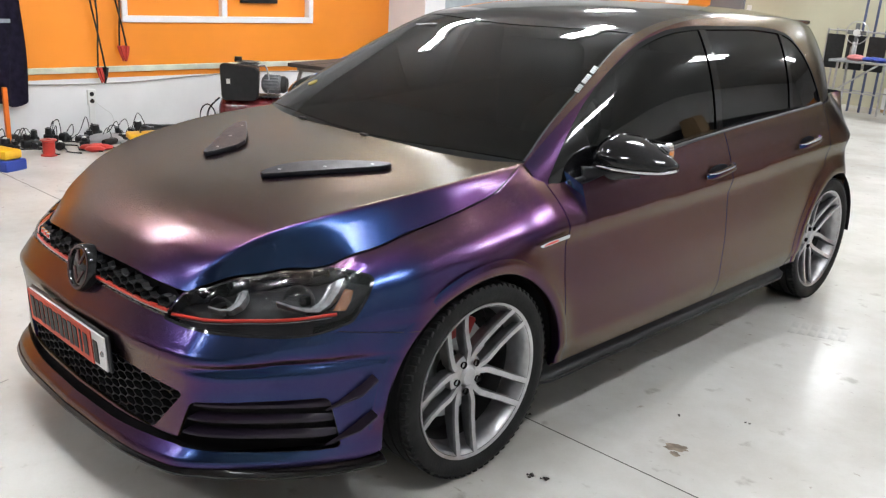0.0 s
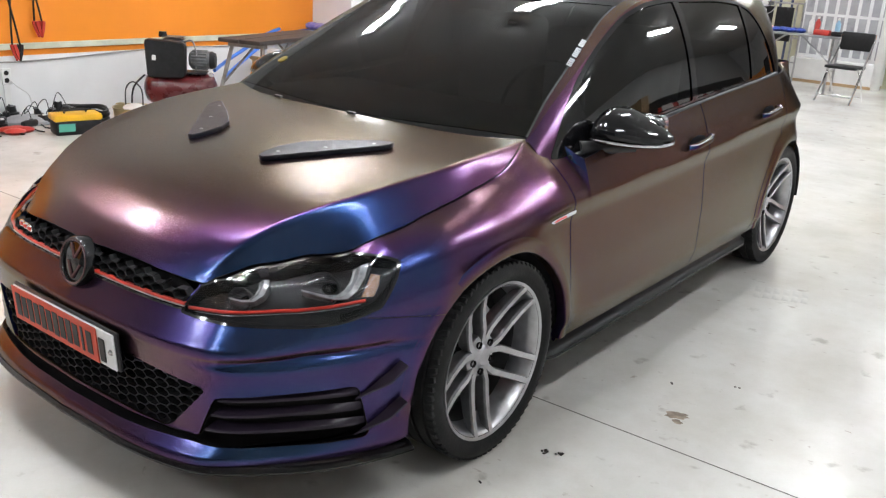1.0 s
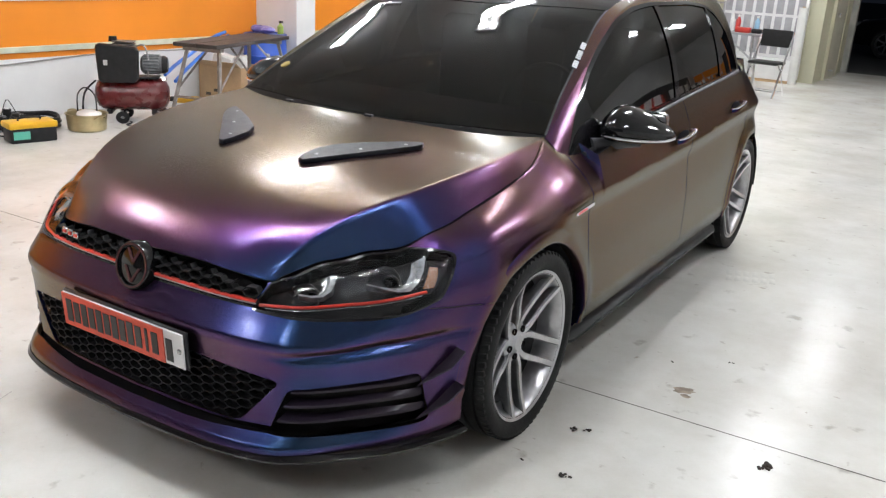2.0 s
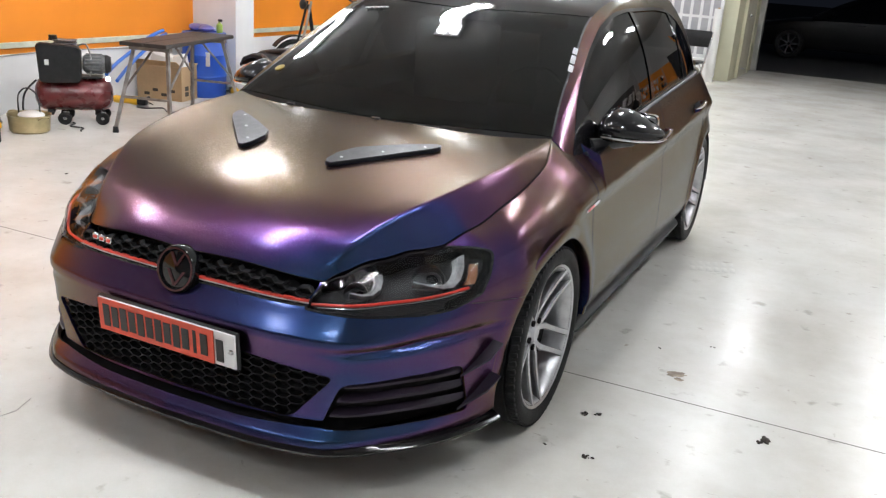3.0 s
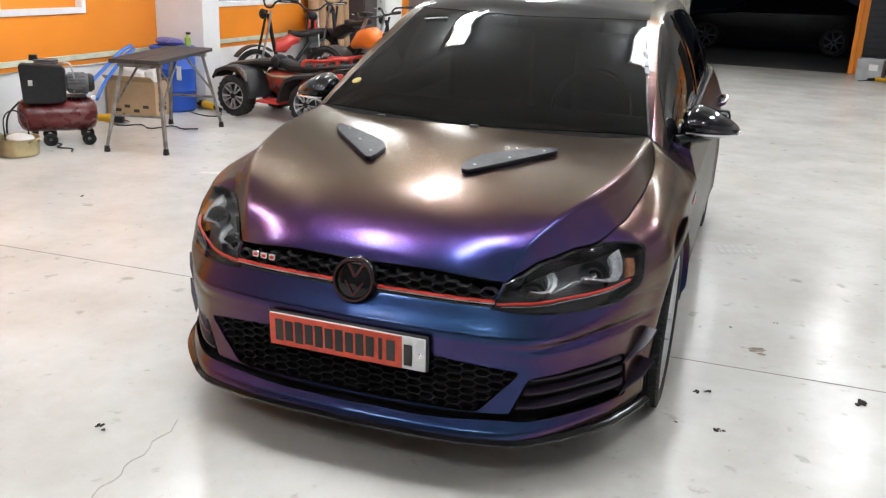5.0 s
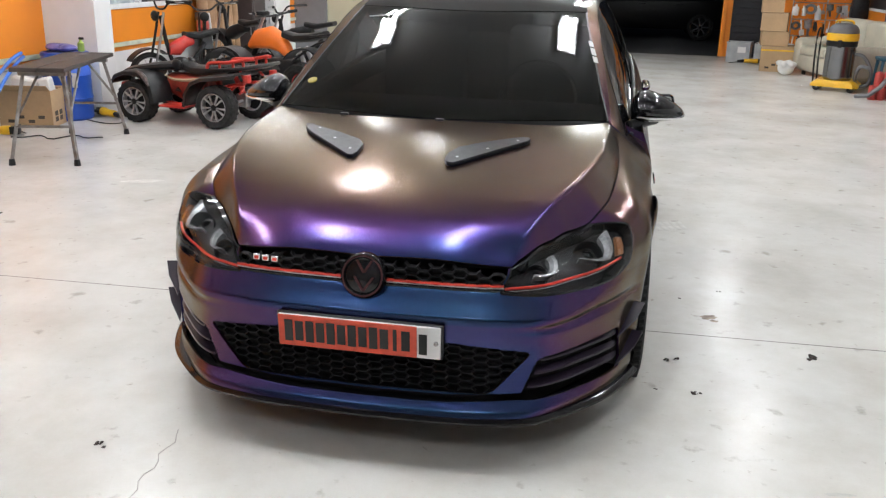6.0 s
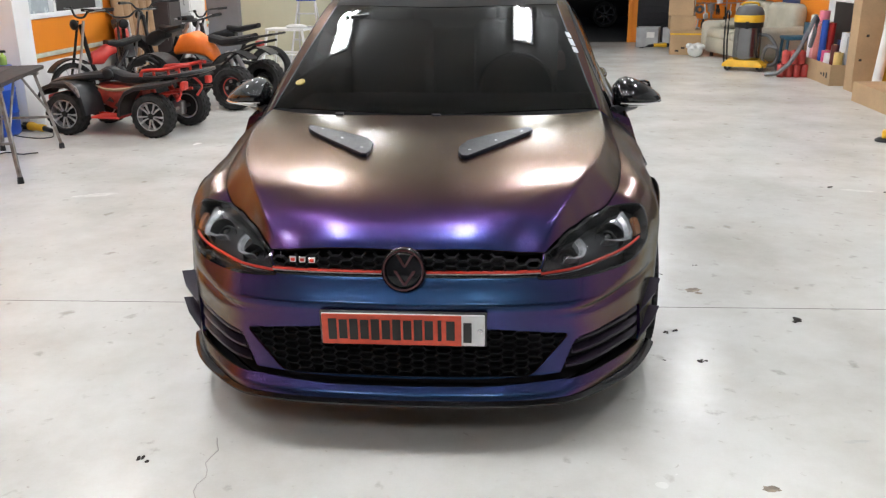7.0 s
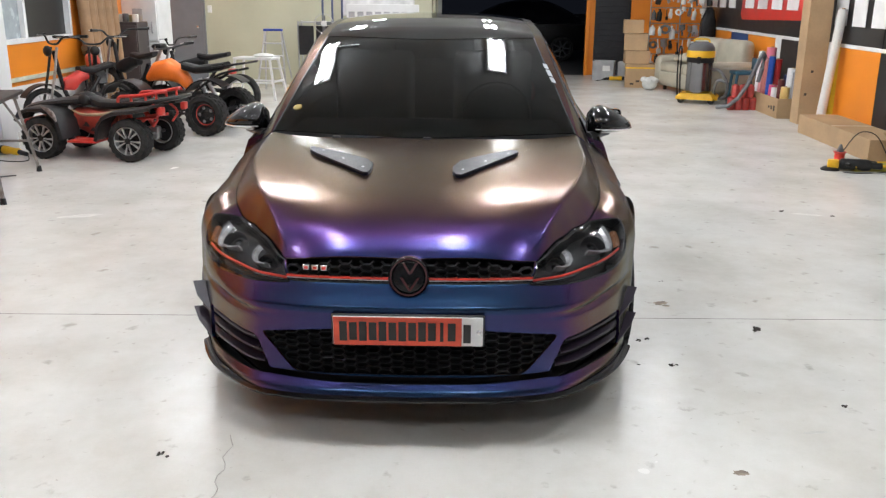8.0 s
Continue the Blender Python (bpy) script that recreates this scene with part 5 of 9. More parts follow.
# film strips on the glass: pale lettering blocked out as bars
STICKER = mat("sticker_white", (0.62, 0.63, 0.64), 0.5)
def on_screen(x, y, off=0.003):
    z = float(roof(np.array([x]), np.array([y]))[2][0])
    return Vector((x, y, z + off))
for k in range(15):
    if k in (4, 10):
        continue
    f = 0.52 + 0.036 * k
    a = on_screen(0.678 - 0.068 * f, 1.42 + 0.30 * f)
    b = on_screen(0.672 - 0.068 * f - 0.015, 1.42 + 0.30 * f + 0.003)
    sh = Shape()
    d = Vector((-0.0015, 0.0078, 0.0036))
    q = [a, b, b + d, a + d]
    vs = [sh.bm.verts.new(v) for v in q] + [sh.bm.verts.new(v + Vector((0, -0.001, 0.002))) for v in q]
    sh.bm.faces.new(vs[4:])
    sh.bm.faces.new(vs[3::-1])
    for i in range(4):
        sh.bm.faces.new((vs[i], vs[(i + 1) % 4], vs[4 + (i + 1) % 4], vs[4 + i]))
    part("sticker_bar", sh, STICKER, car, "pale sticker bar on the windscreen")
for k in range(5):
    x = -0.475 + 0.024 * k
    p = on_screen(x, 1.86)
    part("sticker_bar", Shape().box(p, (0.018, 0.034, 0.004), 0.0, pose(0, 0, 0)), STICKER, car)
p = on_screen(-0.615, 1.36)
part("round_sticker", Shape().lathe([(0.0, 0.002), (0.022, 0.001), (0.022, -0.01)], Matrix.Translation(p) @ pose(0, 0, 0, 24, -12, 0), 20), mat("sticker_gold", (0.30, 0.22, 0.04), 0.5), car)

# cabin, seen dimly through the film: dashboard, wheel and seats
CABIN = mat("cabin_dark", (0.02, 0.02, 0.021), 0.7)
sh = Shape().box((0, 1.55, 0.86), (1.36, 0.5, 0.14), 0.05, seg=3)
part("dashboard", sh, CABIN, car)
part("cabin_floor", Shape().box((0, 2.4, 0.47), (1.5, 2.9, 0.05), 0.01), VOID, car)
for x in (-0.36, 0.36):
    sh = Shape().box((x, 2.35, 0.60), (0.5, 0.5, 0.16), 0.05, seg=3)
    sh.box((x, 2.62, 0.92), (0.48, 0.14, 0.62), 0.05, pose(0, 0, 0), seg=3)
    sh.box((x, 2.68, 1.24), (0.24, 0.10, 0.16), 0.04, seg=3)
    part("seat", sh, CABIN, car)
sh = Shape().box((0, 3.25, 0.60), (1.25, 0.5, 0.16), 0.05, seg=3)
sh.box((0, 3.52, 0.86), (1.25, 0.14, 0.52), 0.05, seg=3)
part("rear_seat", sh, CABIN, car)
sw = Shape().lathe([(0.175, 0.0), (0.185, 0.012), (0.195, 0.0), (0.185, -0.012)], pose(0.36, 1.86, 0.93, 65, 0, 0), 32, close=True)
part("steering_wheel", sw, CABIN, car)
# ---- materials of the loose things ----
TANK_RED = mat("tank_red", (0.12, 0.012, 0.014), 0.28, vary=0.15, scale=9, coat=0.2)
IRON = mat("grey_iron", (0.16, 0.165, 0.17), 0.5, 0.4, vary=0.2, scale=20, bump=0.1, bscale=120)
WORN_STEEL = mat("worn_steel", (0.30, 0.29, 0.28), 0.5, 0.6, vary=0.3, scale=14, alt=(0.16, 0.13, 0.11))
DARK_WOOD = mat("dark_wood", (0.040, 0.031, 0.027), 0.6, vary=0.3, scale=7, bump=0.2, bscale=50)
CARD = mat("cardboard", (0.42, 0.28, 0.155), 0.75, vary=0.08, scale=3, bump=0.05, bscale=90, fine=0.1)
CARD_DARK = mat("cardboard_tube", (0.30, 0.18, 0.095), 0.7, vary=0.12, scale=5)
DRUM_BLUE = mat("drum_blue", (0.012, 0.075, 0.42), 0.42, vary=0.08, scale=5)
HOSE_BLUE = mat("hose_blue", (0.03, 0.16, 0.62), 0.4, vary=0.05)
BRASS = mat("brass_pot", (0.50, 0.42, 0.24), 0.34, 0.7, vary=0.15, scale=10)
BLACK_PLASTIC = mat("black_plastic", (0.014, 0.014, 0.015), 0.42, spec=0.28, vary=0.2, scale=20)
RED_PLASTIC = mat("red_plastic", (0.50, 0.035, 0.025), 0.4, vary=0.1, scale=10)
ORANGE_PLASTIC = mat("orange_plastic", (0.78, 0.17, 0.015), 0.35, vary=0.06, scale=8)
YELLOW_PLASTIC = mat("yellow_plastic", (0.76, 0.43, 0.015), 0.42, vary=0.06, scale=12)
WHITE_PLASTIC = mat("white_plastic", (0.72, 0.72, 0.70), 0.45, vary=0.05)
GREEN_LABEL = mat("green_label", (0.10, 0.42, 0.32), 0.5, vary=0.1)
NAVY_CLOTH = mat("navy_cloth", (0.022, 0.018, 0.040), 0.9, spec=0.2, vary=0.25, scale=18, bump=0.4, bscale=300)
PURPLE_FILM = mat("purple_film", (0.16, 0.15, 0.42), 0.3, vary=0.2, scale=14)
DUSTY_RUBBER = mat("dusty_rubber", (0.024, 0.023, 0.023), 0.85, spec=0.25, vary=0.3, scale=16, bump=0.3, bscale=80)
SEAT_BLACK = mat("seat_vinyl", (0.013, 0.013, 0.014), 0.5, spec=0.3, vary=0.15, scale=30, bump=0.1, bscale=200)
BLUE_PLASTIC = mat("blue_plastic", (0.02, 0.05, 0.30), 0.4, vary=0.08)
PRINT = mat("carton_print", (0.05, 0.038, 0.028), 0.8)


def cable(name, pts, r, material, label, category="cable"):
    return single(name, Shape().tube(pts, r, 6), material, label, category)


def wavy(a, b, n, amp, seed, z=0.012):
    """A lazy line over the floor from a to b."""
    rnd = random.Random(seed)
    a, b = Vector((*a, z)), Vector((*b, z))
    d = b - a
    side = Vector((-d.y, d.x, 0)).normalized()
    ph = rnd.random() * 6
    return [a + d * (i / n) + side * amp * math.sin(ph + i * 1.1) * math.sin(math.pi * i / n) for i in range(n + 1)]


def build_compressor(at, turn):
    c = thing("air_compressor", "dark red air compressor with a black belt guard", "air compressor", "", at, turn)
    sh = Shape()
    rows = [(0.0, -0.335), (0.07, -0.33), (0.13, -0.305), (0.158, -0.26), (0.162, -0.23), (0.162, 0.23), (0.158, 0.26), (0.13, 0.305), (0.07, 0.33), (0.0, 0.335)]
    sh.lathe(rows, pose(0, 0, 0.275, 0, 90, 0), 36)
    tank = part("tank", sh, TANK_RED, c, "dark red steel tank")
    part("tank_foot", Shape().box((-0.20, 0, 0.11), (0.05, 0.26, 0.05), 0.005), BLACK_PLASTIC, c)
    part("tank_foot", Shape().box((0.20, 0, 0.11), (0.05, 0.26, 0.05), 0.005), BLACK_PLASTIC, c)
    for x in (-0.08, 0.24):
        for y in (-0.17, 0.13):
            sh = Shape().lathe([(0.018, -0.018), (0.050, -0.022), (0.060, -0.014), (0.060, 0.014), (0.050, 0.022), (0.018, 0.018)], pose(x, y, 0.06, 90, 0, 0), 20, close=True)
            part("caster", sh, DUSTY_RUBBER, c)
            part("caster_fork", Shape().rod((x, y, 0.06), (x, y, 0.13), 0.012, seg=8), STEEL, c)
    part("platform", Shape().box((0, 0, 0.445), (0.50, 0.20, 0.015), 0.003), BLACK_PLASTIC, c)
    m = pose(0, 0, 0)
    sh = Shape()
    sh.prism([(-0.27, 0.43), (-0.24, 0.40), (0.05, 0.405), (0.08, 0.44), (0.09, 0.72), (0.06, 0.755), (-0.26, 0.78), (-0.285, 0.755)], 0.09, Matrix(((1, 0, 0, 0), (0, 0, -1, -0.105), (0, 1, 0, 0), (0, 0, 0, 1))), 0.012)
    guard = part("belt_guard", sh, BLACK_PLASTIC, c, "black belt guard")
    part("guard_sticker", Shape().box((-0.20, -0.197, 0.60), (0.035, 0.004, 0.05), 0.0), WHITE_PLASTIC, guard)
    sh = Shape().lathe([(0.0, -0.12), (0.06, -0.12), (0.088, -0.10), (0.092, 0.05), (0.085, 0.09), (0.06, 0.105), (0.0, 0.105)], pose(0.20, 0.04, 0.565, 0, 90, 0), 24)
    star = [((0.100 if k % 4 < 2 else 0.088) * math.cos(math.pi * k / 36), (0.100 if k % 4 < 2 else 0.088) * math.sin(math.pi * k / 36)) for k in range(72)]
    part("cooling_ribs", Shape().prism(star, 0.14, pose(0.11, 0.04, 0.565, 0, 90, 0)), IRON, c)
    part("motor", sh, IRON, c, "grey ribbed electric motor")
    part("motor_fan_cover", Shape().lathe([(0.0, 0.0), (0.07, 0.0), (0.09, -0.03), (0.09, -0.05)], pose(0.325, 0.04, 0.565, 0, 90, 0), 24), BLACK_PLASTIC, c)
    sh = Shape().box((-0.06, 0.05, 0.62), (0.16, 0.13, 0.30), 0.015)
    for k in range(6):
        sh.box((-0.06, 0.05, 0.66 + 0.025 * k), (0.20, 0.17, 0.008), 0.002)
    part("pump_head", sh, IRON, c, "grey finned pump head")
    part("air_filter", Shape().lathe([(0.0, 0.05), (0.035, 0.05), (0.04, 0.0), (0.0, 0.0)], pose(-0.16, 0.05, 0.78), 16), BLACK_PLASTIC, c)
    part("gauge", Shape().lathe([(0.0, 0.012), (0.022, 0.012), (0.025, 0.0), (0.0, 0.0)], pose(0.30, -0.11, 0.44, 70, 0, 0), 16), CHROME, c)
    part("pipe", Shape().tube([(0.02, 0.0, 0.72), (0.12, -0.02, 0.76), (0.16, -0.03, 0.60), (0.14, -0.03, 0.44)], 0.008, 8), STEEL, c)
    part("hose", Shape().tube([(-0.30, -0.14, 0.42), (-0.40, -0.16, 0.30), (-0.42, -0.18, 0.12), (-0.36, -0.22, 0.02)], 0.009, 8), BLACK_PLASTIC, c)
    c.scale = (0.92, 0.92, 0.86)
    return c


build_compressor((-4.37, 3.50, 0), 44)


def build_bench():
    """Folding work bench: two dark planks on splayed steel legs."""
    b = thing("work_bench", "folding steel work bench with dark wooden planks", "work bench")
    d = Vector((-0.355, 1.345, 0)).normalized()
    n = Vector((d.y, -d.x, 0))
    c = Vector((-3.735, 4.10, 0))
    top = 0.735
    rz = math.degrees(math.atan2(d.y, d.x))
    for o in (-0.105, 0.105):
        part("plank", Shape().box((0, o, 0), (1.24, 0.20, 0.032), 0.004, Matrix.Translation(c + Vector((0, 0, top - 0.016))) @ pose(0, 0, 0, 0, 0, rz)), DARK_WOOD, b, "dark worn wooden plank")
    for s in (-1, 1):
        e = c + d * 0.50 * s
        part("cross_beam", Shape().box((0, 0, 0), (0.05, 0.36, 0.035), 0.003, Matrix.Translation(e + Vector((0, 0, top - 0.052))) @ pose(0, 0, 0, 0, 0, rz)), WORN_STEEL, b)
        for side in (-1, 1):
            hi = e + n * 0.15 * side + Vector((0, 0, top - 0.06))
            lo = c + d * 0.665 * s + n * 0.245 * side + Vector((0, 0, 0.03))
            part("leg", Shape().rod(lo, hi, 0.018, seg=4), WORN_STEEL, b)
            part("rubber_foot", Shape().rod(lo - Vector((0, 0, 0.03)), lo + Vector((0, 0, 0.02)), 0.026, 0.020, seg=8), BLACK_PLASTIC, b)
        mid = [c + d * (0.50 + 0.165 * 0.62) * s + n * (0.15 + 0.095 * 0.62) * side + Vector((0, 0, 0.29)) for side in (-1, 1)]
        part("leg_brace", Shape().rod(mid[0], mid[1], 0.011, seg=6), WORN_STEEL, b)
        for side in (-1, 1):
            part("folding_brace", Shape().rod(c + d * 0.12 * s + n * 0.15 * side + Vector((0, 0, top - 0.05)), c + d * 0.575 * s + n * 0.195 * side + Vector((0, 0, 0.36)), 0.010, seg=6), WORN_STEEL, b)
    return b


build_bench()


def carton(name, at, size, turn=0.0, label="brown cardboard carton", open_top=False, prints=0, material=None, group=""):
    """A box with flaps and a taped seam."""
    material = material or CARD
    c = thing(name, label, "carton", group, at, turn)
    w, d, h = size
    t = 0.006
    sh = Shape()
    sh.box((0, -d / 2 + t / 2, h / 2), (w, t, h), 0.001).box((0, d / 2 - t / 2, h / 2), (w, t, h), 0.001)
    sh.box((-w / 2 + t / 2, 0, h / 2), (t, d - 2 * t, h), 0.001).box((w / 2 - t / 2, 0, h / 2), (t, d - 2 * t, h), 0.001)
    sh.box((0, 0, t / 2), (w - 2 * t, d - 2 * t, t), 0)
    body_ = part("box_body", sh, material, c)
    if open_top:
        for s in (-1, 1):
            part("flap", Shape().box((0, 0, 0.05), (w, 0.004, 0.10), 0, Matrix.Translation((0, s * d / 2, h)) @ pose(0, 0, 0, -s * 55, 0, 0)), material, c)
    else:
        for s in (-1, 1):
            part("flap", Shape().box((0, s * (d / 4 + 0.0008), h + 0.002), (w, d / 2 - 0.003, 0.005), 0.001), material, c)
        part("tape", Shape().box((0, 0, h + 0.0055), (w * 0.98, 0.05, 0.001), 0), mat("tape_tan", (0.50, 0.37, 0.22), 0.3), c)
    for k in range(prints):
        part("print_bar", Shape().box((-w * 0.28 + k * w * 0.19, -d / 2 - 0.0006, h * (0.28 if k % 2 else 0.16)), (w * 0.12, 0.001, 0.03), 0), PRINT, body_)
        part("print_bar", Shape().box((w / 2 + 0.0006, -d * 0.18 + (k % 2) * d * 0.33, h * (0.2 + 0.16 * (k // 2))), (0.001, d * 0.22, 0.045), 0), PRINT, body_)
    return c


carton("carton", (-4.74, 4.98, 0), (0.50, 0.30, 0.34), 12, "brown cardboard carton with dark print and packing inside", True, 4)
sh = Shape().box((-0.03, 0, 0.06), (0.24, 0.14, 0.16), 0.02, pose(0, 0, 0, 0, 12, 0))
single("foam_block", sh, WHITE_PLASTIC, "white packing foam sticking out of the carton", "packing foam", "", (-4.76, 4.98, 0.30), 14)
single("foam_block", Shape().box((0, 0, 0.05), (0.10, 0.16, 0.20), 0.015, pose(0, 0, 0, 0, -10, 0)), WHITE_PLASTIC, "white packing foam sticking out of the carton", "packing foam", "", (-4.57, 5.02, 0.30), 20)

# blue drum with film and a bottle on its lid
drum = thing("plastic_drum", "bright blue plastic drum with a clamped lid", "drum", "", (-4.62, 5.40, 0))
sh = Shape().lathe([(0.0, 0.0), (0.20, 0.0), (0.218, 0.02), (0.222, 0.20), (0.230, 0.215), (0.222, 0.23), (0.222, 0.42), (0.230, 0.435), (0.222, 0.45), (0.218, 0.60), (0.205, 0.62)], None, 40)
part("drum_body", sh, DRUM_BLUE, drum)
part("lid", Shape().lathe([(0.0, 0.645), (0.18, 0.645), (0.19, 0.655), (0.222, 0.650), (0.226, 0.62), (0.20, 0.615)], None, 40), DRUM_BLUE, drum)
part("label", Shape().box((0.16, -0.157, 0.40), (0.10, 0.003, 0.14), 0, pose(0, 0, 0)), WHITE_PLASTIC, drum)
rnd = random.Random(3)
sh = Shape()
for k in range(7):
    sh.ball((rnd.uniform(-0.13, 0.13), rnd.uniform(-0.10, 0.10), 0.03 + rnd.uniform(0, 0.02)), 0.07, (1.2, 1.0, 0.5), None, 10)
single("plastic_film_heap", sh, PURPLE_FILM, "crumpled purple plastic film on the blue drum", "plastic film", "", (-4.64, 5.38, 0.65))
b = thing("spray_bottle", "small green plastic bottle on the blue drum", "bottle", "", (-4.50, 5.50, 0.65))
part("bottle_body", Shape().lathe([(0.0, 0.0), (0.030, 0.0), (0.032, 0.01), (0.032, 0.08), (0.012, 0.10), (0.012, 0.115), (0.0, 0.115)], None, 16), mat("lime_plastic", (0.35, 0.50, 0.10), 0.4), b)
part("cap", Shape().box((0.01, 0, 0.125), (0.05, 0.022, 0.024), 0.004), BLACK_PLASTIC, b)

# blue air hoses slung along the wall foot
cable("air_hose", [(-4.42, 3.90, 0.36), (-4.60, 4.20, 0.42), (-4.72, 4.55, 0.52), (-4.80, 4.85, 0.62), (-4.84, 5.05, 0.66)], 0.017, HOSE_BLUE, "bright blue air hose leaning on the wall", "air hose")
cable("air_hose", [(-4.38, 3.98, 0.30), (-4.56, 4.28, 0.37), (-4.70, 4.60, 0.47), (-4.82, 4.95, 0.58), (-4.87, 5.12, 0.62)], 0.017, HOSE_BLUE, "bright blue air hose leaning on the wall", "air hose")


def build_grinder(at, turn, label="yellow and black angle grinder lying on the floor"):
    g = thing("angle_grinder", label, "power tool", "power tools on the floor", at, turn)
    part("motor_case", Shape().lathe([(0.0, -0.13), (0.03, -0.13), (0.036, -0.11), (0.034, 0.02), (0.042, 0.06), (0.042, 0.11), (0.0, 0.11)], pose(0, 0, 0.055, 0, 90, 0), 18), YELLOW_PLASTIC, g)
    part("gear_head", Shape().box((0.15, 0, 0.055), (0.09, 0.07, 0.07), 0.012, seg=2), BLACK_PLASTIC, g)
    part("handle", Shape().rod((-0.12, 0, 0.055), (-0.24, 0, 0.045), 0.026, 0.022, 12), BLACK_PLASTIC, g)
    part("disc", Shape().lathe([(0.0, 0.004), (0.06, 0.004), (0.06, -0.002), (0.0, -0.002)], pose(0.16, 0, 0.012), 24), STEEL, g)
    part("side_grip", Shape().rod((0.15, 0.035, 0.06), (0.15, 0.14, 0.07), 0.016, seg=10), BLACK_PLASTIC, g)
    part("cord", Shape().tube([(-0.24, 0, 0.045), (-0.30, 0.02, 0.02), (-0.36, 0.08, 0.006), (-0.30, 0.18, 0.006), (-0.10, 0.22, 0.006), (0.12, 0.20, 0.006), (0.2, 0.12, 0.006)], 0.005, 6), BLACK_PLASTIC, g)
    return g


build_grinder((-4.66, 4.36, 0), 20)
build_grinder((-4.28, 5.52, 0), 150, "yellow and black angle grinder beside the pillar foot")
cable("power_cable", wavy((-4.5, 4.32), (-3.75, 4.55), 14, 0.10, 5), 0.006, BLACK_PLASTIC, "black power cable lying on the floor")
cable("power_cable", wavy((-4.30, 3.40), (-3.98, 3.20), 8, 0.05, 8), 0.006, BLACK_PLASTIC, "black power cable lying on the floor")

# pot with a bail and two ears
pot = thing("cooking_pot", "dull brass-coloured cooking pot with two handles", "pot", "", (-4.28, 2.96, 0))
part("pot_body", Shape().lathe([(0.0, 0.0), (0.135, 0.0), (0.150, 0.012), (0.160, 0.13), (0.168, 0.135), (0.168, 0.141), (0.156, 0.139), (0.146, 0.02), (0.0, 0.014)], None, 40), BRASS, pot)
for s in (-1, 1):
    pts = [(s * 0.160, -0.045, 0.115), (s * 0.195, -0.035, 0.135), (s * 0.20, 0.0, 0.140), (s * 0.195, 0.035, 0.135), (s * 0.160, 0.045, 0.115)]
    part("handle", Shape().tube(pts, 0.007, 8), BRASS, pot)
part("cloth", Shape().ball((0.03, 0, 0.135), 0.11, (1, 0.9, 0.3), None, 12), WHITE_PLASTIC, pot)
for k, (r, z) in enumerate(((0.17, 0.02), (0.16, 0.045), (0.175, 0.07), (0.165, 0.095))):
    pts = [(-4.62 + r * math.cos(a) * 1.25, 2.72 + r * math.sin(a), z + 0.008 * math.sin(3 * a + k)) for a in [2 * math.pi * i / 26 for i in range(26)]]
    single("cable_coil", Shape().tube(pts, 0.013, 6, True), BLACK_PLASTIC, "coiled black cable by the wall", "cable", "coiled cables")
cable("wire_loop", [(-4.42, 2.98, 0.10), (-4.44, 3.0, 0.26), (-4.36, 3.02, 0.33), (-4.24, 3.02, 0.28), (-4.20, 3.0, 0.14)], 0.006, BLACK_PLASTIC, "thin black wire looped over the pot", "wire")

tb = thing("tool_box", "black tool box with a yellow lid", "tool box", "", (-4.20, 2.40, 0), 76)
part("box_body", Shape().box((0, 0, 0.055), (0.34, 0.18, 0.11), 0.012, seg=2), BLACK_PLASTIC, tb)
part("lid", Shape().box((0, 0, 0.132), (0.36, 0.195, 0.05), 0.014, seg=2), YELLOW_PLASTIC, tb, "yellow lid")
part("handle", Shape().tube([(-0.08, 0, 0.155), (-0.07, 0, 0.178), (0.07, 0, 0.178), (0.08, 0, 0.155)], 0.008, 8), BLACK_PLASTIC, tb)
part("label", Shape().box((-0.09, -0.0915, 0.06), (0.12, 0.002, 0.06), 0), GREEN_LABEL, tb)

# chargers, plugs and cables heaped along the foot of the wall
rnd = random.Random(11)
for k in range(26):
    y = 1.45 + 1.15 * k / 25 + rnd.uniform(-0.04, 0.04)
    x = -4.78 + rnd.uniform(-0.14, 0.20)
    w, d, h = rnd.uniform(0.05, 0.10), rnd.uniform(0.05, 0.13), rnd.uniform(0.05, 0.15)
    ch = thing("battery_charger", "small black charger heaped by the wall", "charger", "chargers by the wall", (x, y, 0), rnd.uniform(0, 180))
    if k % 3 == 0:
        sh = Shape().lathe([(0.0, 0.0), (w * 0.55, 0.0), (w * 0.62, 0.012), (w * 0.60, h * 0.55), (w * 0.42, h * 0.62), (w * 0.36, h), (0.0, h)], None, 18)
    elif k % 3 == 1:
        sh = Shape().box((0, 0, h * 0.3), (w, d, h * 0.6), 0.012, seg=2).box((0.0, d * 0.15, h * 0.75), (w * 0.55, d * 0.5, h * 0.5), 0.010, seg=2)
    else:
        sh = Shape().lathe([(0.0, -d * 0.7), (w * 0.4, -d * 0.7), (w * 0.48, -d * 0.55), (w * 0.48, d * 0.3), (w * 0.30, d * 0.5), (w * 0.26, d * 0.8), (0.0, d * 0.8)], pose(0, 0, w * 0.48, 0, 90, 0), 16)
        h = w * 0.9
    part("case", sh, BLACK_PLASTIC, ch)
    part("socket", Shape().lathe([(0.0, 0.014), (0.014, 0.014), (0.018, 0.0)], pose(0, 0, h * 0.95), 12), IRON if k % 4 else WHITE_PLASTIC, ch)
    if k % 2 or k % 5 == 0:
        pts = [(0, 0, h * 0.7), (0.02, 0.03, h + 0.04), (0.03, 0.08, h + 0.05 + 0.06 * rnd.random()), (0.0, 0.13, h * 0.7), (-0.05, 0.16, 0.02), (-0.09, 0.12, 0.006)]
        part("lead", Shape().tube(pts, 0.0035, 6), BLACK_PLASTIC, ch)
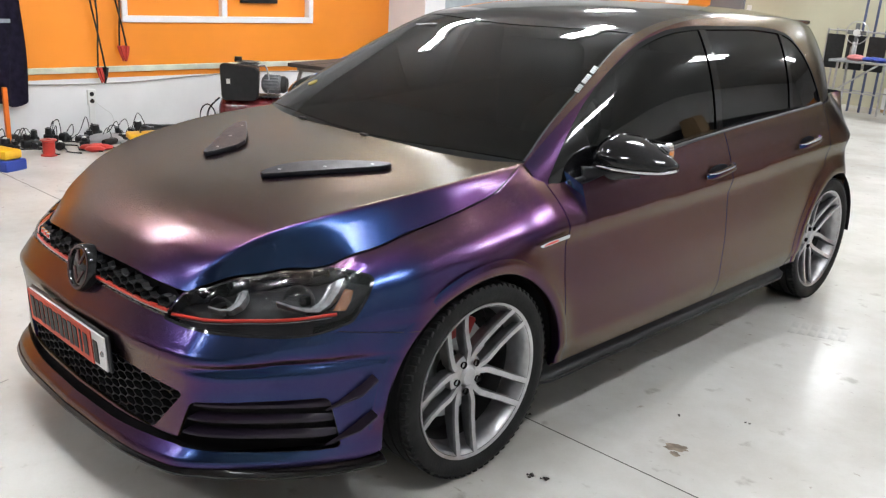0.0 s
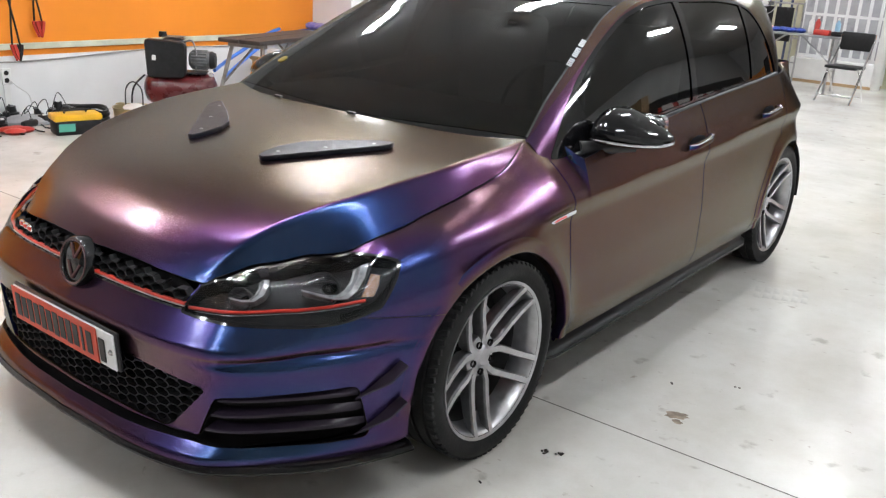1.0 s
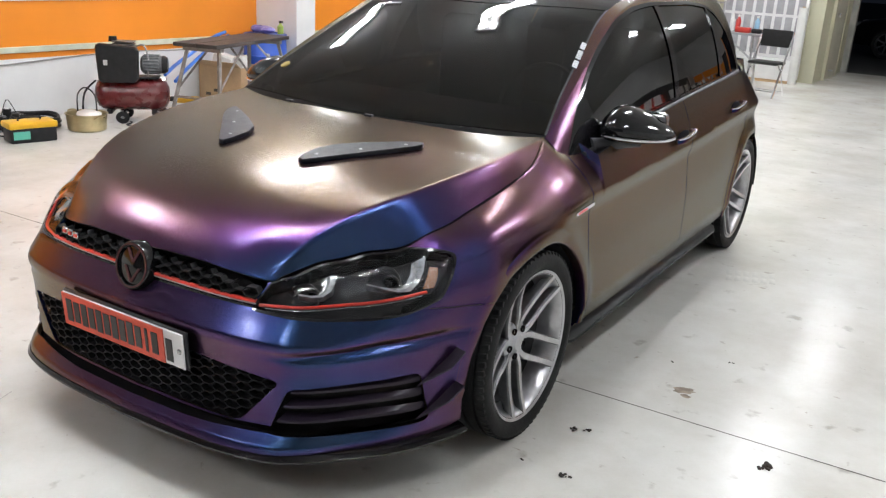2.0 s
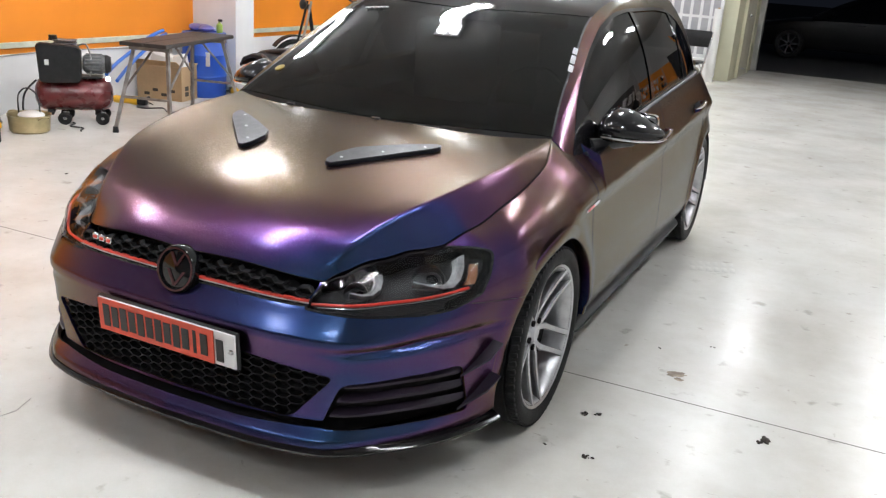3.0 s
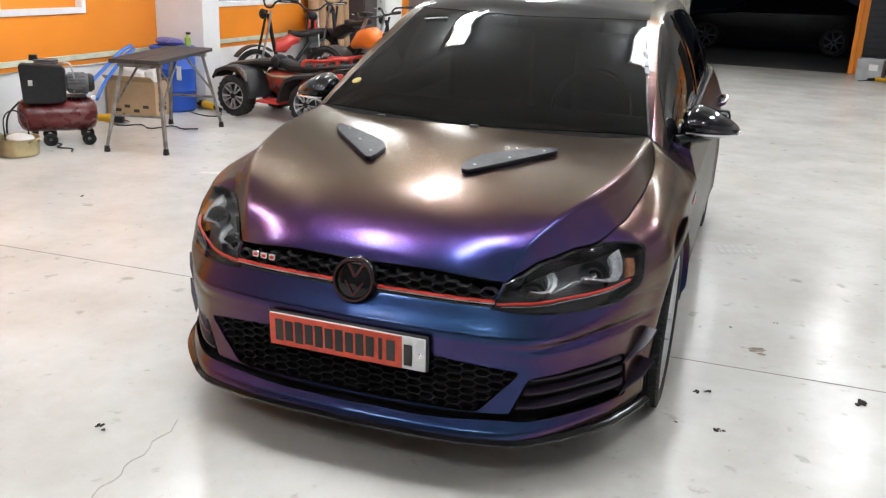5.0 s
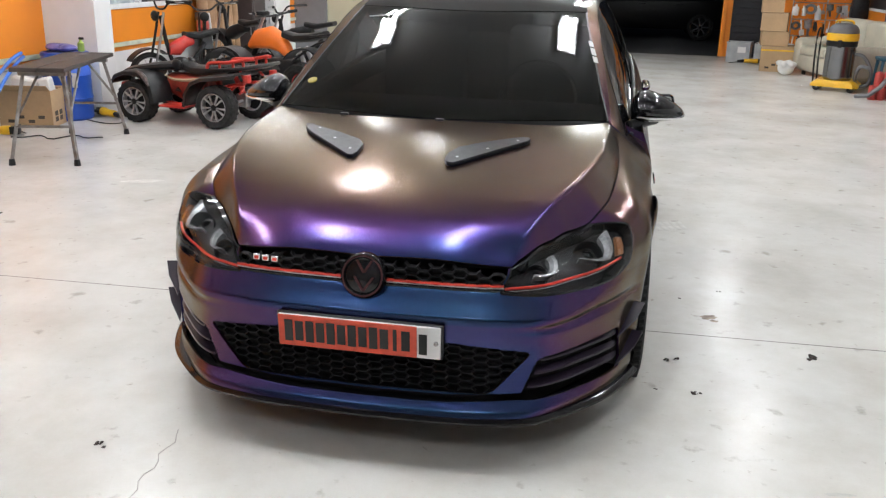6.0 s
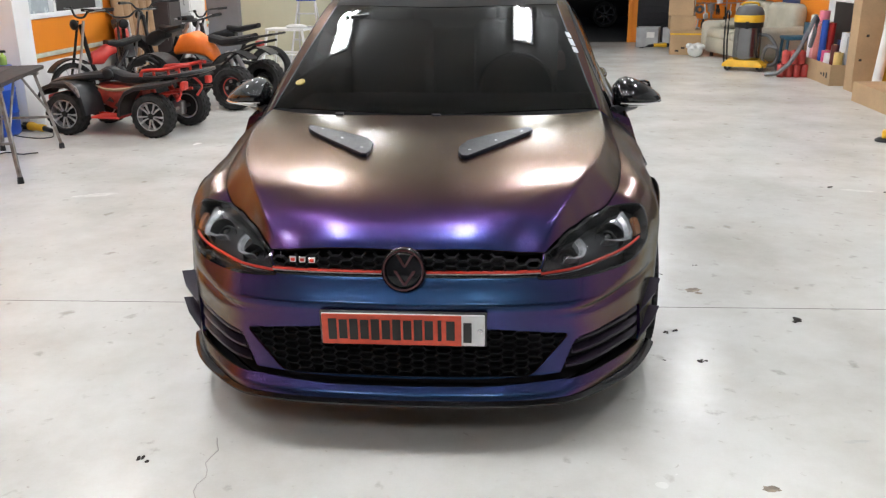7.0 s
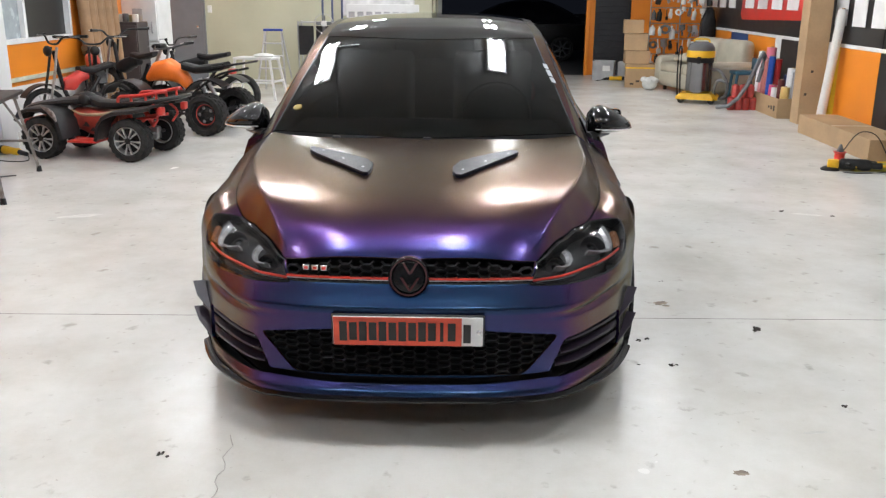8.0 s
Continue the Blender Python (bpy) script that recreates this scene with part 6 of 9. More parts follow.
for k in range(7):
    y = 1.5 + 0.16 * k
    cable("power_cable", wavy((-4.85, y), (-4.40 + 0.1 * rnd.random(), y + 0.22), 9, 0.07, 40 + k), 0.006, BLACK_PLASTIC, "black power cable lying along the wall")
reel = thing("wire_reel", "red plastic wire reel on the floor", "wire reel", "wire reels", (-4.42, 1.66, 0))
part("reel_body", Shape().lathe([(0.0, 0.0), (0.062, 0.0), (0.062, 0.008), (0.045, 0.014), (0.047, 0.11), (0.062, 0.118), (0.062, 0.126), (0.018, 0.126), (0.018, 0.10), (0.0, 0.10)], None, 28), RED_PLASTIC, reel)
sh = Shape()
for k in range(6):
    sh.ball((rnd.uniform(-0.10, 0.10), rnd.uniform(-0.06, 0.06), 0.022), 0.055, (1.5, 1.0, 0.45), None, 10)
single("red_strap_heap", sh, RED_PLASTIC, "crumpled red strap on the floor", "strap", "", (-4.45, 2.02, 0), 60)
single("grey_tarp", Shape().ball((0, 0, 0.02), 0.16, (1.4, 0.8, 0.35), None, 14), mat("grey_tarp", (0.30, 0.31, 0.32), 0.6), "folded grey sheet by the wall", "sheet", "", (-4.72, 2.28, 0), 70)
single("yellow_pack", Shape().box((0, 0, 0.03), (0.10, 0.07, 0.06), 0.015, seg=2), YELLOW_PLASTIC, "small yellow pack by the wall", "pack", "", (-4.62, 2.55, 0), 30)
bb = thing("parts_box", "blue plastic box with a yellow lid", "parts box", "", (-4.12, 1.22, 0), 20)
part("box_body", Shape().box((0, 0, 0.04), (0.26, 0.18, 0.08), 0.008), BLUE_PLASTIC, bb)
part("lid", Shape().box((0, 0, 0.115), (0.22, 0.15, 0.07), 0.02, seg=2), YELLOW_PLASTIC, bb)
single("orange_post", Shape().box((0, 0, 0.24), (0.035, 0.035, 0.48), 0.004), ORANGE_PLASTIC, "short orange wooden post against the wall", "post", "", (-4.86, 1.52, 0))

# outlet, conduit and cable on the white wall foot
ol = thing("wall_outlet", "white double wall outlet with grey sockets", "outlet", "", (LX + 0.003, 2.27, 0))
part("outlet_plate", Shape().box((0.010, 0, 0.345), (0.02, 0.075, 0.13), 0.004), WHITE_PLASTIC, ol)
for z in (0.315, 0.375):
    part("socket", Shape().lathe([(0.0, 0.004), (0.016, 0.004), (0.020, 0.0)], pose(0.021, 0, z, 0, 90, 0), 18), BLACK_PLASTIC, ol)
part("conduit", Shape().box((0.008, 0, 0.14), (0.014, 0.055, 0.28), 0.003), WHITE_PLASTIC, ol)
cable("socket_lead", [(LX + 0.04, 2.29, 0.315), (LX + 0.06, 2.34, 0.26), (LX + 0.05, 2.42, 0.20), (LX + 0.05, 2.44, 0.12), (LX + 0.06, 2.41, 0.05)], 0.004, WHITE_PLASTIC, "thin white lead from the wall outlet")
cable("wall_cable", [(LX + 0.012, 0.6 + 0.22 * i, 0.455 + 0.018 * math.sin(i * 0.55) + 0.0025 * i) for i in range(23)], 0.0065, mat("grey_cable", (0.32, 0.31, 0.29), 0.5), "grey cable clipped along the wall")

# jumper leads hanging on the wall
def jumper(y, ztop, zend, seed, colours):
    j = thing("jumper_lead", "black jumper lead with red clamps hanging on the wall", "jumper lead", "jumper leads", (LX + 0.03, y, 0))
    rnd = random.Random(seed)
    for k, c in enumerate(colours):
        o = -0.025 + 0.06 * k
        pts = [(0.012 + 0.012 * k, o * math.cos(i * 0.75) - 0.012 * (8 - i) + 0.006 * math.sin(i * 1.3 + k), ztop - (ztop - zend - 0.10) * i / 8) for i in range(9)]
        part("lead", Shape().tube(pts, 0.008, 8), BLACK_PLASTIC, j)
        for s in (-1, 1):
            sh = Shape().prism([(-0.014, 0.0), (0.014, 0.0), (0.017, -0.07), (0.008, -0.135), (-0.004, -0.135), (-0.012, -0.07)], 0.016, Matrix.Translation((0.01 + 0.012 * s, o + 0.006 * s, zend + 0.10)) @ pose(0, 0, 0, 90, 0, 90 + 8 * s) @ pose(0, 0, 0, 0, 0, 14 - 26 * k), 0.003)
            part("clamp", sh, c, j)
    return j


jumper(2.36, 1.9, 0.50, 1, (RED_PLASTIC, BLACK_PLASTIC))
jumper(2.56, 1.9, 0.68, 2, (RED_PLASTIC, RED_PLASTIC))

# jacket on the wall
sh = Shape()
cols, rows_ = 26, 20
grid_ = []
for i in range(rows_ + 1):
    v = i / rows_
    z = 1.95 - 1.62 * v
    half = 0.12 + 0.23 * min(1, v * 2.0) + 0.03 * v
    grid_.append([sh.bm.verts.new((0.035 + 0.075 * math.sin(math.pi * (j / cols)) ** 0.6 + 0.018 * math.sin(j * 1.25 + v * 3), -half + 2 * half * j / cols + 0.012 * math.sin(v * 9 + j), z + 0.02 * math.sin(j * 0.8) * v)) for j in range(cols + 1)])
for i in range(rows_):
    for j in range(cols):
        sh.bm.faces.new((grid_[i][j], grid_[i][j + 1], grid_[i + 1][j + 1], grid_[i + 1][j]))
bmesh.ops.solidify(sh.bm, geom=list(sh.bm.faces), thickness=0.012)
jk = single("jacket", sh, NAVY_CLOTH, "dark navy work jacket hanging on the wall", "jacket", "", (LX + 0.02, 1.36, 0), angle=80)
part("sleeve_stripe", Shape().box((0.118, 0.20, 0.99), (0.004, 0.10, 0.03), 0), mat("reflective_grey", (0.30, 0.32, 0.36), 0.4), jk)
single("wall_clock_box", Shape().box((0, 0, 0), (0.03, 0.42, 0.12), 0.004), BLACK_PLASTIC, "black display box standing in the window", "display box", "", (LX - 0.028, 4.0, 1.22))
# ---- quad bikes and cycles ----
def quad_wheel(parent, at, r, width, style, side):
    """A wheel about x-forward quads: the axle runs along y; side +1 looks to +y."""
    w = new("wheel")
    w.parent = parent
    w.matrix_basis = pose(*at, -90 * side, 0, 0)
    h = width / 2
    sh = Shape()
    sh.lathe([(r * 0.60, -h * 0.8), (r * 0.72, -h), (r * 0.90, -h * 0.95), (r * 0.975, -h * 0.7), (r * 0.985, 0), (r * 0.975, h * 0.7), (r * 0.90, h * 0.95), (r * 0.72, h), (r * 0.60, h * 0.8)], None, 40)
    for k in range(22):
        a = 2 * math.pi * k / 22
        for z in (-h * 0.55, 0.0, h * 0.55):
            sh.box((r * 0.975, 0, z), (r * 0.05, r * 0.14, h * 0.42), 0, Matrix.Rotation(a + (0.14 if z == 0 else 0), 4, "Z"))
    part("tyre", sh, DUSTY_RUBBER, w)
    if style == "alloy":
        part("rim", Shape().lathe([(r * 0.54, -h * 0.8), (r * 0.57, h * 0.6), (r * 0.63, h * 0.92), (r * 0.655, h * 0.9), (r * 0.62, h * 0.5), (r * 0.60, -h * 0.8)], None, 40, True), ALLOY, w)
        part("rim_back", Shape().lathe([(0.0, h * 0.25), (r * 0.58, h * 0.25), (r * 0.58, h * 0.15), (0.0, h * 0.15)], None, 30), BLACK_PLASTIC, w)
        for k in range(5):
            a = 2 * math.pi * k / 5 + 0.3
            for o in (-1, 1):
                poly = [(r * 0.14, o * r * 0.012), (r * 0.36, o * r * 0.050), (r * 0.595, o * r * 0.105), (r * 0.575, o * r * 0.195), (r * 0.34, o * r * 0.105), (r * 0.14, o * r * 0.06)]
                part("spoke", Shape().prism(poly[::o], h * 0.22, Matrix.Rotation(a, 4, "Z") @ Matrix.Translation((0, 0, h * 0.62))), ALLOY, w)
        part("hub", Shape().lathe([(0.0, h * 0.85), (r * 0.14, h * 0.82), (r * 0.17, h * 0.5), (0.0, h * 0.4)], None, 20), BLACK_PLASTIC, w)
    else:
        part("rim", Shape().lathe([(0.0, h * 0.10), (r * 0.16, h * 0.12), (r * 0.20, h * 0.35), (r * 0.40, h * 0.05), (r * 0.50, h * 0.3), (r * 0.60, h * 0.85), (r * 0.62, h * 0.8)], None, 36), BLACK_PLASTIC, w)
        part("rim_ring", Shape().lathe([(r * 0.46, h * 0.30), (r * 0.50, h * 0.36), (r * 0.50, h * 0.30)], None, 36), RED_PLASTIC, w)
        for k in range(5):
            a = 2 * math.pi * k / 5
            part("rim_hole", Shape().lathe([(0.0, 0.003), (r * 0.07, 0.003), (r * 0.085, 0.0)], pose(r * 0.33 * math.cos(a), r * 0.33 * math.sin(a), h * 0.24), 12), STEEL, w)
    return w


def arch(sh, c, r0, r1, y0, y1, a0, a1, n=12):
    """A curved fender plate round an axle along y."""
    rows = []
    for i in range(n + 1):
        a = radians(a0 + (a1 - a0) * i / n)
        rows.append([sh.bm.verts.new((c[0] + r * math.cos(a), y, c[1] + r * math.sin(a))) for r, y in ((r0, y0), (r1, y0), (r1, y1), (r0, y1))])
    for i in range(n):
        for k in range(4):
            sh.bm.faces.new((rows[i][k], rows[i][(k + 1) % 4], rows[i + 1][(k + 1) % 4], rows[i + 1][k]))
    sh.bm.faces.new(rows[0])
    sh.bm.faces.new(rows[-1][::-1])
    return sh


def loft(sh, rings):
    vs = [[sh.bm.verts.new(p) for p in r] for r in rings]
    n = len(rings[0])
    for i in range(len(vs) - 1):
        for k in range(n):
            sh.bm.faces.new((vs[i][k], vs[i][(k + 1) % n], vs[i + 1][(k + 1) % n], vs[i + 1][k]))
    sh.bm.faces.new(vs[0])
    sh.bm.faces.new(vs[-1][::-1])
    return sh


def oval(x, w, z, h, n=14, p=0.7):
    def pw(v):
        return math.copysign(abs(v) ** p, v)
    return [(x, w * pw(math.cos(2 * math.pi * k / n)), z + h * pw(math.sin(2 * math.pi * k / n))) for k in range(n)]


def fender_plate(path, side, y0, y1, t=0.022):
    """A bent plastic fender along points (x, z), with its outer edge turned down."""
    sh = Shape()
    pts = [Vector(p) for p in path]
    rows = []
    for i, p in enumerate(pts):
        d = (pts[min(i + 1, len(pts) - 1)] - pts[max(i - 1, 0)]).normalized()
        n = Vector((-d.y, d.x))
        if n.y < 0 or (abs(n.y) < 0.3 and n.x * p.x > 0):
            n = -n
        n = -n if abs(n.y) < 0.3 and n.x * (abs(p.x) - 0.45) * p.x < 0 else n
        rows.append([sh.bm.verts.new((p.x - n.x * k, side * y, p.y - n.y * k)) for y, k in ((y0, 0.0), (y1 - 0.03, 0.0), (y1 - 0.008, 0.010), (y1, 0.040), (y1 - 0.012, 0.042), (y1 - 0.035, t), (y0, t))])
    for u, v in zip(rows, rows[1:]):
        for k in range(7):
            sh.bm.faces.new((u[k], v[k], v[(k + 1) % 7], u[(k + 1) % 7]))
    sh.bm.faces.new(rows[0])
    sh.bm.faces.new(rows[-1][::-1])
    bmesh.ops.recalc_face_normals(sh.bm, faces=sh.bm.faces)
    return sh


def build_quad_red():
    q = thing("quad_bike", "red and black child's quad bike with alloy wheels", "quad bike", "quad bikes", (-3.41, 5.72, 0), 172)
    r, wb, tr = 0.205, 0.45, 0.335
    for x in (-wb, wb):
        for s in (-1, 1):
            quad_wheel(q, (x, s * tr, r), r, 0.155, "alloy", s)
    part("axle", Shape().rod((-wb, -tr, r), (-wb, tr, r), 0.018, seg=10), STEEL, q)
    part("axle", Shape().rod((wb, -tr, r), (wb, tr, r), 0.014, seg=10), STEEL, q)
    part("gearbox", Shape().box((-wb + 0.02, 0.16, r), (0.13, 0.10, 0.13), 0.02, seg=2), STEEL, q)
    part("gearbox", Shape().box((-wb + 0.02, -0.16, r), (0.13, 0.10, 0.13), 0.02, seg=2), STEEL, q)
    sh = Shape()
    for s in (-1, 1):
        sh.tube([(-0.62, s * 0.12, 0.40), (-0.40, s * 0.12, 0.36), (-0.15, s * 0.15, 0.19), (0.20, s * 0.15, 0.18), (0.42, s * 0.11, 0.28), (0.60, s * 0.10, 0.30)], 0.016, 8)
    part("frame", sh, RED_PLASTIC, q, "red tubular frame")
    sh = Shape()
    loft(sh, [oval(-0.22, 0.13, 0.33, 0.10), oval(-0.05, 0.16, 0.31, 0.13), oval(0.12, 0.15, 0.33, 0.13), oval(0.26, 0.11, 0.36, 0.10)])
    part("side_body", sh, mat("dusty_red", (0.30, 0.035, 0.022), 0.5, vary=0.25, scale=9), q, "dusty red side body")
    DARK_SLOT = mat("dark_slot", (0.02, 0.012, 0.012), 0.6)
    for s in (-1, 1):
        for path in ([(0.71, 0.38), (0.66, 0.455), (0.54, 0.500), (0.40, 0.497), (0.29, 0.455), (0.225, 0.36), (0.195, 0.20)],
                     [(-0.10, 0.20), (-0.135, 0.34), (-0.20, 0.430), (-0.32, 0.482), (-0.50, 0.500), (-0.70, 0.535)]):
            part("fender", fender_plate(path, s, 0.12, 0.425), BLACK_PLASTIC, q, "black plastic fender", angle=50)
        part("foot_board", Shape().box((0.045, s * 0.27, 0.175), (0.30, 0.20, 0.022), 0.008, seg=2), RED_PLASTIC, q)
        part("graphic", Shape().tube([(0.22, s * 0.19, 0.455), (0.10, s * 0.20, 0.415), (-0.12, s * 0.20, 0.425), (-0.22, s * 0.20, 0.455)], [0.006, 0.014, 0.016, 0.008], 8), mat("sand_plastic", (0.34, 0.27, 0.17), 0.5), q, "sand-coloured side stripe")
        part("fender_graphic", Shape().tube([(0.40, s * 0.405, 0.503), (0.335, s * 0.415, 0.480), (0.285, s * 0.42, 0.435), (0.25, s * 0.424, 0.37)], [0.006, 0.022, 0.024, 0.008], 8), mat("brown_silver", (0.20, 0.16, 0.15), 0.4, 0.4, vary=0.4, scale=40), q, "brown and silver fender graphic")
        for x0, z0 in ((0.10, 0.31), (0.03, 0.26), (-0.03, 0.32)):
            tri = [(x0 - 0.03, z0 - 0.018), (x0 + 0.032, z0 - 0.006), (x0 + 0.004, z0 + 0.026)]
            sh = Shape()
            near = [sh.bm.verts.new((x, s * 0.172, z)) for x, z in tri]
            far = [sh.bm.verts.new((x, s * 0.150, z)) for x, z in tri]
            sh.bm.faces.new(near)
            sh.bm.faces.new(far[::-1])
            for k in range(3):
                sh.bm.faces.new((near[k], far[k], far[(k + 1) % 3], near[(k + 1) % 3]))
            part("vent", sh, DARK_SLOT, q)
        part("side_cover", Shape().ball((0.13, s * 0.115, 0.545), 1, (0.062, 0.030, 0.058)), BLACK_PLASTIC, q)
    sh = Shape()
    loft(sh, [oval(0.12, 0.13, 0.53, 0.045), oval(0.30, 0.19, 0.525, 0.042), oval(0.50, 0.22, 0.50, 0.04), oval(0.67, 0.21, 0.455, 0.055), oval(0.74, 0.18, 0.43, 0.05)])
    part("nose", sh, BLACK_PLASTIC, q, "black front nose")
    part("bumper", Shape().box((0.71, 0, 0.31), (0.08, 0.42, 0.10), 0.025, seg=2), RED_PLASTIC, q)
    sh = Shape()
    loft(sh, [oval(0.10, 0.09, 0.535, 0.05), oval(-0.02, 0.11, 0.50, 0.045), oval(-0.18, 0.13, 0.50, 0.045), oval(-0.34, 0.13, 0.525, 0.045), oval(-0.44, 0.11, 0.54, 0.03)])
    part("seat", sh, SEAT_BLACK, q, "black padded seat")
    part("dash_dome", Shape().ball((0.16, 0, 0.56), 0.075, (1.2, 1.1, 0.75)), BLACK_PLASTIC, q)
    for s in (-1, 1):
        sh = Shape().tube([(-0.28, s * 0.21, 0.545), (-0.30, s * 0.21, 0.590), (-0.36, s * 0.21, 0.603), (-0.52, s * 0.21, 0.612), (-0.70, s * 0.20, 0.645), (-0.76, s * 0.15, 0.650)], 0.017, 8)
        for x, z in ((-0.42, 0.605), (-0.57, 0.617), (-0.68, 0.635)):
            sh.rod((x, s * 0.21, z), (x, s * 0.21, z - 0.06), 0.013, seg=8)
        part("rack_rail", sh, RED_PLASTIC, q, "red rear rack rail")
    sh = Shape()
    sh.tube([(-0.34, -0.25, 0.535), (-0.60, -0.27, 0.555), (-0.80, -0.22, 0.585), (-0.86, -0.10, 0.595), (-0.86, 0.10, 0.595), (-0.80, 0.22, 0.585), (-0.60, 0.27, 0.555), (-0.34, 0.25, 0.535)], 0.018, 8)
    for x, z in ((-0.46, 0.545), (-0.56, 0.552), (-0.66, 0.565), (-0.76, 0.58)):
        sh.rod((x, -0.25, z), (x, 0.25, z), 0.013, seg=8)
    part("rear_rack", sh, BLACK_PLASTIC, q, "black tubular rear rack")
    for s in (-1, 1):
        part("rear_lamp", Shape().box((-0.735, s * 0.24, 0.475), (0.05, 0.08, 0.075), 0.012, seg=2), RED_PLASTIC, q)
        part("shock", Shape().rod((-wb, s * 0.20, r), (-0.34, s * 0.15, 0.46), 0.026, seg=10), RED_PLASTIC, q)
        part("tail_bracket", Shape().tube([(-0.60, s * 0.14, 0.53), (-0.68, s * 0.20, 0.42), (-0.62, s * 0.20, 0.32)], 0.012, 8), RED_PLASTIC, q)
    return q


build_quad_red()


def build_quad_orange():
    q = thing("quad_bike", "orange and black quad bike with knobby tyres", "quad bike", "quad bikes", (-3.17, 7.42, 0), 168)
    r, wb, tr = 0.235, 0.50, 0.36
    for s in (-1, 1):
        quad_wheel(q, (-wb, s * tr, r), r, 0.21, "dish", s)
        quad_wheel(q, (wb, s * tr, r), r, 0.17, "dish", s)
    part("axle", Shape().rod((-wb, -tr, r), (-wb, tr, r), 0.02, seg=10), STEEL, q)
    part("axle", Shape().rod((wb, -tr, r), (wb, tr, r), 0.016, seg=10), STEEL, q)
    part("engine", Shape().box((0.0, 0, 0.34), (0.42, 0.24, 0.24), 0.03, seg=2), BLACK_PLASTIC, q, "black engine block")
    sh = Shape()
    loft(sh, [oval(0.38, 0.12, 0.60, 0.05), oval(0.29, 0.15, 0.67, 0.11), oval(0.13, 0.13, 0.69, 0.13), oval(0.0, 0.10, 0.64, 0.11), oval(-0.10, 0.08, 0.54, 0.09), oval(-0.13, 0.06, 0.50, 0.05)])
    part("tank_cover", sh, ORANGE_PLASTIC, q, "orange tank cover")
    for s in (-1, 1):
        part("fender", arch(Shape(), (wb, r + 0.05), r + 0.06, r + 0.075, s * 0.20, s * 0.44, 30, 150), BLACK_PLASTIC, q, "black front fender")
        part("fender", arch(Shape(), (-wb, r + 0.08), r + 0.06, r + 0.075, s * 0.16, s * 0.36, 35, 130), BLACK_PLASTIC, q, "black rear fender")
        part("foot_bar", Shape().tube([(0.25, s * 0.18, 0.24), (0.12, s * 0.34, 0.22), (-0.12, s * 0.34, 0.22), (-0.25, s * 0.18, 0.24)], 0.014, 8), BLACK_PLASTIC, q)
        part("shock", Shape().rod((-wb + 0.04, s * 0.10, r), (-0.28, s * 0.08, 0.60), 0.026, seg=10), STEEL, q)
        part("a_arm", Shape().rod((0.30, s * 0.10, 0.30), (wb, s * 0.30, r), 0.014, seg=8), BLACK_PLASTIC, q)
        part("rear_frame", Shape().tube([(-0.10, s * 0.09, 0.36), (-0.32, s * 0.11, 0.52), (-0.56, s * 0.13, 0.66), (-0.80, s * 0.13, 0.72)], 0.014, 8), BLACK_PLASTIC, q)
    sh = Shape()
    loft(sh, [oval(-0.06, 0.09, 0.735, 0.045), oval(-0.22, 0.11, 0.70, 0.05), oval(-0.42, 0.12, 0.72, 0.05), oval(-0.60, 0.09, 0.76, 0.04)])
    part("seat", sh, SEAT_BLACK, q, "black padded seat")
    sh = Shape()
    for s in (-1, 1):
        sh.tube([(-0.48, s * 0.16, 0.74), (-0.72, s * 0.17, 0.77), (-0.90, s * 0.15, 0.80)], 0.012, 8)
    for x, z in ((-0.58, 0.755), (-0.70, 0.768), (-0.82, 0.785), (-0.90, 0.80)):
        sh.rod((x, -0.16, z), (x, 0.16, z), 0.010, seg=8)
    part("rear_rack", sh, BLACK_PLASTIC, q, "black tubular rear rack")
    part("tail_lamp", Shape().box((-0.66, 0, 0.69), (0.06, 0.12, 0.06), 0.012, seg=2), RED_PLASTIC, q)
    part("column", Shape().rod((0.34, 0, 0.70), (0.22, 0, 0.94), 0.02, seg=10), STEEL, q)
    part("handlebar", Shape().tube([(0.10, -0.36, 0.97), (0.18, -0.16, 0.93), (0.20, 0.16, 0.93), (0.10, 0.36, 0.97)], 0.012, 8), BLACK_PLASTIC, q)
    for s in (-1, 1):
        part("grip", Shape().rod((0.11, s * 0.34, 0.968), (0.06, s * 0.44, 0.98), 0.019, seg=10), BLACK_PLASTIC, q)
        part("brake_lever", Shape().tube([(0.14, s * 0.28, 0.965), (0.16, s * 0.36, 0.97), (0.13, s * 0.42, 0.975)], 0.006, 6), STEEL, q)
    part("pod", Shape().box((0.24, 0, 0.955), (0.10, 0.16, 0.06), 0.02, seg=2), BLACK_PLASTIC, q)
    return q


build_quad_orange()


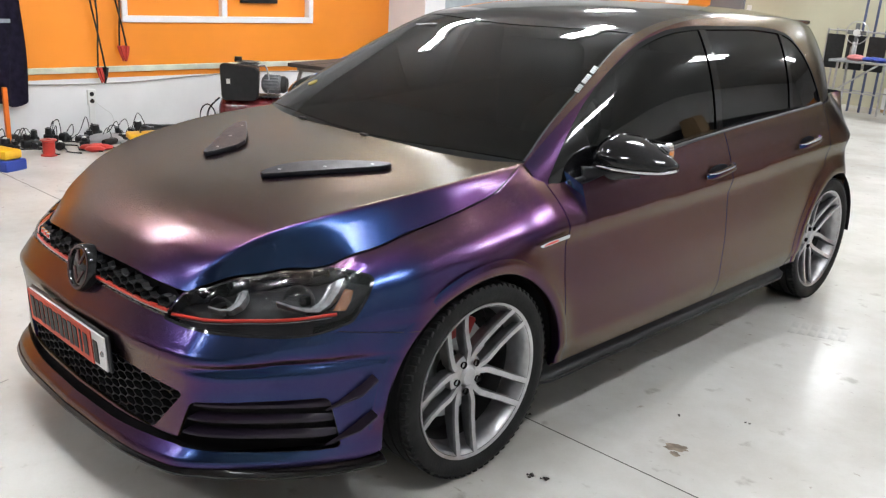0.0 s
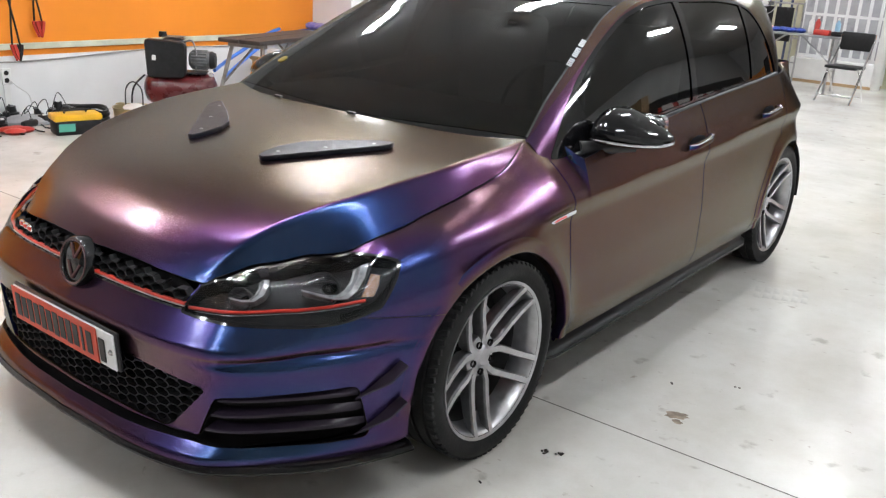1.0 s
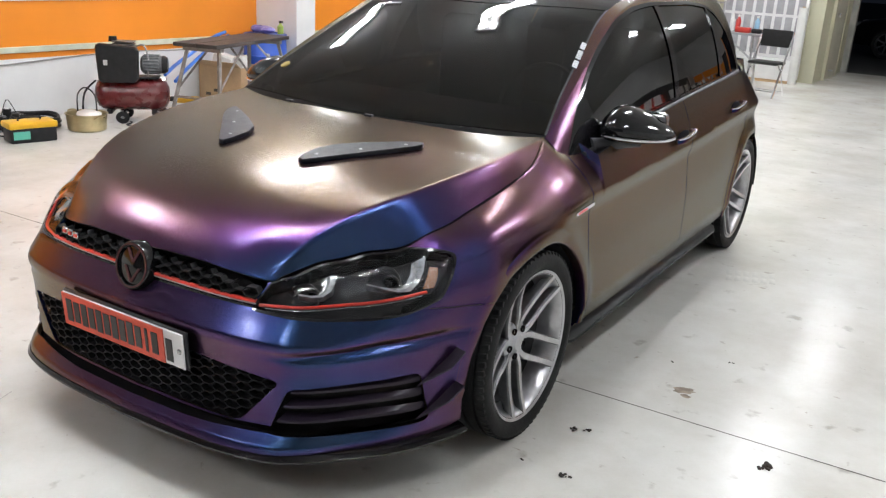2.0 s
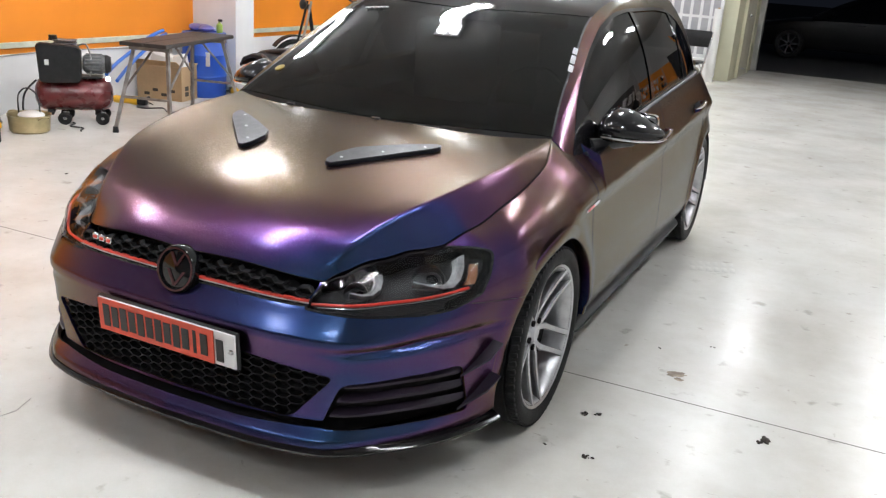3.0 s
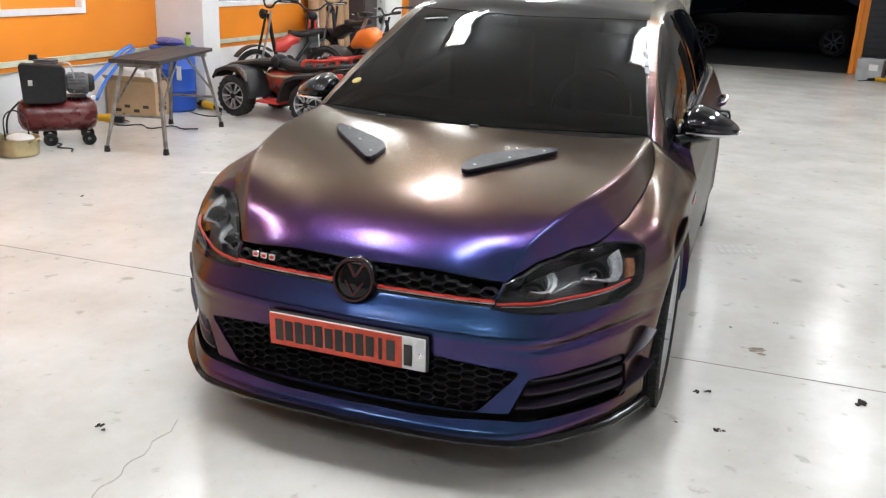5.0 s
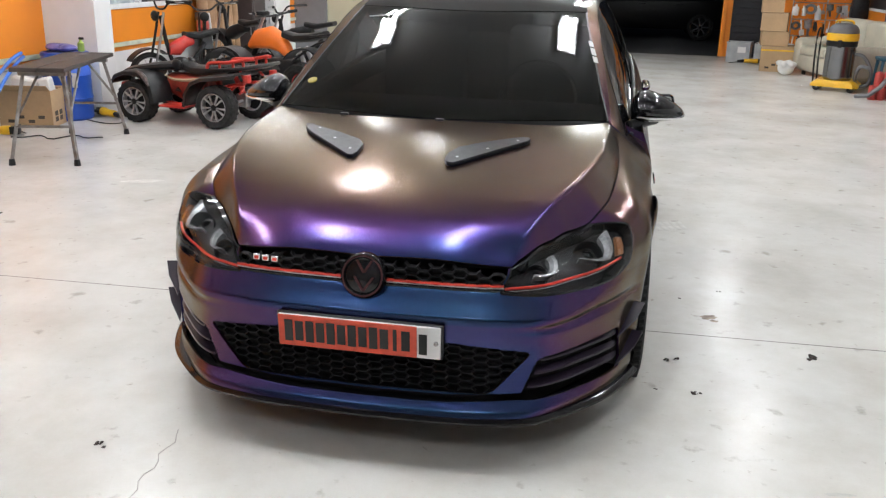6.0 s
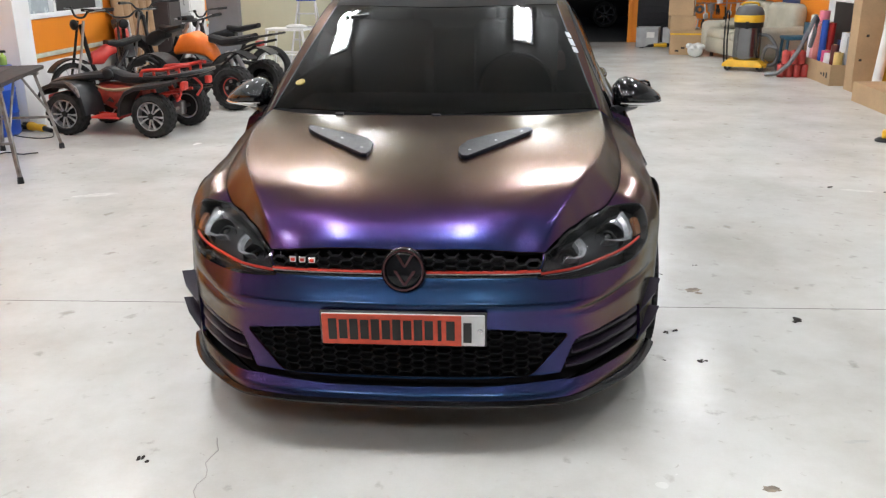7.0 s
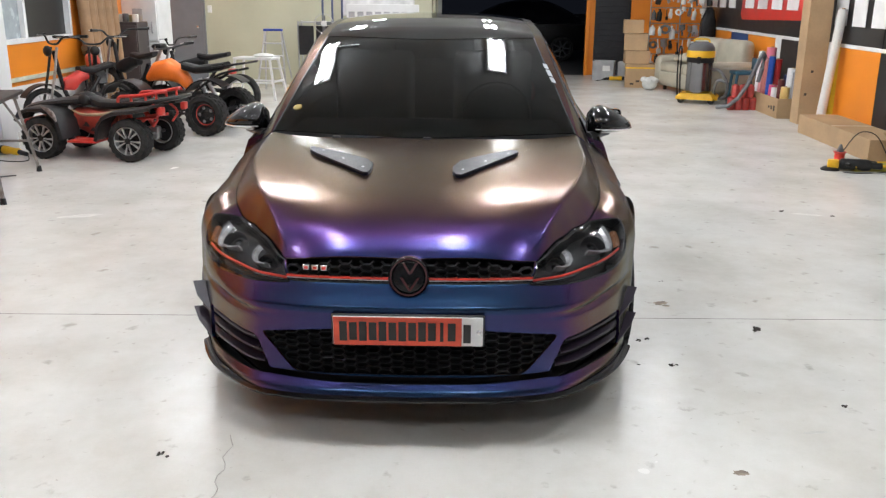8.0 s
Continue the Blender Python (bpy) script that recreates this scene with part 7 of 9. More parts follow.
def build_cycle(name, at, turn, label, category, r, tyre, length, bar_z, cover, seat_z):
    """A two-wheeler; x points forward."""
    c = thing(name, label, category, "bikes by the wall", at, turn)
    for x in (-length / 2, length / 2):
        w = new("wheel")
        w.parent = c
        w.matrix_basis = pose(x, 0, r, -90, 0, 0)
        part("tyre", Shape().lathe([(r - tyre * 1.5, -tyre * 0.6), (r - tyre * 0.6, -tyre), (r, -tyre * 0.5), (r, tyre * 0.5), (r - tyre * 0.6, tyre), (r - tyre * 1.5, tyre * 0.6)], None, 36, True), DUSTY_RUBBER, w)
        part("rim", Shape().lathe([(r - tyre * 1.55, -tyre * 0.5), (r - tyre * 1.9, 0), (r - tyre * 1.55, tyre * 0.5)], None, 36), STEEL, w)
        part("hub", Shape().rod((0, 0, -0.04), (0, 0, 0.04), 0.028, seg=12), STEEL, w)
        for k in range(10):
            a = 2 * math.pi * k / 10
            part("spoke", Shape().rod((0, 0, 0), ((r - tyre * 1.7) * math.cos(a), (r - tyre * 1.7) * math.sin(a), 0), 0.003, seg=4), STEEL, w)
    f = length / 2
    for s in (-1, 1):
        part("fork", Shape().tube([(f, s * 0.07, r), (f - 0.10, s * 0.07, r + 0.35), (f - 0.18, s * 0.06, bar_z - 0.12)], 0.015, 8), STEEL if s > 0 else BLACK_PLASTIC, c)
        part("swing_arm", Shape().rod((-f, s * 0.07, r), (-0.05, s * 0.06, r + 0.08), 0.016, seg=8), BLACK_PLASTIC, c)
    part("frame_tube", Shape().tube([(f - 0.17, 0, bar_z - 0.16), (f - 0.26, 0, r + 0.20), (0.05, 0, r + 0.02), (-0.15, 0, r + 0.20), (-0.26, 0, seat_z - 0.08)], 0.024, 8), BLACK_PLASTIC, c)
    part("engine", Shape().lathe([(0.0, -0.075), (0.085, -0.075), (0.10, -0.055), (0.10, 0.055), (0.085, 0.075), (0.0, 0.075)], pose(0.02, 0, r + 0.06, 90, 0, 0), 20), BLACK_PLASTIC, c)
    part("chain_guard", Shape().tube([(0.0, 0.08, r + 0.10), (-f * 0.5, 0.085, r + 0.07), (-f, 0.085, r + 0.05)], 0.018, 8), BLACK_PLASTIC, c)
    sh = Shape()
    loft(sh, [oval(f - 0.24, 0.05, seat_z - 0.14, 0.06), oval(f - 0.36, 0.09, seat_z - 0.12, 0.09), oval(0.0, 0.08, seat_z - 0.06, 0.07), oval(-0.10, 0.05, seat_z - 0.06, 0.04)])
    part("tank", sh, cover, c)
    sh = Shape()
    loft(sh, [oval(0.0, 0.06, seat_z + 0.02, 0.035), oval(-0.16, 0.09, seat_z, 0.04), oval(-0.42, 0.07, seat_z + 0.05, 0.03)])
    part("seat", sh, SEAT_BLACK, c)
    part("front_fender", arch(Shape(), (f, r), r + 0.035, r + 0.05, -0.06, 0.06, 35, 130), BLACK_PLASTIC, c)
    part("handlebar", Shape().tube([(f - 0.30, -0.36, bar_z), (f - 0.20, -0.18, bar_z - 0.01), (f - 0.18, -0.08, bar_z - 0.08), (f - 0.18, 0.08, bar_z - 0.08), (f - 0.20, 0.18, bar_z - 0.01), (f - 0.30, 0.36, bar_z)], 0.012, 8), BLACK_PLASTIC, c)
    for s in (-1, 1):
        part("grip", Shape().rod((f - 0.275, s * 0.32, bar_z), (f - 0.33, s * 0.44, bar_z + 0.005), 0.018, seg=10), BLACK_PLASTIC, c)
        part("lever", Shape().tube([(f - 0.22, s * 0.26, bar_z), (f - 0.20, s * 0.34, bar_z), (f - 0.25, s * 0.41, bar_z)], 0.006, 6), STEEL, c)
    part("head_lamp", Shape().ball((f - 0.10, 0, bar_z - 0.16), 0.06, (0.7, 1, 1)), BLACK_PLASTIC, c)
    return c


build_cycle("mini_motorbike", (-4.30, 7.25, 0), 236, "red mini motorbike standing beside the window", "motorbike", 0.26, 0.035, 0.90, 1.08, RED_PLASTIC, 0.68)
build_cycle("bicycle", (-4.60, 8.35, 0), -60, "black bicycle with red parts by the wall", "bicycle", 0.30, 0.026, 0.95, 1.02, RED_PLASTIC, 0.80)
build_cycle("fat_tyre_bike", (-4.02, 8.25, 0), 150, "black electric bike with fat tyres", "motorbike", 0.32, 0.055, 1.05, 1.10, BLACK_PLASTIC, 0.78)
build_cycle("scooter", (-3.35, 8.75, 0), 172, "black scooter parked behind the quad bikes", "scooter", 0.27, 0.05, 1.10, 0.98, BLACK_PLASTIC, 0.74)

# tall cardboard tubes leaning in the corner beside the window
for k in range(8):
    y = 8.84 + 0.125 * k
    h = 1.9 + 0.12 * ((k * 7) % 4)
    t = thing("cardboard_tube", "tall brown cardboard tube leaning on the wall", "cardboard tube", "cardboard tubes", (-4.80 + 0.03 * (k % 2), y, 0))
    sh = Shape().lathe([(0.070, 0.0), (0.074, 0.002), (0.074, h), (0.062, h), (0.062, 0.02)], pose(0, 0, 0, 0, -2.2, 0), 20, True)
    part("tube_wall", sh, CARD_DARK, t)

# cabinet, white appliance, grey door on the back wall
cab = thing("side_cabinet", "dark brown cabinet with clutter on top", "cabinet", "", (-4.78, 10.20, 0))
part("carcass", Shape().box((0, 0, 0.57), (0.38, 0.44, 1.14), 0.006), mat("dark_laminate", (0.045, 0.035, 0.035), 0.5), cab)
part("door", Shape().box((0.0, -0.226, 0.57), (0.35, 0.014, 1.06), 0.004), mat("dark_laminate_front", (0.055, 0.042, 0.042), 0.45), cab)
part("handle", Shape().rod((0.14, -0.242, 0.50), (0.14, -0.242, 0.66), 0.006, seg=8), STEEL, cab)
for k in range(5):
    single("cabinet_clutter", Shape().box((0, 0, 0.05), (0.08, 0.07, 0.10 + 0.02 * (k % 3)), 0.012, seg=2), (BRASS, WHITE_PLASTIC, IRON)[k % 3], "small tin standing on the dark cabinet", "tin", "tins on the cabinet", (-4.92 + 0.07 * k, 10.08 + 0.05 * (k % 2), 1.14))
fr = thing("refrigerator", "tall white refrigerator with two doors", "refrigerator", "", (-4.72, 10.80, 0), -4)
part("body", Shape().box((0, 0, 0.90), (0.54, 0.52, 1.80), 0.012, seg=2), WHITE_METAL, fr)
part("lower_door", Shape().box((0, -0.283, 0.42), (0.53, 0.045, 0.80), 0.010, seg=2), WHITE_METAL, fr)
part("upper_door", Shape().box((0, -0.283, 1.32), (0.53, 0.045, 0.94), 0.010, seg=2), WHITE_METAL, fr)
for z in (0.72, 1.05):
    part("handle", Shape().tube([(0.20, -0.31, z - 0.08), (0.20, -0.34, z - 0.06), (0.20, -0.34, z + 0.06), (0.20, -0.31, z + 0.08)], 0.010, 8), STEEL, fr)
part("dispenser", Shape().box((-0.02, -0.308, 1.22), (0.16, 0.012, 0.20), 0.004), mat("panel_grey", (0.42, 0.44, 0.46), 0.4), fr)
GREY_DOOR = mat("grey_door_paint", (0.18, 0.19, 0.21), 0.45, vary=0.04)
d1 = tagged(new("door_1"), "grey steel door in the olive back wall", "door", "", "structure")
part("door_leaf", Shape().box((-4.72, BY - 0.018, 1.02), (0.56, 0.036, 2.04), 0.003), GREY_DOOR, d1)
part("door_frame", Shape().box((-4.42, BY - 0.022, 1.04), (0.035, 0.044, 2.08), 0.003), GREY_DOOR, d1)
part("door_knob", Shape().ball((-4.52, BY - 0.075, 0.98), 0.028), CHROME, d1)
part("knob_neck", Shape().rod((-4.52, BY - 0.036, 0.98), (-4.52, BY - 0.06, 0.98), 0.012, seg=10), CHROME, d1)
sw = thing("light_switch", "small white light switch on the olive wall", "light switch", "", (-4.32, BY, 1.28))
part("switch_plate", Shape().box((0, -0.006, 0), (0.075, 0.012, 0.12), 0.003), WHITE_PLASTIC, sw)
part("rocker", Shape().box((0, -0.014, 0), (0.03, 0.006, 0.05), 0.002), WHITE_PLASTIC, sw)
wb_ = thing("white_board", "plain white board on the olive wall", "white board", "", (-1.40, BY, 1.20))
part("board", Shape().box((0, -0.010, 0.35), (1.24, 0.016, 0.70), 0.002), mat("board_white", (0.80, 0.80, 0.80), 0.25), wb_)
for s in (-1, 1):
    part("board_edge", Shape().box((s * 0.628, -0.011, 0.35), (0.016, 0.02, 0.72), 0.002), ALLOY, wb_)
part("board_edge", Shape().box((0, -0.011, -0.008), (1.27, 0.02, 0.016), 0.002), ALLOY, wb_)

# aluminium platform, step ladder and rack before the back wall
pf = thing("work_platform", "white aluminium work platform with splayed legs", "work platform", "", (-3.02, 10.55, 0), -12)
part("deck", Shape().box((0, 0, 0.61), (0.62, 0.34, 0.035), 0.005), WHITE_METAL, pf)
for sx in (-1, 1):
    for sy in (-1, 1):
        part("leg", Shape().rod((sx * 0.38, sy * 0.22, 0.0), (sx * 0.28, sy * 0.15, 0.60), 0.022, seg=4), WHITE_METAL, pf)
    part("step", Shape().box((sx * 0.335, 0, 0.28), (0.05, 0.38, 0.025), 0.003), WHITE_METAL, pf)
for sy in (-1, 1):
    part("stretcher", Shape().rod((-0.34, sy * 0.19, 0.26), (0.34, sy * 0.19, 0.26), 0.012, seg=6), WHITE_METAL, pf)
single("rag_heap", Shape().ball((0, 0, 0.02), 0.11, (1.5, 0.9, 0.35), None, 12), WHITE_PLASTIC, "white rags on the work platform", "rags", "", (-2.90, 10.52, 0.628))
ld = thing("step_ladder", "aluminium step ladder with a blue top", "step ladder", "", (-2.98, 11.60, 0), 0)
for s in (-1, 1):
    part("rail", Shape().rod((s * 0.24, -0.32, 0.0), (s * 0.13, 0.0, 0.97), 0.016, seg=6), ALLOY, ld)
    part("rear_leg", Shape().rod((s * 0.24, 0.34, 0.0), (s * 0.13, 0.02, 0.97), 0.014, seg=6), ALLOY, ld)
for k in range(4):
    f = 0.2 * (k + 1)
    part("tread", Shape().box((0, -0.32 * (1 - f), 0.97 * f), (0.46 - 0.2 * f, 0.09, 0.02), 0.003), ALLOY, ld)
part("top_cap", Shape().box((0, 0, 0.985), (0.30, 0.12, 0.035), 0.006), BLUE_PLASTIC, ld)
rk = thing("garment_rack", "metal rack hung with black boards and blue poles", "rack", "", (-2.18, 11.9, 0))
for x in (-0.42, 0.42):
    for y in (-0.16, 0.16):
        part("post", Shape().rod((x, y, 0), (x, y, 1.12), 0.014, seg=8), STEEL, rk)
for z in (0.28, 0.62, 1.10):
    for y in (-0.16, 0.16):
        part("rail", Shape().rod((-0.42, y, z), (0.42, y, z), 0.010, seg=8), STEEL, rk)
for k in range(3):
    part("board", Shape().box((-0.28 + 0.28 * k, -0.20, 0.82), (0.24, 0.02, 0.46), 0.004), BLACK_PLASTIC, rk, "black hanging board")
for k in range(3):
    part("pole", Shape().rod((-0.05 + 0.16 * k, 0.05, 0.0), (-0.05 + 0.16 * k, 0.10, 1.9), 0.018, seg=8), mat("pole_blue", (0.06, 0.08, 0.16), 0.4), rk, "blue-grey pole")
# ---- the back corner beside the gate ----
PANEL_GREY = mat("panel_film_grey", (0.36, 0.36, 0.38), 0.3, vary=0.08)
rack = thing("film_cabinet", "white cabinet with rows of grey sample panes", "cabinet", "", (-1.30, 12.53, 0))
part("base", Shape().box((0, 0, 0.19), (1.24, 0.36, 0.30), 0.006), WHITE_METAL, rack)
part("plinth", Shape().box((0, -0.01, 0.02), (1.22, 0.36, 0.04), 0.003), CARD, rack, "pale wooden plinth")
part("back_panel", Shape().box((0, 0.10, 0.86), (1.24, 0.10, 1.04), 0.006), WHITE_METAL, rack)
for row, (z, h) in enumerate(((0.52, 0.26), (0.82, 0.24), (1.12, 0.28))):
    for k in range(8):
        part("pane", Shape().box((-0.53 + 0.151 * k, 0.047, z), (0.105, 0.012, h), 0.002), PANEL_GREY, rack)
tb2 = thing("folding_table", "grey folding work table with metal legs", "table", "", (-1.62, 11.35, 0), 4)
part("table_top", Shape().box((0, 0, 0.735), (1.30, 0.55, 0.03), 0.005), mat("table_grey", (0.24, 0.24, 0.245), 0.5, vary=0.15, scale=9), tb2)
for sx in (-1, 1):
    for sy in (-1, 1):
        part("leg", Shape().rod((sx * 0.55, sy * 0.22, 0), (sx * 0.55, sy * 0.20, 0.72), 0.016, seg=8), STEEL, tb2)
    part("brace", Shape().rod((sx * 0.55, 0, 0.36), (sx * 0.10, 0, 0.71), 0.012, seg=8), STEEL, tb2)
    part("stretcher", Shape().rod((sx * 0.55, -0.21, 0.30), (sx * 0.55, 0.21, 0.30), 0.012, seg=8), STEEL, tb2)
sh = Shape()
rnd = random.Random(21)
for k in range(8):
    sh.ball((-0.16 + 0.045 * k, rnd.uniform(-0.08, 0.08), 0.03), 0.06, (1.1, 1.3, 0.55), None, 10)
single("blue_towel", sh, BLUE_PLASTIC, "crumpled blue towel on the folding table", "towel", "", (-1.66, 11.25, 0.75))
single("pink_towel", Shape().ball((0, 0, 0.03), 0.09, (1.4, 1, 0.5), None, 12), mat("pink_cloth", (0.55, 0.20, 0.20), 0.8), "crumpled pink towel on the folding table", "towel", "", (-1.98, 11.25, 0.75))
single("red_tool_case", Shape().box((0, 0, 0.035), (0.20, 0.12, 0.07), 0.012, seg=2), RED_PLASTIC, "small red tool case on the folding table", "tool case", "", (-1.22, 11.22, 0.75))
single("black_tool_pouch", Shape().box((0, 0, 0.03), (0.14, 0.11, 0.06), 0.02, seg=2), BLACK_PLASTIC, "black pouch on the folding table", "pouch", "", (-1.04, 11.25, 0.75))
for x, m_, lab in ((-1.36, RED_PLASTIC, "red spray can on the folding table"), (-1.44, WHITE_PLASTIC, "white bottle on the folding table"), (-1.10, mat("pale_blue_plastic", (0.30, 0.52, 0.70), 0.35), "pale blue water bottle on the folding table"), (-2.12, STEEL, "steel spray can on the folding table")):
    b = thing("bottle", lab, "bottle", "bottles on the table", (x, 11.45, 0.75))
    part("bottle_body", Shape().lathe([(0.0, 0.0), (0.032, 0.0), (0.034, 0.008), (0.034, 0.15), (0.014, 0.18), (0.014, 0.20), (0.0, 0.20)], None, 16), m_, b)
    part("cap", Shape().lathe([(0.0, 0.225), (0.017, 0.222), (0.017, 0.195), (0.0, 0.195)], None, 12), WHITE_PLASTIC, b)
fan = thing("desk_fan", "white desk fan behind the folding table", "fan", "", (-2.15, 11.62, 0.75))
part("foot", Shape().lathe([(0.0, 0.03), (0.06, 0.028), (0.09, 0.0), (0.0, 0.0)], None, 20), WHITE_PLASTIC, fan)
part("neck", Shape().rod((0, 0, 0.02), (0, 0, 0.26), 0.016, seg=10), WHITE_PLASTIC, fan)
part("guard_ring", Shape().lathe([(0.145, -0.01), (0.155, 0.0), (0.145, 0.01)], pose(0, -0.04, 0.34, 90, 0, 0), 32, True), STEEL, fan)
part("motor", Shape().lathe([(0.0, 0.05), (0.045, 0.045), (0.05, -0.04), (0.0, -0.05)], pose(0, -0.02, 0.34, 90, 0, 0), 20), WHITE_PLASTIC, fan)
for k in range(4):
    part("blade", Shape().box((0.07, 0, 0), (0.11, 0.055, 0.004), 0.001, pose(0, -0.05, 0.34, 90, 0, 0) @ pose(0, 0, 0, 0, 0, 90 * k) @ pose(0, 0, 0, 20, 0, 0)), IRON, fan)


def build_folding_chair(at, turn):
    c = thing("folding_chair", "black and chrome folding chair", "chair", "", at, turn)
    for s in (-1, 1):
        part("front_leg", Shape().tube([(s * 0.215, -0.30, 0.012), (s * 0.205, -0.02, 0.44), (s * 0.20, 0.16, 0.70), (s * 0.195, 0.20, 0.84)], 0.0125, 8), CHROME, c)
        part("rear_leg", Shape().tube([(s * 0.185, 0.22, 0.012), (s * 0.185, 0.05, 0.25), (s * 0.185, -0.16, 0.44)], 0.0115, 8), CHROME, c)
    part("foot_rail", Shape().rod((-0.213, -0.25, 0.09), (0.213, -0.25, 0.09), 0.009, seg=8), CHROME, c)
    part("foot_rail", Shape().rod((-0.185, 0.19, 0.06), (0.185, 0.19, 0.06), 0.009, seg=8), CHROME, c)
    part("seat", Shape().box((0, -0.06, 0.44), (0.38, 0.36, 0.035), 0.014, seg=2), SEAT_BLACK, c, "black padded seat")
    part("backrest", Shape().box((0, 0.175, 0.74), (0.40, 0.03, 0.22), 0.014, pose(0, 0, 0, 0, 0, 0), seg=2), SEAT_BLACK, c, "black padded backrest")
    return c


build_folding_chair((-0.68, 10.60, 0), -6)
roll = thing("paper_roll", "tall white paper roll standing by the wall", "paper roll", "", (-0.70, 12.38, 0))
part("roll_body", Shape().lathe([(0.02, 0.0), (0.062, 0.0), (0.064, 0.004), (0.064, 1.10), (0.02, 1.10)], None, 24), WHITE_PLASTIC, roll)
part("core", Shape().lathe([(0.018, -0.0), (0.022, 0.0), (0.022, 1.115), (0.018, 1.115)], None, 16, True), CARD, roll)
BEIGE = mat("beige_door", (0.50, 0.48, 0.39), 0.5, vary=0.04)
d2 = tagged(new("door_2"), "beige steel door in the wall by the gate", "door", "", "structure")
part("door_leaf", Shape().box((SX + 0.018, 13.95, 1.02), (0.036, 0.95, 2.04), 0.003), BEIGE, d2)
for y in (13.42, 14.48):
    part("door_frame", Shape().box((SX + 0.024, y, 1.05), (0.048, 0.07, 2.10), 0.003), OLIVE, d2)
part("door_knob", Shape().ball((SX + 0.075, 13.56, 1.0), 0.03), CHROME, d2)
part("door_stop", Shape().rod((SX + 0.04, 13.7, 0.14), (SX + 0.10, 13.7, 0.14), 0.012, seg=8), STEEL, d2)


# ---- a dark car in the yard ----
def build_yard_car():
    c = thing("parked_car", "black saloon car parked in the dark yard", "car", "", (1.05, 19.95, -0.01))
    paint = mat("black_car_paint", (0.005, 0.005, 0.006), 0.32, spec=0.15, vary=0.1, rvary=0.03)
    prof = [(-2.05, 0.34, 0.62, 0.80), (-1.90, 0.26, 0.72, 0.86), (-1.30, 0.24, 0.84, 0.88), (-0.6, 0.24, 0.90, 0.89), (0.8, 0.24, 0.93, 0.89), (1.6, 0.25, 0.95, 0.88), (2.15, 0.30, 0.90, 0.84), (2.30, 0.42, 0.78, 0.76)]
    sh = Shape()
    rings = []
    for x, lo, hi, w in prof:
        rings.append([(x, -w * 0.92, lo), (x, -w, (lo + hi) / 2), (x, -w * 0.97, hi - 0.06), (x, -w * 0.80, hi), (x, w * 0.80, hi), (x, w * 0.97, hi - 0.06), (x, w, (lo + hi) / 2), (x, w * 0.92, lo)])
    loft(sh, rings)
    part("body", sh, paint, c, angle=50)
    sh = Shape()
    rings = []
    for x, zt, w in ((-0.95, 0.90, 0.72), (-0.25, 1.28, 0.60), (0.35, 1.42, 0.58), (1.05, 1.40, 0.57), (1.85, 1.02, 0.62)):
        rings.append([(x, -0.80, 0.86), (x, -w - 0.05, 0.86 + (zt - 0.86) * 0.6), (x, -w * 0.85, zt), (x, w * 0.85, zt), (x, w + 0.05, 0.86 + (zt - 0.86) * 0.6), (x, 0.80, 0.86)])
    loft(sh, rings)
    part("cabin", sh, mat("car_glass_dark", (0.004, 0.004, 0.005), 0.04), c, angle=50)
    # thin metal tubes added along the roof edges to draw the highlight arc there
    for y in (-0.60, 0.60):
        part("roof_rail", Shape().tube([(-0.9, y * 1.12, 0.93), (-0.25, y, 1.27), (0.35, y * 0.96, 1.415), (1.05, y * 0.95, 1.395), (1.8, y * 1.05, 1.04)], 0.014, 8), mat("roof_glint_metal", (0.16, 0.16, 0.17), 0.2, 1.0), c)
    for x in (-1.32, 1.38):
        for y in (-1, 1):
            w = new("wheel")
            w.parent = c
            w.matrix_basis = pose(x, y * 0.80, 0.31, -90 * y, 0, 0)
            part("tyre", Shape().lathe([(0.21, -0.1), (0.29, -0.1), (0.31, -0.07), (0.31, 0.07), (0.29, 0.10), (0.21, 0.10)], None, 32), RUBBER, w)
            part("rim", Shape().lathe([(0.19, 0.0), (0.205, 0.09), (0.22, 0.105), (0.225, 0.09), (0.21, 0.0)], None, 32, True), ALLOY, w)
            for k in range(7):
                a = 2 * math.pi * k / 7
                part("spoke", Shape().rod((0.03 * math.cos(a), 0.03 * math.sin(a), 0.08), (0.205 * math.cos(a), 0.205 * math.sin(a), 0.09), 0.022, 0.016, 6), ALLOY, w)
    for y in (-0.62, 0.62):
        part("head_lamp", Shape().box((-1.97, y, 0.66), (0.14, 0.34, 0.11), 0.03, seg=2), REFLECTOR, c)
    part("mirror", Shape().ball((-0.55, -0.95, 0.98), 0.09, (0.7, 1, 0.7)), paint, c)
    part("mirror", Shape().ball((-0.55, 0.95, 0.98), 0.09, (0.7, 1, 0.7)), paint, c)
    for x in (-0.05, 0.80):
        part("door_handle", Shape().tube([(x, -0.885, 0.80), (x + 0.03, -0.91, 0.80), (x + 0.15, -0.91, 0.805), (x + 0.18, -0.885, 0.805)], 0.010, 8), CHROME, c)
    return c


build_yard_car()

# ---- right side: sign wall ----
sign = thing("wall_sign", "black shop sign with white and red lettering bars", "sign", "", (RX, 0, 0))
part("sign_board", Shape().box((-0.012, 10.95, 1.55), (0.02, 7.5, 1.10), 0.003), SIGN_BLACK, sign)
part("sign_board", Shape().box((-0.012, 5.5, 1.55), (0.02, 3.36, 1.10), 0.003), SIGN_BLACK, sign)
part("sign_border", Shape().box((-0.016, 9.25, 0.985), (0.028, 10.9, 0.045), 0.002), SIGN_WHITE, sign, "white border strip")
part("sign_border", Shape().box((-0.016, 14.68, 1.55), (0.028, 0.06, 1.16), 0.002), SIGN_WHITE, sign, "white border strip")
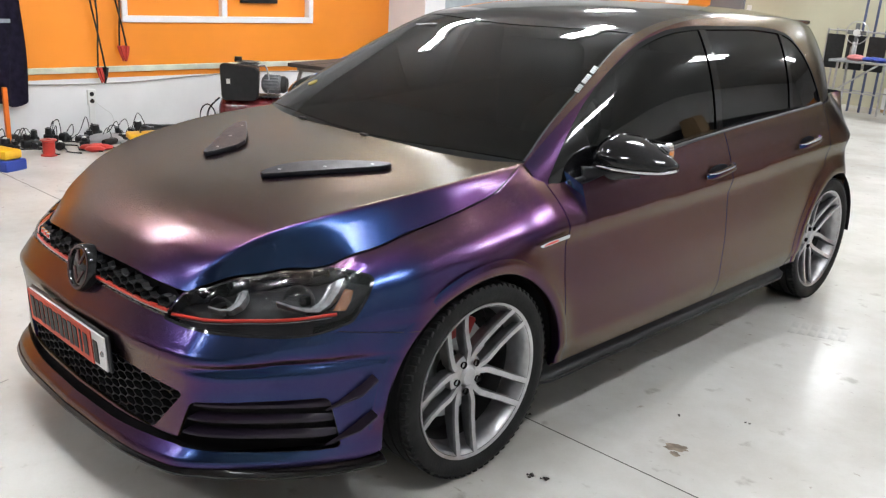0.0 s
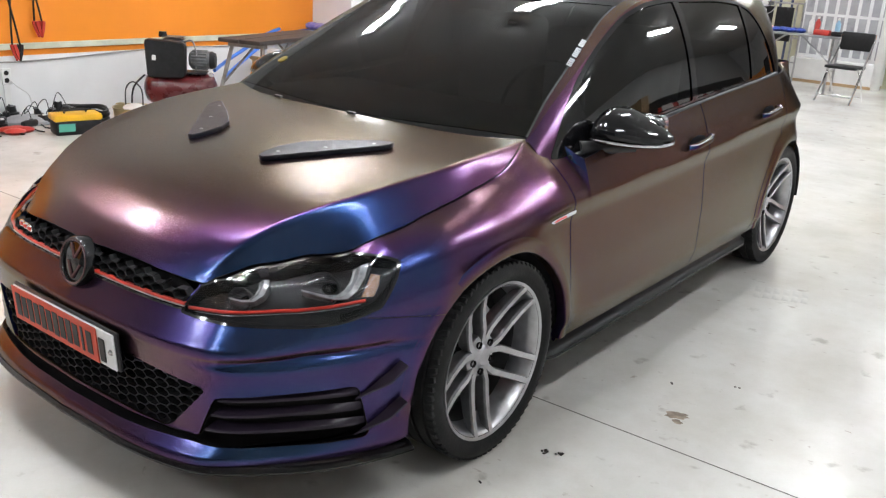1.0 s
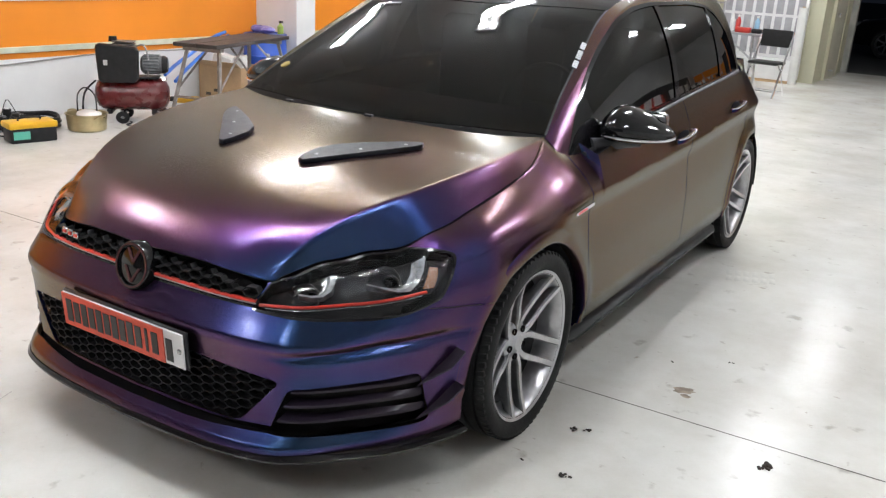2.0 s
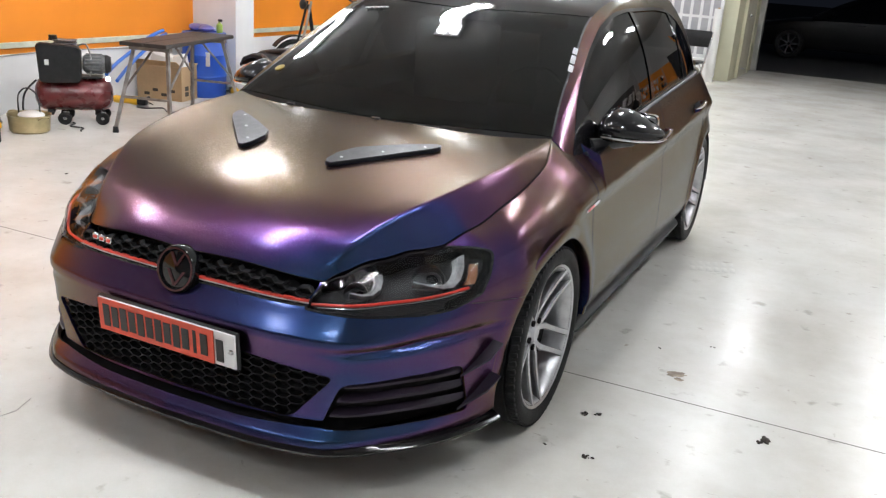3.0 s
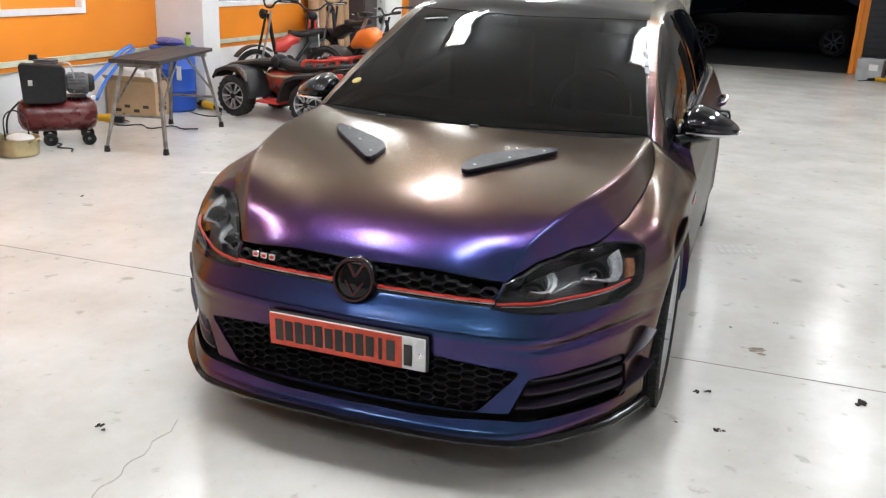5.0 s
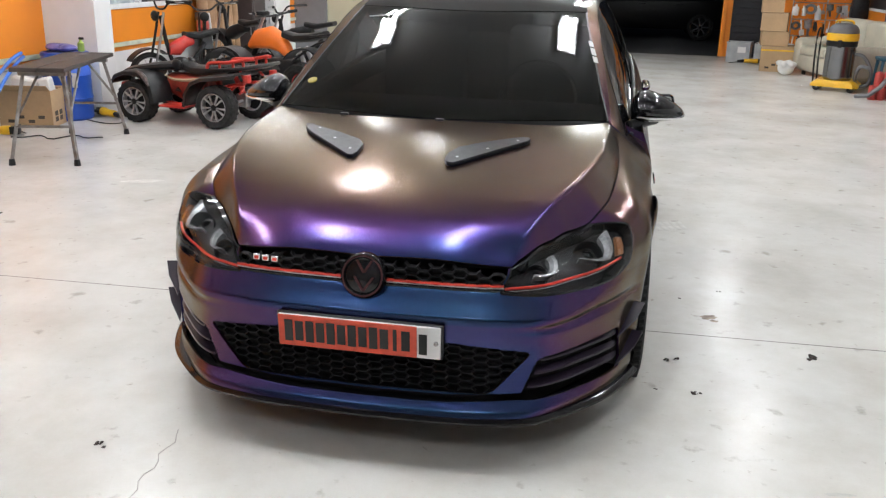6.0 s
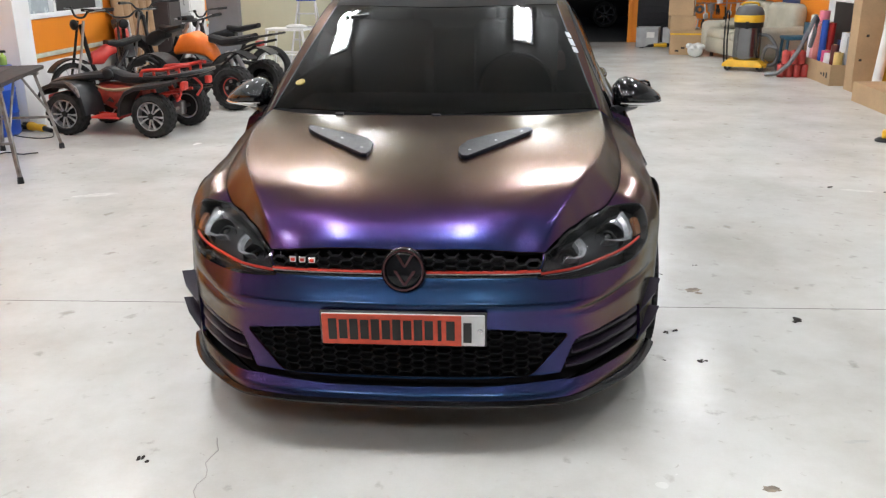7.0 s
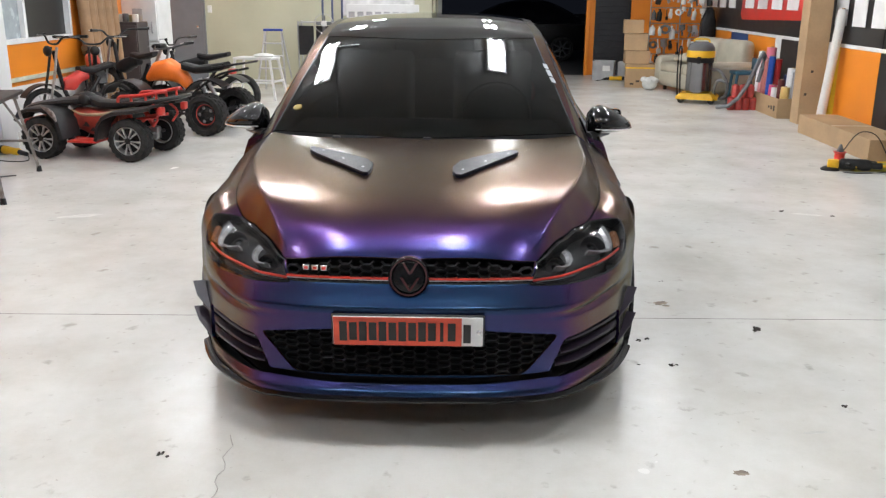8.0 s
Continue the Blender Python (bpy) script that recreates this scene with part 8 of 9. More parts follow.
MX = Matrix(((0, 0, -1, 0), (-1, 0, 0, 0), (0, 1, 0, 0), (0, 0, 0, 1)))
sh = Shape().prism([(-12.55, 1.27), (-12.45, 1.18), (-9.70, 1.24), (-9.70, 1.75), (-12.45, 1.75)], 0.008, Matrix.Translation((-0.022, 0, 0)) @ MX)
part("sign_patch", sh, SIGN_RED, sign, "red sign patch")


def letter_bars(y0, y1, n, z0, h, material, lean=0.0):
    """A row of lettering blocked out as plain bars."""
    w = (y0 - y1) / n
    for k in range(n):
        a = y0 - w * (k + 0.12)
        b_ = y0 - w * (k + 0.80)
        poly = [(-a, z0), (-b_, z0), (-b_ + lean, z0 + h), (-a + lean, z0 + h)]
        part("letter_bar", Shape().prism(poly, 0.008, Matrix.Translation((-0.032, 0, 0)) @ MX), material, sign)


letter_bars(14.5, 12.75, 3, 1.36, 0.42, SIGN_WHITE)
letter_bars(12.4, 9.75, 4, 1.37, 0.40, SIGN_WHITE, 0.03)
letter_bars(8.62, 7.05, 3, 1.22, 0.52, SIGN_WHITE)
# colour panels under the sign
for y0, y1, m_, lab in ((14.66, 13.0, ORANGE, "orange panel under the sign"), (13.0, 12.05, BLUE_PANEL, "blue panel under the sign"), (12.05, 10.72, ORANGE, "orange panel under the sign"), (10.72, 10.45, SIGN_WHITE, "white panel under the sign"), (10.45, 8.95, SIGN_BLACK, "black panel under the sign"),
                        (8.95, 8.55, SIGN_WHITE, "white panel under the sign"), (8.55, 8.32, YELLOW, "yellow panel under the sign"), (8.32, 7.22, ORANGE, "orange panel under the sign"), (7.22, 3.82, SIGN_BLACK, "black panel under the sign")):
    block("trim", (RX - 0.02, y1, 0.0), (RX - 0.002, y0 - 0.004, 0.962), m_, 0.0, lab, "wall panel")

# crates before the shutter beside the gate
for k in range(2):
    cr = thing("storage_crate", "grey plastic storage crate on the floor", "crate", "crates by the gate", (2.78 + 0.44 * k, 14.35 - 0.25 * k, 0), -14)
    sh = Shape()
    for s in (-1, 1):
        sh.box((s * 0.195, 0, 0.17), (0.012, 0.34, 0.34), 0.004).box((0, s * 0.165, 0.17), (0.39, 0.012, 0.34), 0.004)
    sh.box((0, 0, 0.01), (0.39, 0.33, 0.02), 0.002)
    part("crate_body", sh, mat("crate_grey", (0.36, 0.37, 0.38), 0.5), cr)
    part("crate_rim", Shape().tube([(-0.2, -0.17, 0.34), (0.2, -0.17, 0.34), (0.2, 0.17, 0.34), (-0.2, 0.17, 0.34)], 0.010, 6, True), mat("crate_grey_rim", (0.40, 0.41, 0.42), 0.5), cr)
    part("label", Shape().box((0.06, -0.173, 0.22), (0.14, 0.002, 0.10), 0), WHITE_PLASTIC, cr)
SHUTTER = mat("shutter_black", (0.012, 0.013, 0.018), 0.55, vary=0.2, scale=5)
d3 = tagged(new("door_3"), "black slatted shutter door in the orange wall", "door", "", "structure")
part("door_leaf", Shape().box((3.03, OY - 0.014, 1.12), (0.70, 0.024, 2.24), 0.003), SHUTTER, d3)
for k in range(20):
    part("slat", Shape().box((3.03, OY - 0.030, 0.06 + 0.112 * k), (0.68, 0.010, 0.100), 0.004), SHUTTER, d3)
build_grinder((2.95, 13.95, 0), 10, "yellow power tool lying before the crates")
# stacked cartons and a white bundle
carton("carton", (3.22, 13.0, 0), (0.52, 0.42, 0.40), -8, "large brown carton at the foot of a stack", prints=2, group="stacked cartons")
carton("carton", (3.14, 13.02, 0.408), (0.42, 0.36, 0.22), -4, "brown carton in a stack", group="stacked cartons")
carton("carton", (3.12, 13.03, 0.636), (0.40, 0.36, 0.28), -12, "brown carton in a stack", group="stacked cartons")
carton("carton", (3.06, 13.05, 0.924), (0.34, 0.30, 0.22), -6, "small brown carton on top of a stack", group="stacked cartons")
single("yellow_strap", Shape().box((0, 0, 0), (0.53, 0.43, 0.025), 0.001), YELLOW_PLASTIC, "yellow strap round the lowest carton", "strap", "", (3.22, 13.0, 0.34), -8)
sh = Shape().ball((0, 0, 0.11), 0.13, (1, 1, 0.85))
for k in range(6):
    sh.ball((0.10 * math.cos(k * 1.05), 0.10 * math.sin(k * 1.05), 0.16 + 0.02 * (k % 2)), 0.06, (1, 1, 0.8), None, 10)
single("white_bundle", sh, WHITE_PLASTIC, "white cloth bundle on the floor", "cloth bundle", "", (3.28, 12.42, 0))

# product rack on the wall
pr = thing("product_rack", "wire rack hung with bottles, gloves and spray guns", "rack", "", (4.10, 14.1, 0), 0)
for x in (-0.55, 0.0, 0.55):
    part("post", Shape().rod((x, 0, 0), (x, 0, 1.9), 0.012, seg=8), STEEL, pr)
for z in (0.5, 0.78, 1.06, 1.34, 1.62):
    part("rail", Shape().rod((-0.56, 0, z), (0.56, 0, z), 0.008, seg=8), STEEL, pr)
rnd = random.Random(5)
cols_ = (WHITE_PLASTIC, IRON, BLACK_PLASTIC, WHITE_PLASTIC, PANEL_GREY, WHITE_PLASTIC, STEEL, BLACK_PLASTIC)
for r_, z in enumerate((0.5, 0.78, 1.06, 1.34, 1.62)):
    for k in range(10):
        x = -0.50 + 0.110 * k + rnd.uniform(-0.02, 0.02)
        m_ = cols_[rnd.randrange(len(cols_))]
        kind = rnd.choice(("hanging_bottle", "hanging_bottle", "spray_gun", "spray_gun", "tape_roll", "work_glove", "brush"))
        hg = new(kind)
        hg.parent = pr
        hg.matrix_basis = pose(x, -0.07 + rnd.uniform(-0.03, 0.02), z + rnd.uniform(-0.05, 0.03), 0, rnd.uniform(-14, 14), rnd.uniform(-50, 50))
        g_ = rnd.uniform(0.7, 1.2)
        hg.scale = (g_ * rnd.uniform(0.8, 1.3), g_, g_ * rnd.uniform(0.75, 1.1))
        if kind == "hanging_bottle":
            sh = Shape().lathe([(0.0, -0.25), (0.044, -0.25), (0.050, -0.22), (0.047, -0.09), (0.018, -0.05), (0.013, -0.02), (0.0, -0.02)], None, 12)
            sh.box((0, -0.02, -0.025), (0.022, 0.07, 0.022), 0.005)
        elif kind == "spray_gun":
            sh = Shape().lathe([(0.0, -0.02), (0.045, -0.02), (0.042, -0.12), (0.015, -0.13), (0.0, -0.13)], None, 12)
            sh.rod((0, 0, -0.13), (0.0, -0.10, -0.14), 0.016, seg=8).rod((0, 0.0, -0.13), (0.0, 0.04, -0.22), 0.014, seg=8)
        elif kind == "tape_roll":
            sh = Shape().lathe([(0.035, -0.02), (0.070, -0.02), (0.072, 0.0), (0.070, 0.02), (0.035, 0.02)], pose(0, 0, -0.09, 90, 0, 0), 18, True)
        elif kind == "work_glove":
            sh = Shape()
            loft(sh, [[(dx * w, dy, zz) for dx, dy in ((-1, -0.012), (0, -0.02), (1, -0.012), (1, 0.012), (0, 0.02), (-1, 0.012))] for zz, w in ((-0.02, 0.036), (-0.08, 0.034), (-0.13, 0.050), (-0.18, 0.046))])
            for f in range(4):
                sh.rod((-0.034 + 0.023 * f, 0, -0.17), (-0.042 + 0.028 * f, 0, -0.235 + 0.012 * abs(f - 1.5)), 0.011, 0.008, 6)
        else:
            sh = Shape().rod((0, 0, -0.02), (0, 0, -0.16), 0.010, seg=8).box((0, 0, -0.20), (0.07, 0.025, 0.08), 0.006)
        part("body", sh, m_, hg)
        part("hook", Shape().tube([(0, 0.07, 0.0), (0, 0.0, 0.0), (0, 0.0, -0.03)], 0.004, 6), STEEL, hg)
for k in range(3):
    part("yellow_tube", Shape().rod((0.45 + 0.05 * k, -0.05, 0.9), (0.46 + 0.05 * k, -0.04, 1.30), 0.016, seg=8), YELLOW_PLASTIC, pr)

sh = Shape()
loft(sh, [[(0.50 + dx * w, -0.10 + dy, z) for dx, dy in ((-1, -0.05), (-0.6, -0.09), (0.6, -0.09), (1, -0.05), (1, 0.06), (-1, 0.06))] for z, w in ((0.72, 0.10), (0.80, 0.14), (1.10, 0.13), (1.30, 0.08), (1.36, 0.03))])
part("hanging_bag", sh, BLACK_PLASTIC, pr, "black bag hanging on the rack")

# beige sofa
SOFA = mat("beige_leather", (0.44, 0.41, 0.33), 0.5, vary=0.08, scale=4, bump=0.12, bscale=40)
sf = thing("sofa", "worn beige leather sofa along the wall", "sofa", "", (4.06, 11.95, 0), -76)
part("base", Shape().box((0, 0, 0.20), (1.75, 0.80, 0.26), 0.06, seg=3), SOFA, sf)
for x in (-0.42, 0.42):
    part("seat_cushion", Shape().box((x, -0.06, 0.38), (0.82, 0.68, 0.16), 0.06, seg=3), SOFA, sf)
    part("back_cushion", Shape().box((x, 0.30, 0.64), (0.80, 0.26, 0.50), 0.10, pose(0, 0, 0, 0, 0, 0), seg=3), SOFA, sf)
for x in (-0.88, 0.88):
    part("arm", Shape().box((x, -0.02, 0.34), (0.22, 0.82, 0.46), 0.09, seg=3), SOFA, sf)
for x in (-0.75, 0.75):
    for y in (-0.3, 0.3):
        part("foot", Shape().rod((x, y, 0), (x, y, 0.08), 0.03, seg=10), DARK_WOOD, sf)
single("sofa_cushion", Shape().ball((0, 0, 0.09), 0.24, (1.2, 1.0, 0.40), None, 18), SOFA, "beige cushion lying on the sofa", "cushion", "", (3.92, 12.35, 0.45), 20)

# wet and dry vacuum cleaner
vc = thing("vacuum_cleaner", "yellow, grey and steel wet vacuum cleaner on wheels", "vacuum cleaner", "", (3.66, 10.66, 0), -20)
sh = Shape()
loft(sh, [[(x * 1.0, y, z) for x, y in ((-0.30, -0.20), (0.24, -0.24), (0.30, -0.18), (0.30, 0.18), (0.24, 0.24), (-0.30, 0.20))] for z in (0.06, 0.10)] + [[(x * 0.8, y * 0.85, 0.15) for x, y in ((-0.30, -0.20), (0.24, -0.24), (0.30, -0.18), (0.30, 0.18), (0.24, 0.24), (-0.30, 0.20))]])
part("trolley", sh, YELLOW_PLASTIC, vc, "yellow trolley base")
for x, y in ((-0.22, -0.18), (-0.22, 0.18), (0.22, -0.20), (0.22, 0.20)):
    part("caster", Shape().lathe([(0.012, -0.02), (0.05, -0.02), (0.055, 0.0), (0.05, 0.02), (0.012, 0.02)], pose(x, y, 0.055, 90, 0, 0), 18, True), BLACK_PLASTIC, vc)
part("tank", Shape().lathe([(0.0, 0.14), (0.165, 0.14), (0.185, 0.17), (0.190, 0.20), (0.188, 0.62), (0.195, 0.63), (0.195, 0.65), (0.0, 0.65)], None, 36), mat("satin_steel", (0.22, 0.22, 0.23), 0.20, 1.0, vary=0.05), vc, "steel tank")
part("tank_band", Shape().lathe([(0.190, 0.60), (0.200, 0.605), (0.200, 0.67), (0.190, 0.675)], None, 36, True), BLACK_PLASTIC, vc)
part("head", Shape().lathe([(0.197, 0.675), (0.205, 0.68), (0.208, 0.76), (0.200, 0.775), (0.0, 0.775)], None, 36), YELLOW_PLASTIC, vc, "yellow motor head")
part("head_cap", Shape().lathe([(0.200, 0.775), (0.195, 0.82), (0.160, 0.875), (0.10, 0.90), (0.0, 0.905)], None, 36), mat("head_grey", (0.10, 0.10, 0.105), 0.5), vc)
part("carry_handle", Shape().tube([(-0.11, 0, 0.875), (-0.09, 0, 0.935), (0.09, 0, 0.935), (0.11, 0, 0.875)], 0.014, 8), YELLOW_PLASTIC, vc)
part("push_bar", Shape().tube([(-0.28, -0.16, 0.10), (-0.30, -0.16, 0.40), (-0.30, -0.16, 0.78), (-0.30, 0.16, 0.78), (-0.30, 0.16, 0.40), (-0.28, 0.16, 0.10)], 0.012, 8), BLACK_PLASTIC, vc)
for s in (-1, 1):
    part("side_latch", Shape().box((0.0, s * 0.202, 0.64), (0.05, 0.02, 0.10), 0.005), BLACK_PLASTIC, vc)
part("suction_hose", Shape().tube([(0.19, -0.02, 0.50), (0.30, -0.04, 0.48), (0.42, -0.06, 0.30), (0.40, -0.02, 0.12), (0.28, 0.0, 0.08), (0.24, -0.12, 0.20), (0.30, -0.22, 0.36), (0.42, -0.24, 0.34)], 0.024, 10), mat("hose_grey", (0.14, 0.145, 0.15), 0.5), vc)
cable("vacuum_pipe", [(3.74, 9.86, 0.030), (3.86, 9.72, 0.06), (3.98, 9.68, 0.18), (4.09, 9.68, 0.36), (4.17, 9.70, 0.54), (4.25, 9.74, 0.72), (4.30, 9.78, 0.80), (4.33, 9.80, 0.76), (4.31, 9.80, 0.58), (4.26, 9.76, 0.40)], 0.030, mat("pipe_grey", (0.15, 0.155, 0.165), 0.45), "grey vacuum hose propped over the red cans", "vacuum hose")
# red cans in two layers, a teal chair behind
can0 = None
for layer, n in ((0, 4), (1, 3)):
    for row in range(2):
        for k in range(n):
            m = pose(3.93 + 0.105 * k + 0.05 * layer + 0.03 * row, 9.82 + 0.12 * row, 0.175 * layer, 0, 0, 0)
            if can0 is None:
                can0 = tagged(new("red_can"), "red cylindrical can stacked on the floor", "can", "red cans")
                can0.matrix_basis = m
                part("can_body", Shape().lathe([(0.0, 0.0), (0.046, 0.0), (0.050, 0.006), (0.050, 0.145), (0.040, 0.165), (0.0, 0.168)], None, 20), mat("can_red", (0.50, 0.06, 0.05), 0.4, vary=0.12, scale=12), can0)
                part("cap", Shape().lathe([(0.0, 0.174), (0.022, 0.174), (0.024, 0.160), (0.0, 0.160)], None, 14), RED_PLASTIC, can0)
            else:
                copy_thing(can0, m)
TEAL = mat("teal_plastic", (0.015, 0.09, 0.14), 0.45, vary=0.1)
tc_ = thing("stool", "dark teal plastic stool beside the sofa", "stool", "", (4.30, 10.55, 0))
part("seat", Shape().box((0, 0, 0.46), (0.36, 0.34, 0.05), 0.02, seg=2), TEAL, tc_)
part("backrest", Shape().box((0.16, 0, 0.58), (0.03, 0.34, 0.18), 0.012, seg=2), TEAL, tc_)
for sx in (-1, 1):
    for sy in (-1, 1):
        part("leg", Shape().rod((sx * 0.17, sy * 0.16, 0), (sx * 0.14, sy * 0.13, 0.44), 0.018, 0.022, 8), TEAL, tc_)
ext = thing("fire_extinguisher", "red fire extinguisher with a black nozzle", "fire extinguisher", "", (4.52, 10.30, 0))
part("cylinder", Shape().lathe([(0.0, 0.0), (0.070, 0.0), (0.075, 0.01), (0.075, 0.56), (0.05, 0.63), (0.025, 0.65), (0.025, 0.68), (0.0, 0.68)], None, 24), RED_PLASTIC, ext)
part("valve", Shape().box((0, 0, 0.71), (0.12, 0.035, 0.05), 0.008), CHROME, ext)
part("nozzle", Shape().tube([(-0.05, 0, 0.70), (-0.11, 0, 0.62), (-0.12, 0, 0.40), (-0.10, 0, 0.25)], 0.012, 8), BLACK_PLASTIC, ext)

# vinyl rolls in a long open carton
box = thing("roll_carton", "long open cardboard box holding vinyl rolls", "carton", "", (4.47, 9.65, 0), 0)
for lo, hi in (((-0.20, -0.74, 0), (-0.192, 0.74, 0.26)), ((0.192, -0.74, 0), (0.20, 0.74, 0.26)), ((-0.192, -0.74, 0), (0.192, -0.732, 0.26)), ((-0.192, 0.732, 0), (0.192, 0.74, 0.26)), ((-0.192, -0.732, 0), (0.192, 0.732, 0.01))):
    part("box_side", Shape().box([(a + b) / 2 for a, b in zip(lo, hi)], [b - a for a, b in zip(lo, hi)], 0.001), CARD, box)
for k in range(3):
    part("print_bar", Shape().box((-0.2008, -0.62 + 0.10 * k, 0.12), (0.001, 0.06, 0.07 - 0.02 * k), 0), PRINT, box)
rnd = random.Random(9)
tints = ((0.75, 0.75, 0.75), (0.75, 0.22, 0.30), (0.80, 0.36, 0.38), (0.05, 0.03, 0.30), (0.70, 0.25, 0.22), (0.45, 0.03, 0.03), (0.03, 0.10, 0.45), (0.45, 0.70, 0.50), (0.62, 0.08, 0.20), (0.60, 0.45, 0.65), (0.75, 0.75, 0.75), (0.02, 0.03, 0.10), (0.10, 0.02, 0.02), (0.70, 0.70, 0.72), (0.78, 0.55, 0.20), (0.30, 0.30, 0.32))
for k in range(16):
    t = tints[k]
    h = (0.78, 0.84, 0.70, 0.42, 0.66, 0.70, 0.74, 0.34, 0.36, 0.40, 0.34, 0.52, 0.46, 0.62, 0.38, 0.58)[k]
    r = 0.045 + 0.012 * ((k * 5) % 3)
    y = 10.27 - 0.080 * k
    v = thing("vinyl_roll", "roll of coloured vinyl film standing in a box", "vinyl roll", "vinyl rolls", (4.42 + 0.10 * (k % 2), y, 0.011))
    part("film", Shape().lathe([(0.02, 0.0), (r, 0.0), (r, h), (0.02, h)], pose(0, 0, 0, 1.5 * ((k % 3) - 1), 2.0, 0), 20), mat("vinyl_%d" % k, t, 0.3, vary=0.04), v)
    part("core", Shape().lathe([(0.016, 0.0), (0.021, 0.0), (0.021, h + 0.012), (0.016, h + 0.012)], pose(0, 0, 0, 1.5 * ((k % 3) - 1), 2.0, 0), 12, True), CARD, v)

# tall carton, leaning rolls and the long flat carton
carton("tall_carton", (4.50, 8.52, 0), (0.28, 0.26, 2.35), 0, "tall narrow cardboard carton standing upright", prints=2)
for y, x, r, h, m_, lab in ((8.20, 4.56, 0.056, 1.42, WHITE_PLASTIC, "tall white film roll leaning on the wall"),):
    v = thing("film_roll", lab, "film roll", "", (x, y, 0))
    part("film", Shape().lathe([(0.02, 0.0), (r, 0.0), (r, h), (0.02, h)], pose(0, 0, 0, 0, 5, 0), 24), m_, v)
    part("core", Shape().lathe([(0.016, 0.0), (0.022, 0.0), (0.022, h + 0.015), (0.016, h + 0.015)], pose(0, 0, 0, 0, 5, 0), 14, True), CARD, v)
flat_ = carton("long_carton", (4.35, 6.75, 0), (0.44, 1.92, 0.21), 0, "long flat cardboard carton on the floor", prints=0)
carton("carton", (4.44, 5.50, 0), (0.36, 0.34, 0.24), 14, "open brown carton with packing on the floor", True, 2)
# yellow and black tools on the floor
build_grinder((3.82, 5.38, 0), 195, "yellow and black angle grinder on the floor")
pt = thing("polishing_machine", "black and yellow polishing machine on the floor", "power tool", "power tools on the floor", (3.76, 5.28, 0), 160)
part("motor_case", Shape().lathe([(0.0, -0.16), (0.045, -0.16), (0.055, -0.12), (0.05, 0.10), (0.0, 0.12)], pose(0, 0, 0.065, 0, 90, 0), 20), BLACK_PLASTIC, pt)
part("pad", Shape().lathe([(0.0, 0.03), (0.06, 0.03), (0.085, 0.012), (0.085, 0.0), (0.0, 0.0)], pose(0.18, 0, 0.0), 28), BLACK_PLASTIC, pt)
part("gear_head", Shape().box((0.16, 0, 0.06), (0.10, 0.08, 0.08), 0.015, seg=2), YELLOW_PLASTIC, pt)
part("trigger_grip", Shape().box((-0.20, 0, 0.065), (0.12, 0.05, 0.06), 0.015, seg=2), BLACK_PLASTIC, pt)
ya = thing("extension_board", "yellow and black extension board on the floor", "extension board", "", (4.02, 5.36, 0), 8)
part("tray", Shape().box((0, 0, 0.025), (0.52, 0.20, 0.05), 0.010, seg=2), mat("olive_yellow", (0.32, 0.27, 0.03), 0.5), ya)
part("rim", Shape().tube([(-0.26, -0.10, 0.05), (0.26, -0.10, 0.05), (0.26, 0.10, 0.05), (-0.26, 0.10, 0.05)], 0.010, 6, True), YELLOW_PLASTIC, ya)
for k in range(3):
    part("socket", Shape().lathe([(0.0, 0.008), (0.022, 0.008), (0.026, 0.0)], pose(-0.14 + 0.14 * k, 0, 0.05), 16), BLACK_PLASTIC, ya)
r2 = copy_thing(reel, pose(3.78, 5.62, 0))
single("reel_cone", Shape().lathe([(0.0, 0.20), (0.012, 0.19), (0.035, 0.126), (0.0, 0.126)], None, 16), IRON, "dark cone standing on the red reel", "cone", "", (3.78, 5.62, 0))
cable("power_cable", [(3.80, 5.62, 0.12), (3.95, 5.66, 0.30), (4.12, 5.66, 0.28), (4.22, 5.60, 0.10), (4.26, 5.55, 0.01)], 0.005, BLACK_PLASTIC, "black cable arching over the tools")
cable("power_cable", wavy((3.70, 5.18), (4.30, 5.05), 10, 0.05, 77), 0.005, mat("pale_cable", (0.35, 0.35, 0.33), 0.5), "pale cable lying on the floor")

# ---- marks on the floor ----
DIRT = mat("dried_dirt", (0.035, 0.026, 0.020), 0.9, vary=0.3, scale=40, bump=0.3, bscale=200)
RUB = mat("rubber_mark", (0.50, 0.49, 0.455), 0.4, vary=0.12, scale=18)
STAIN = mat("rust_stain", (0.26, 0.205, 0.15), 0.6, vary=0.3, scale=25)


def crumb(x, y, r, seed):
    rnd = random.Random(seed)
    sh = Shape()
    for k in range(4):
        sh.ball((rnd.uniform(-r, r), rnd.uniform(-r, r), r * 0.22), r * rnd.uniform(0.4, 0.75), (1.3, 0.8, 0.45), Matrix.Rotation(rnd.random() * 6, 4, "Z"), 8)
    return single("dirt_crumb", sh, DIRT, "small dark crumb of dirt on the floor", "dirt", "dirt crumbs", (x, y, 0))


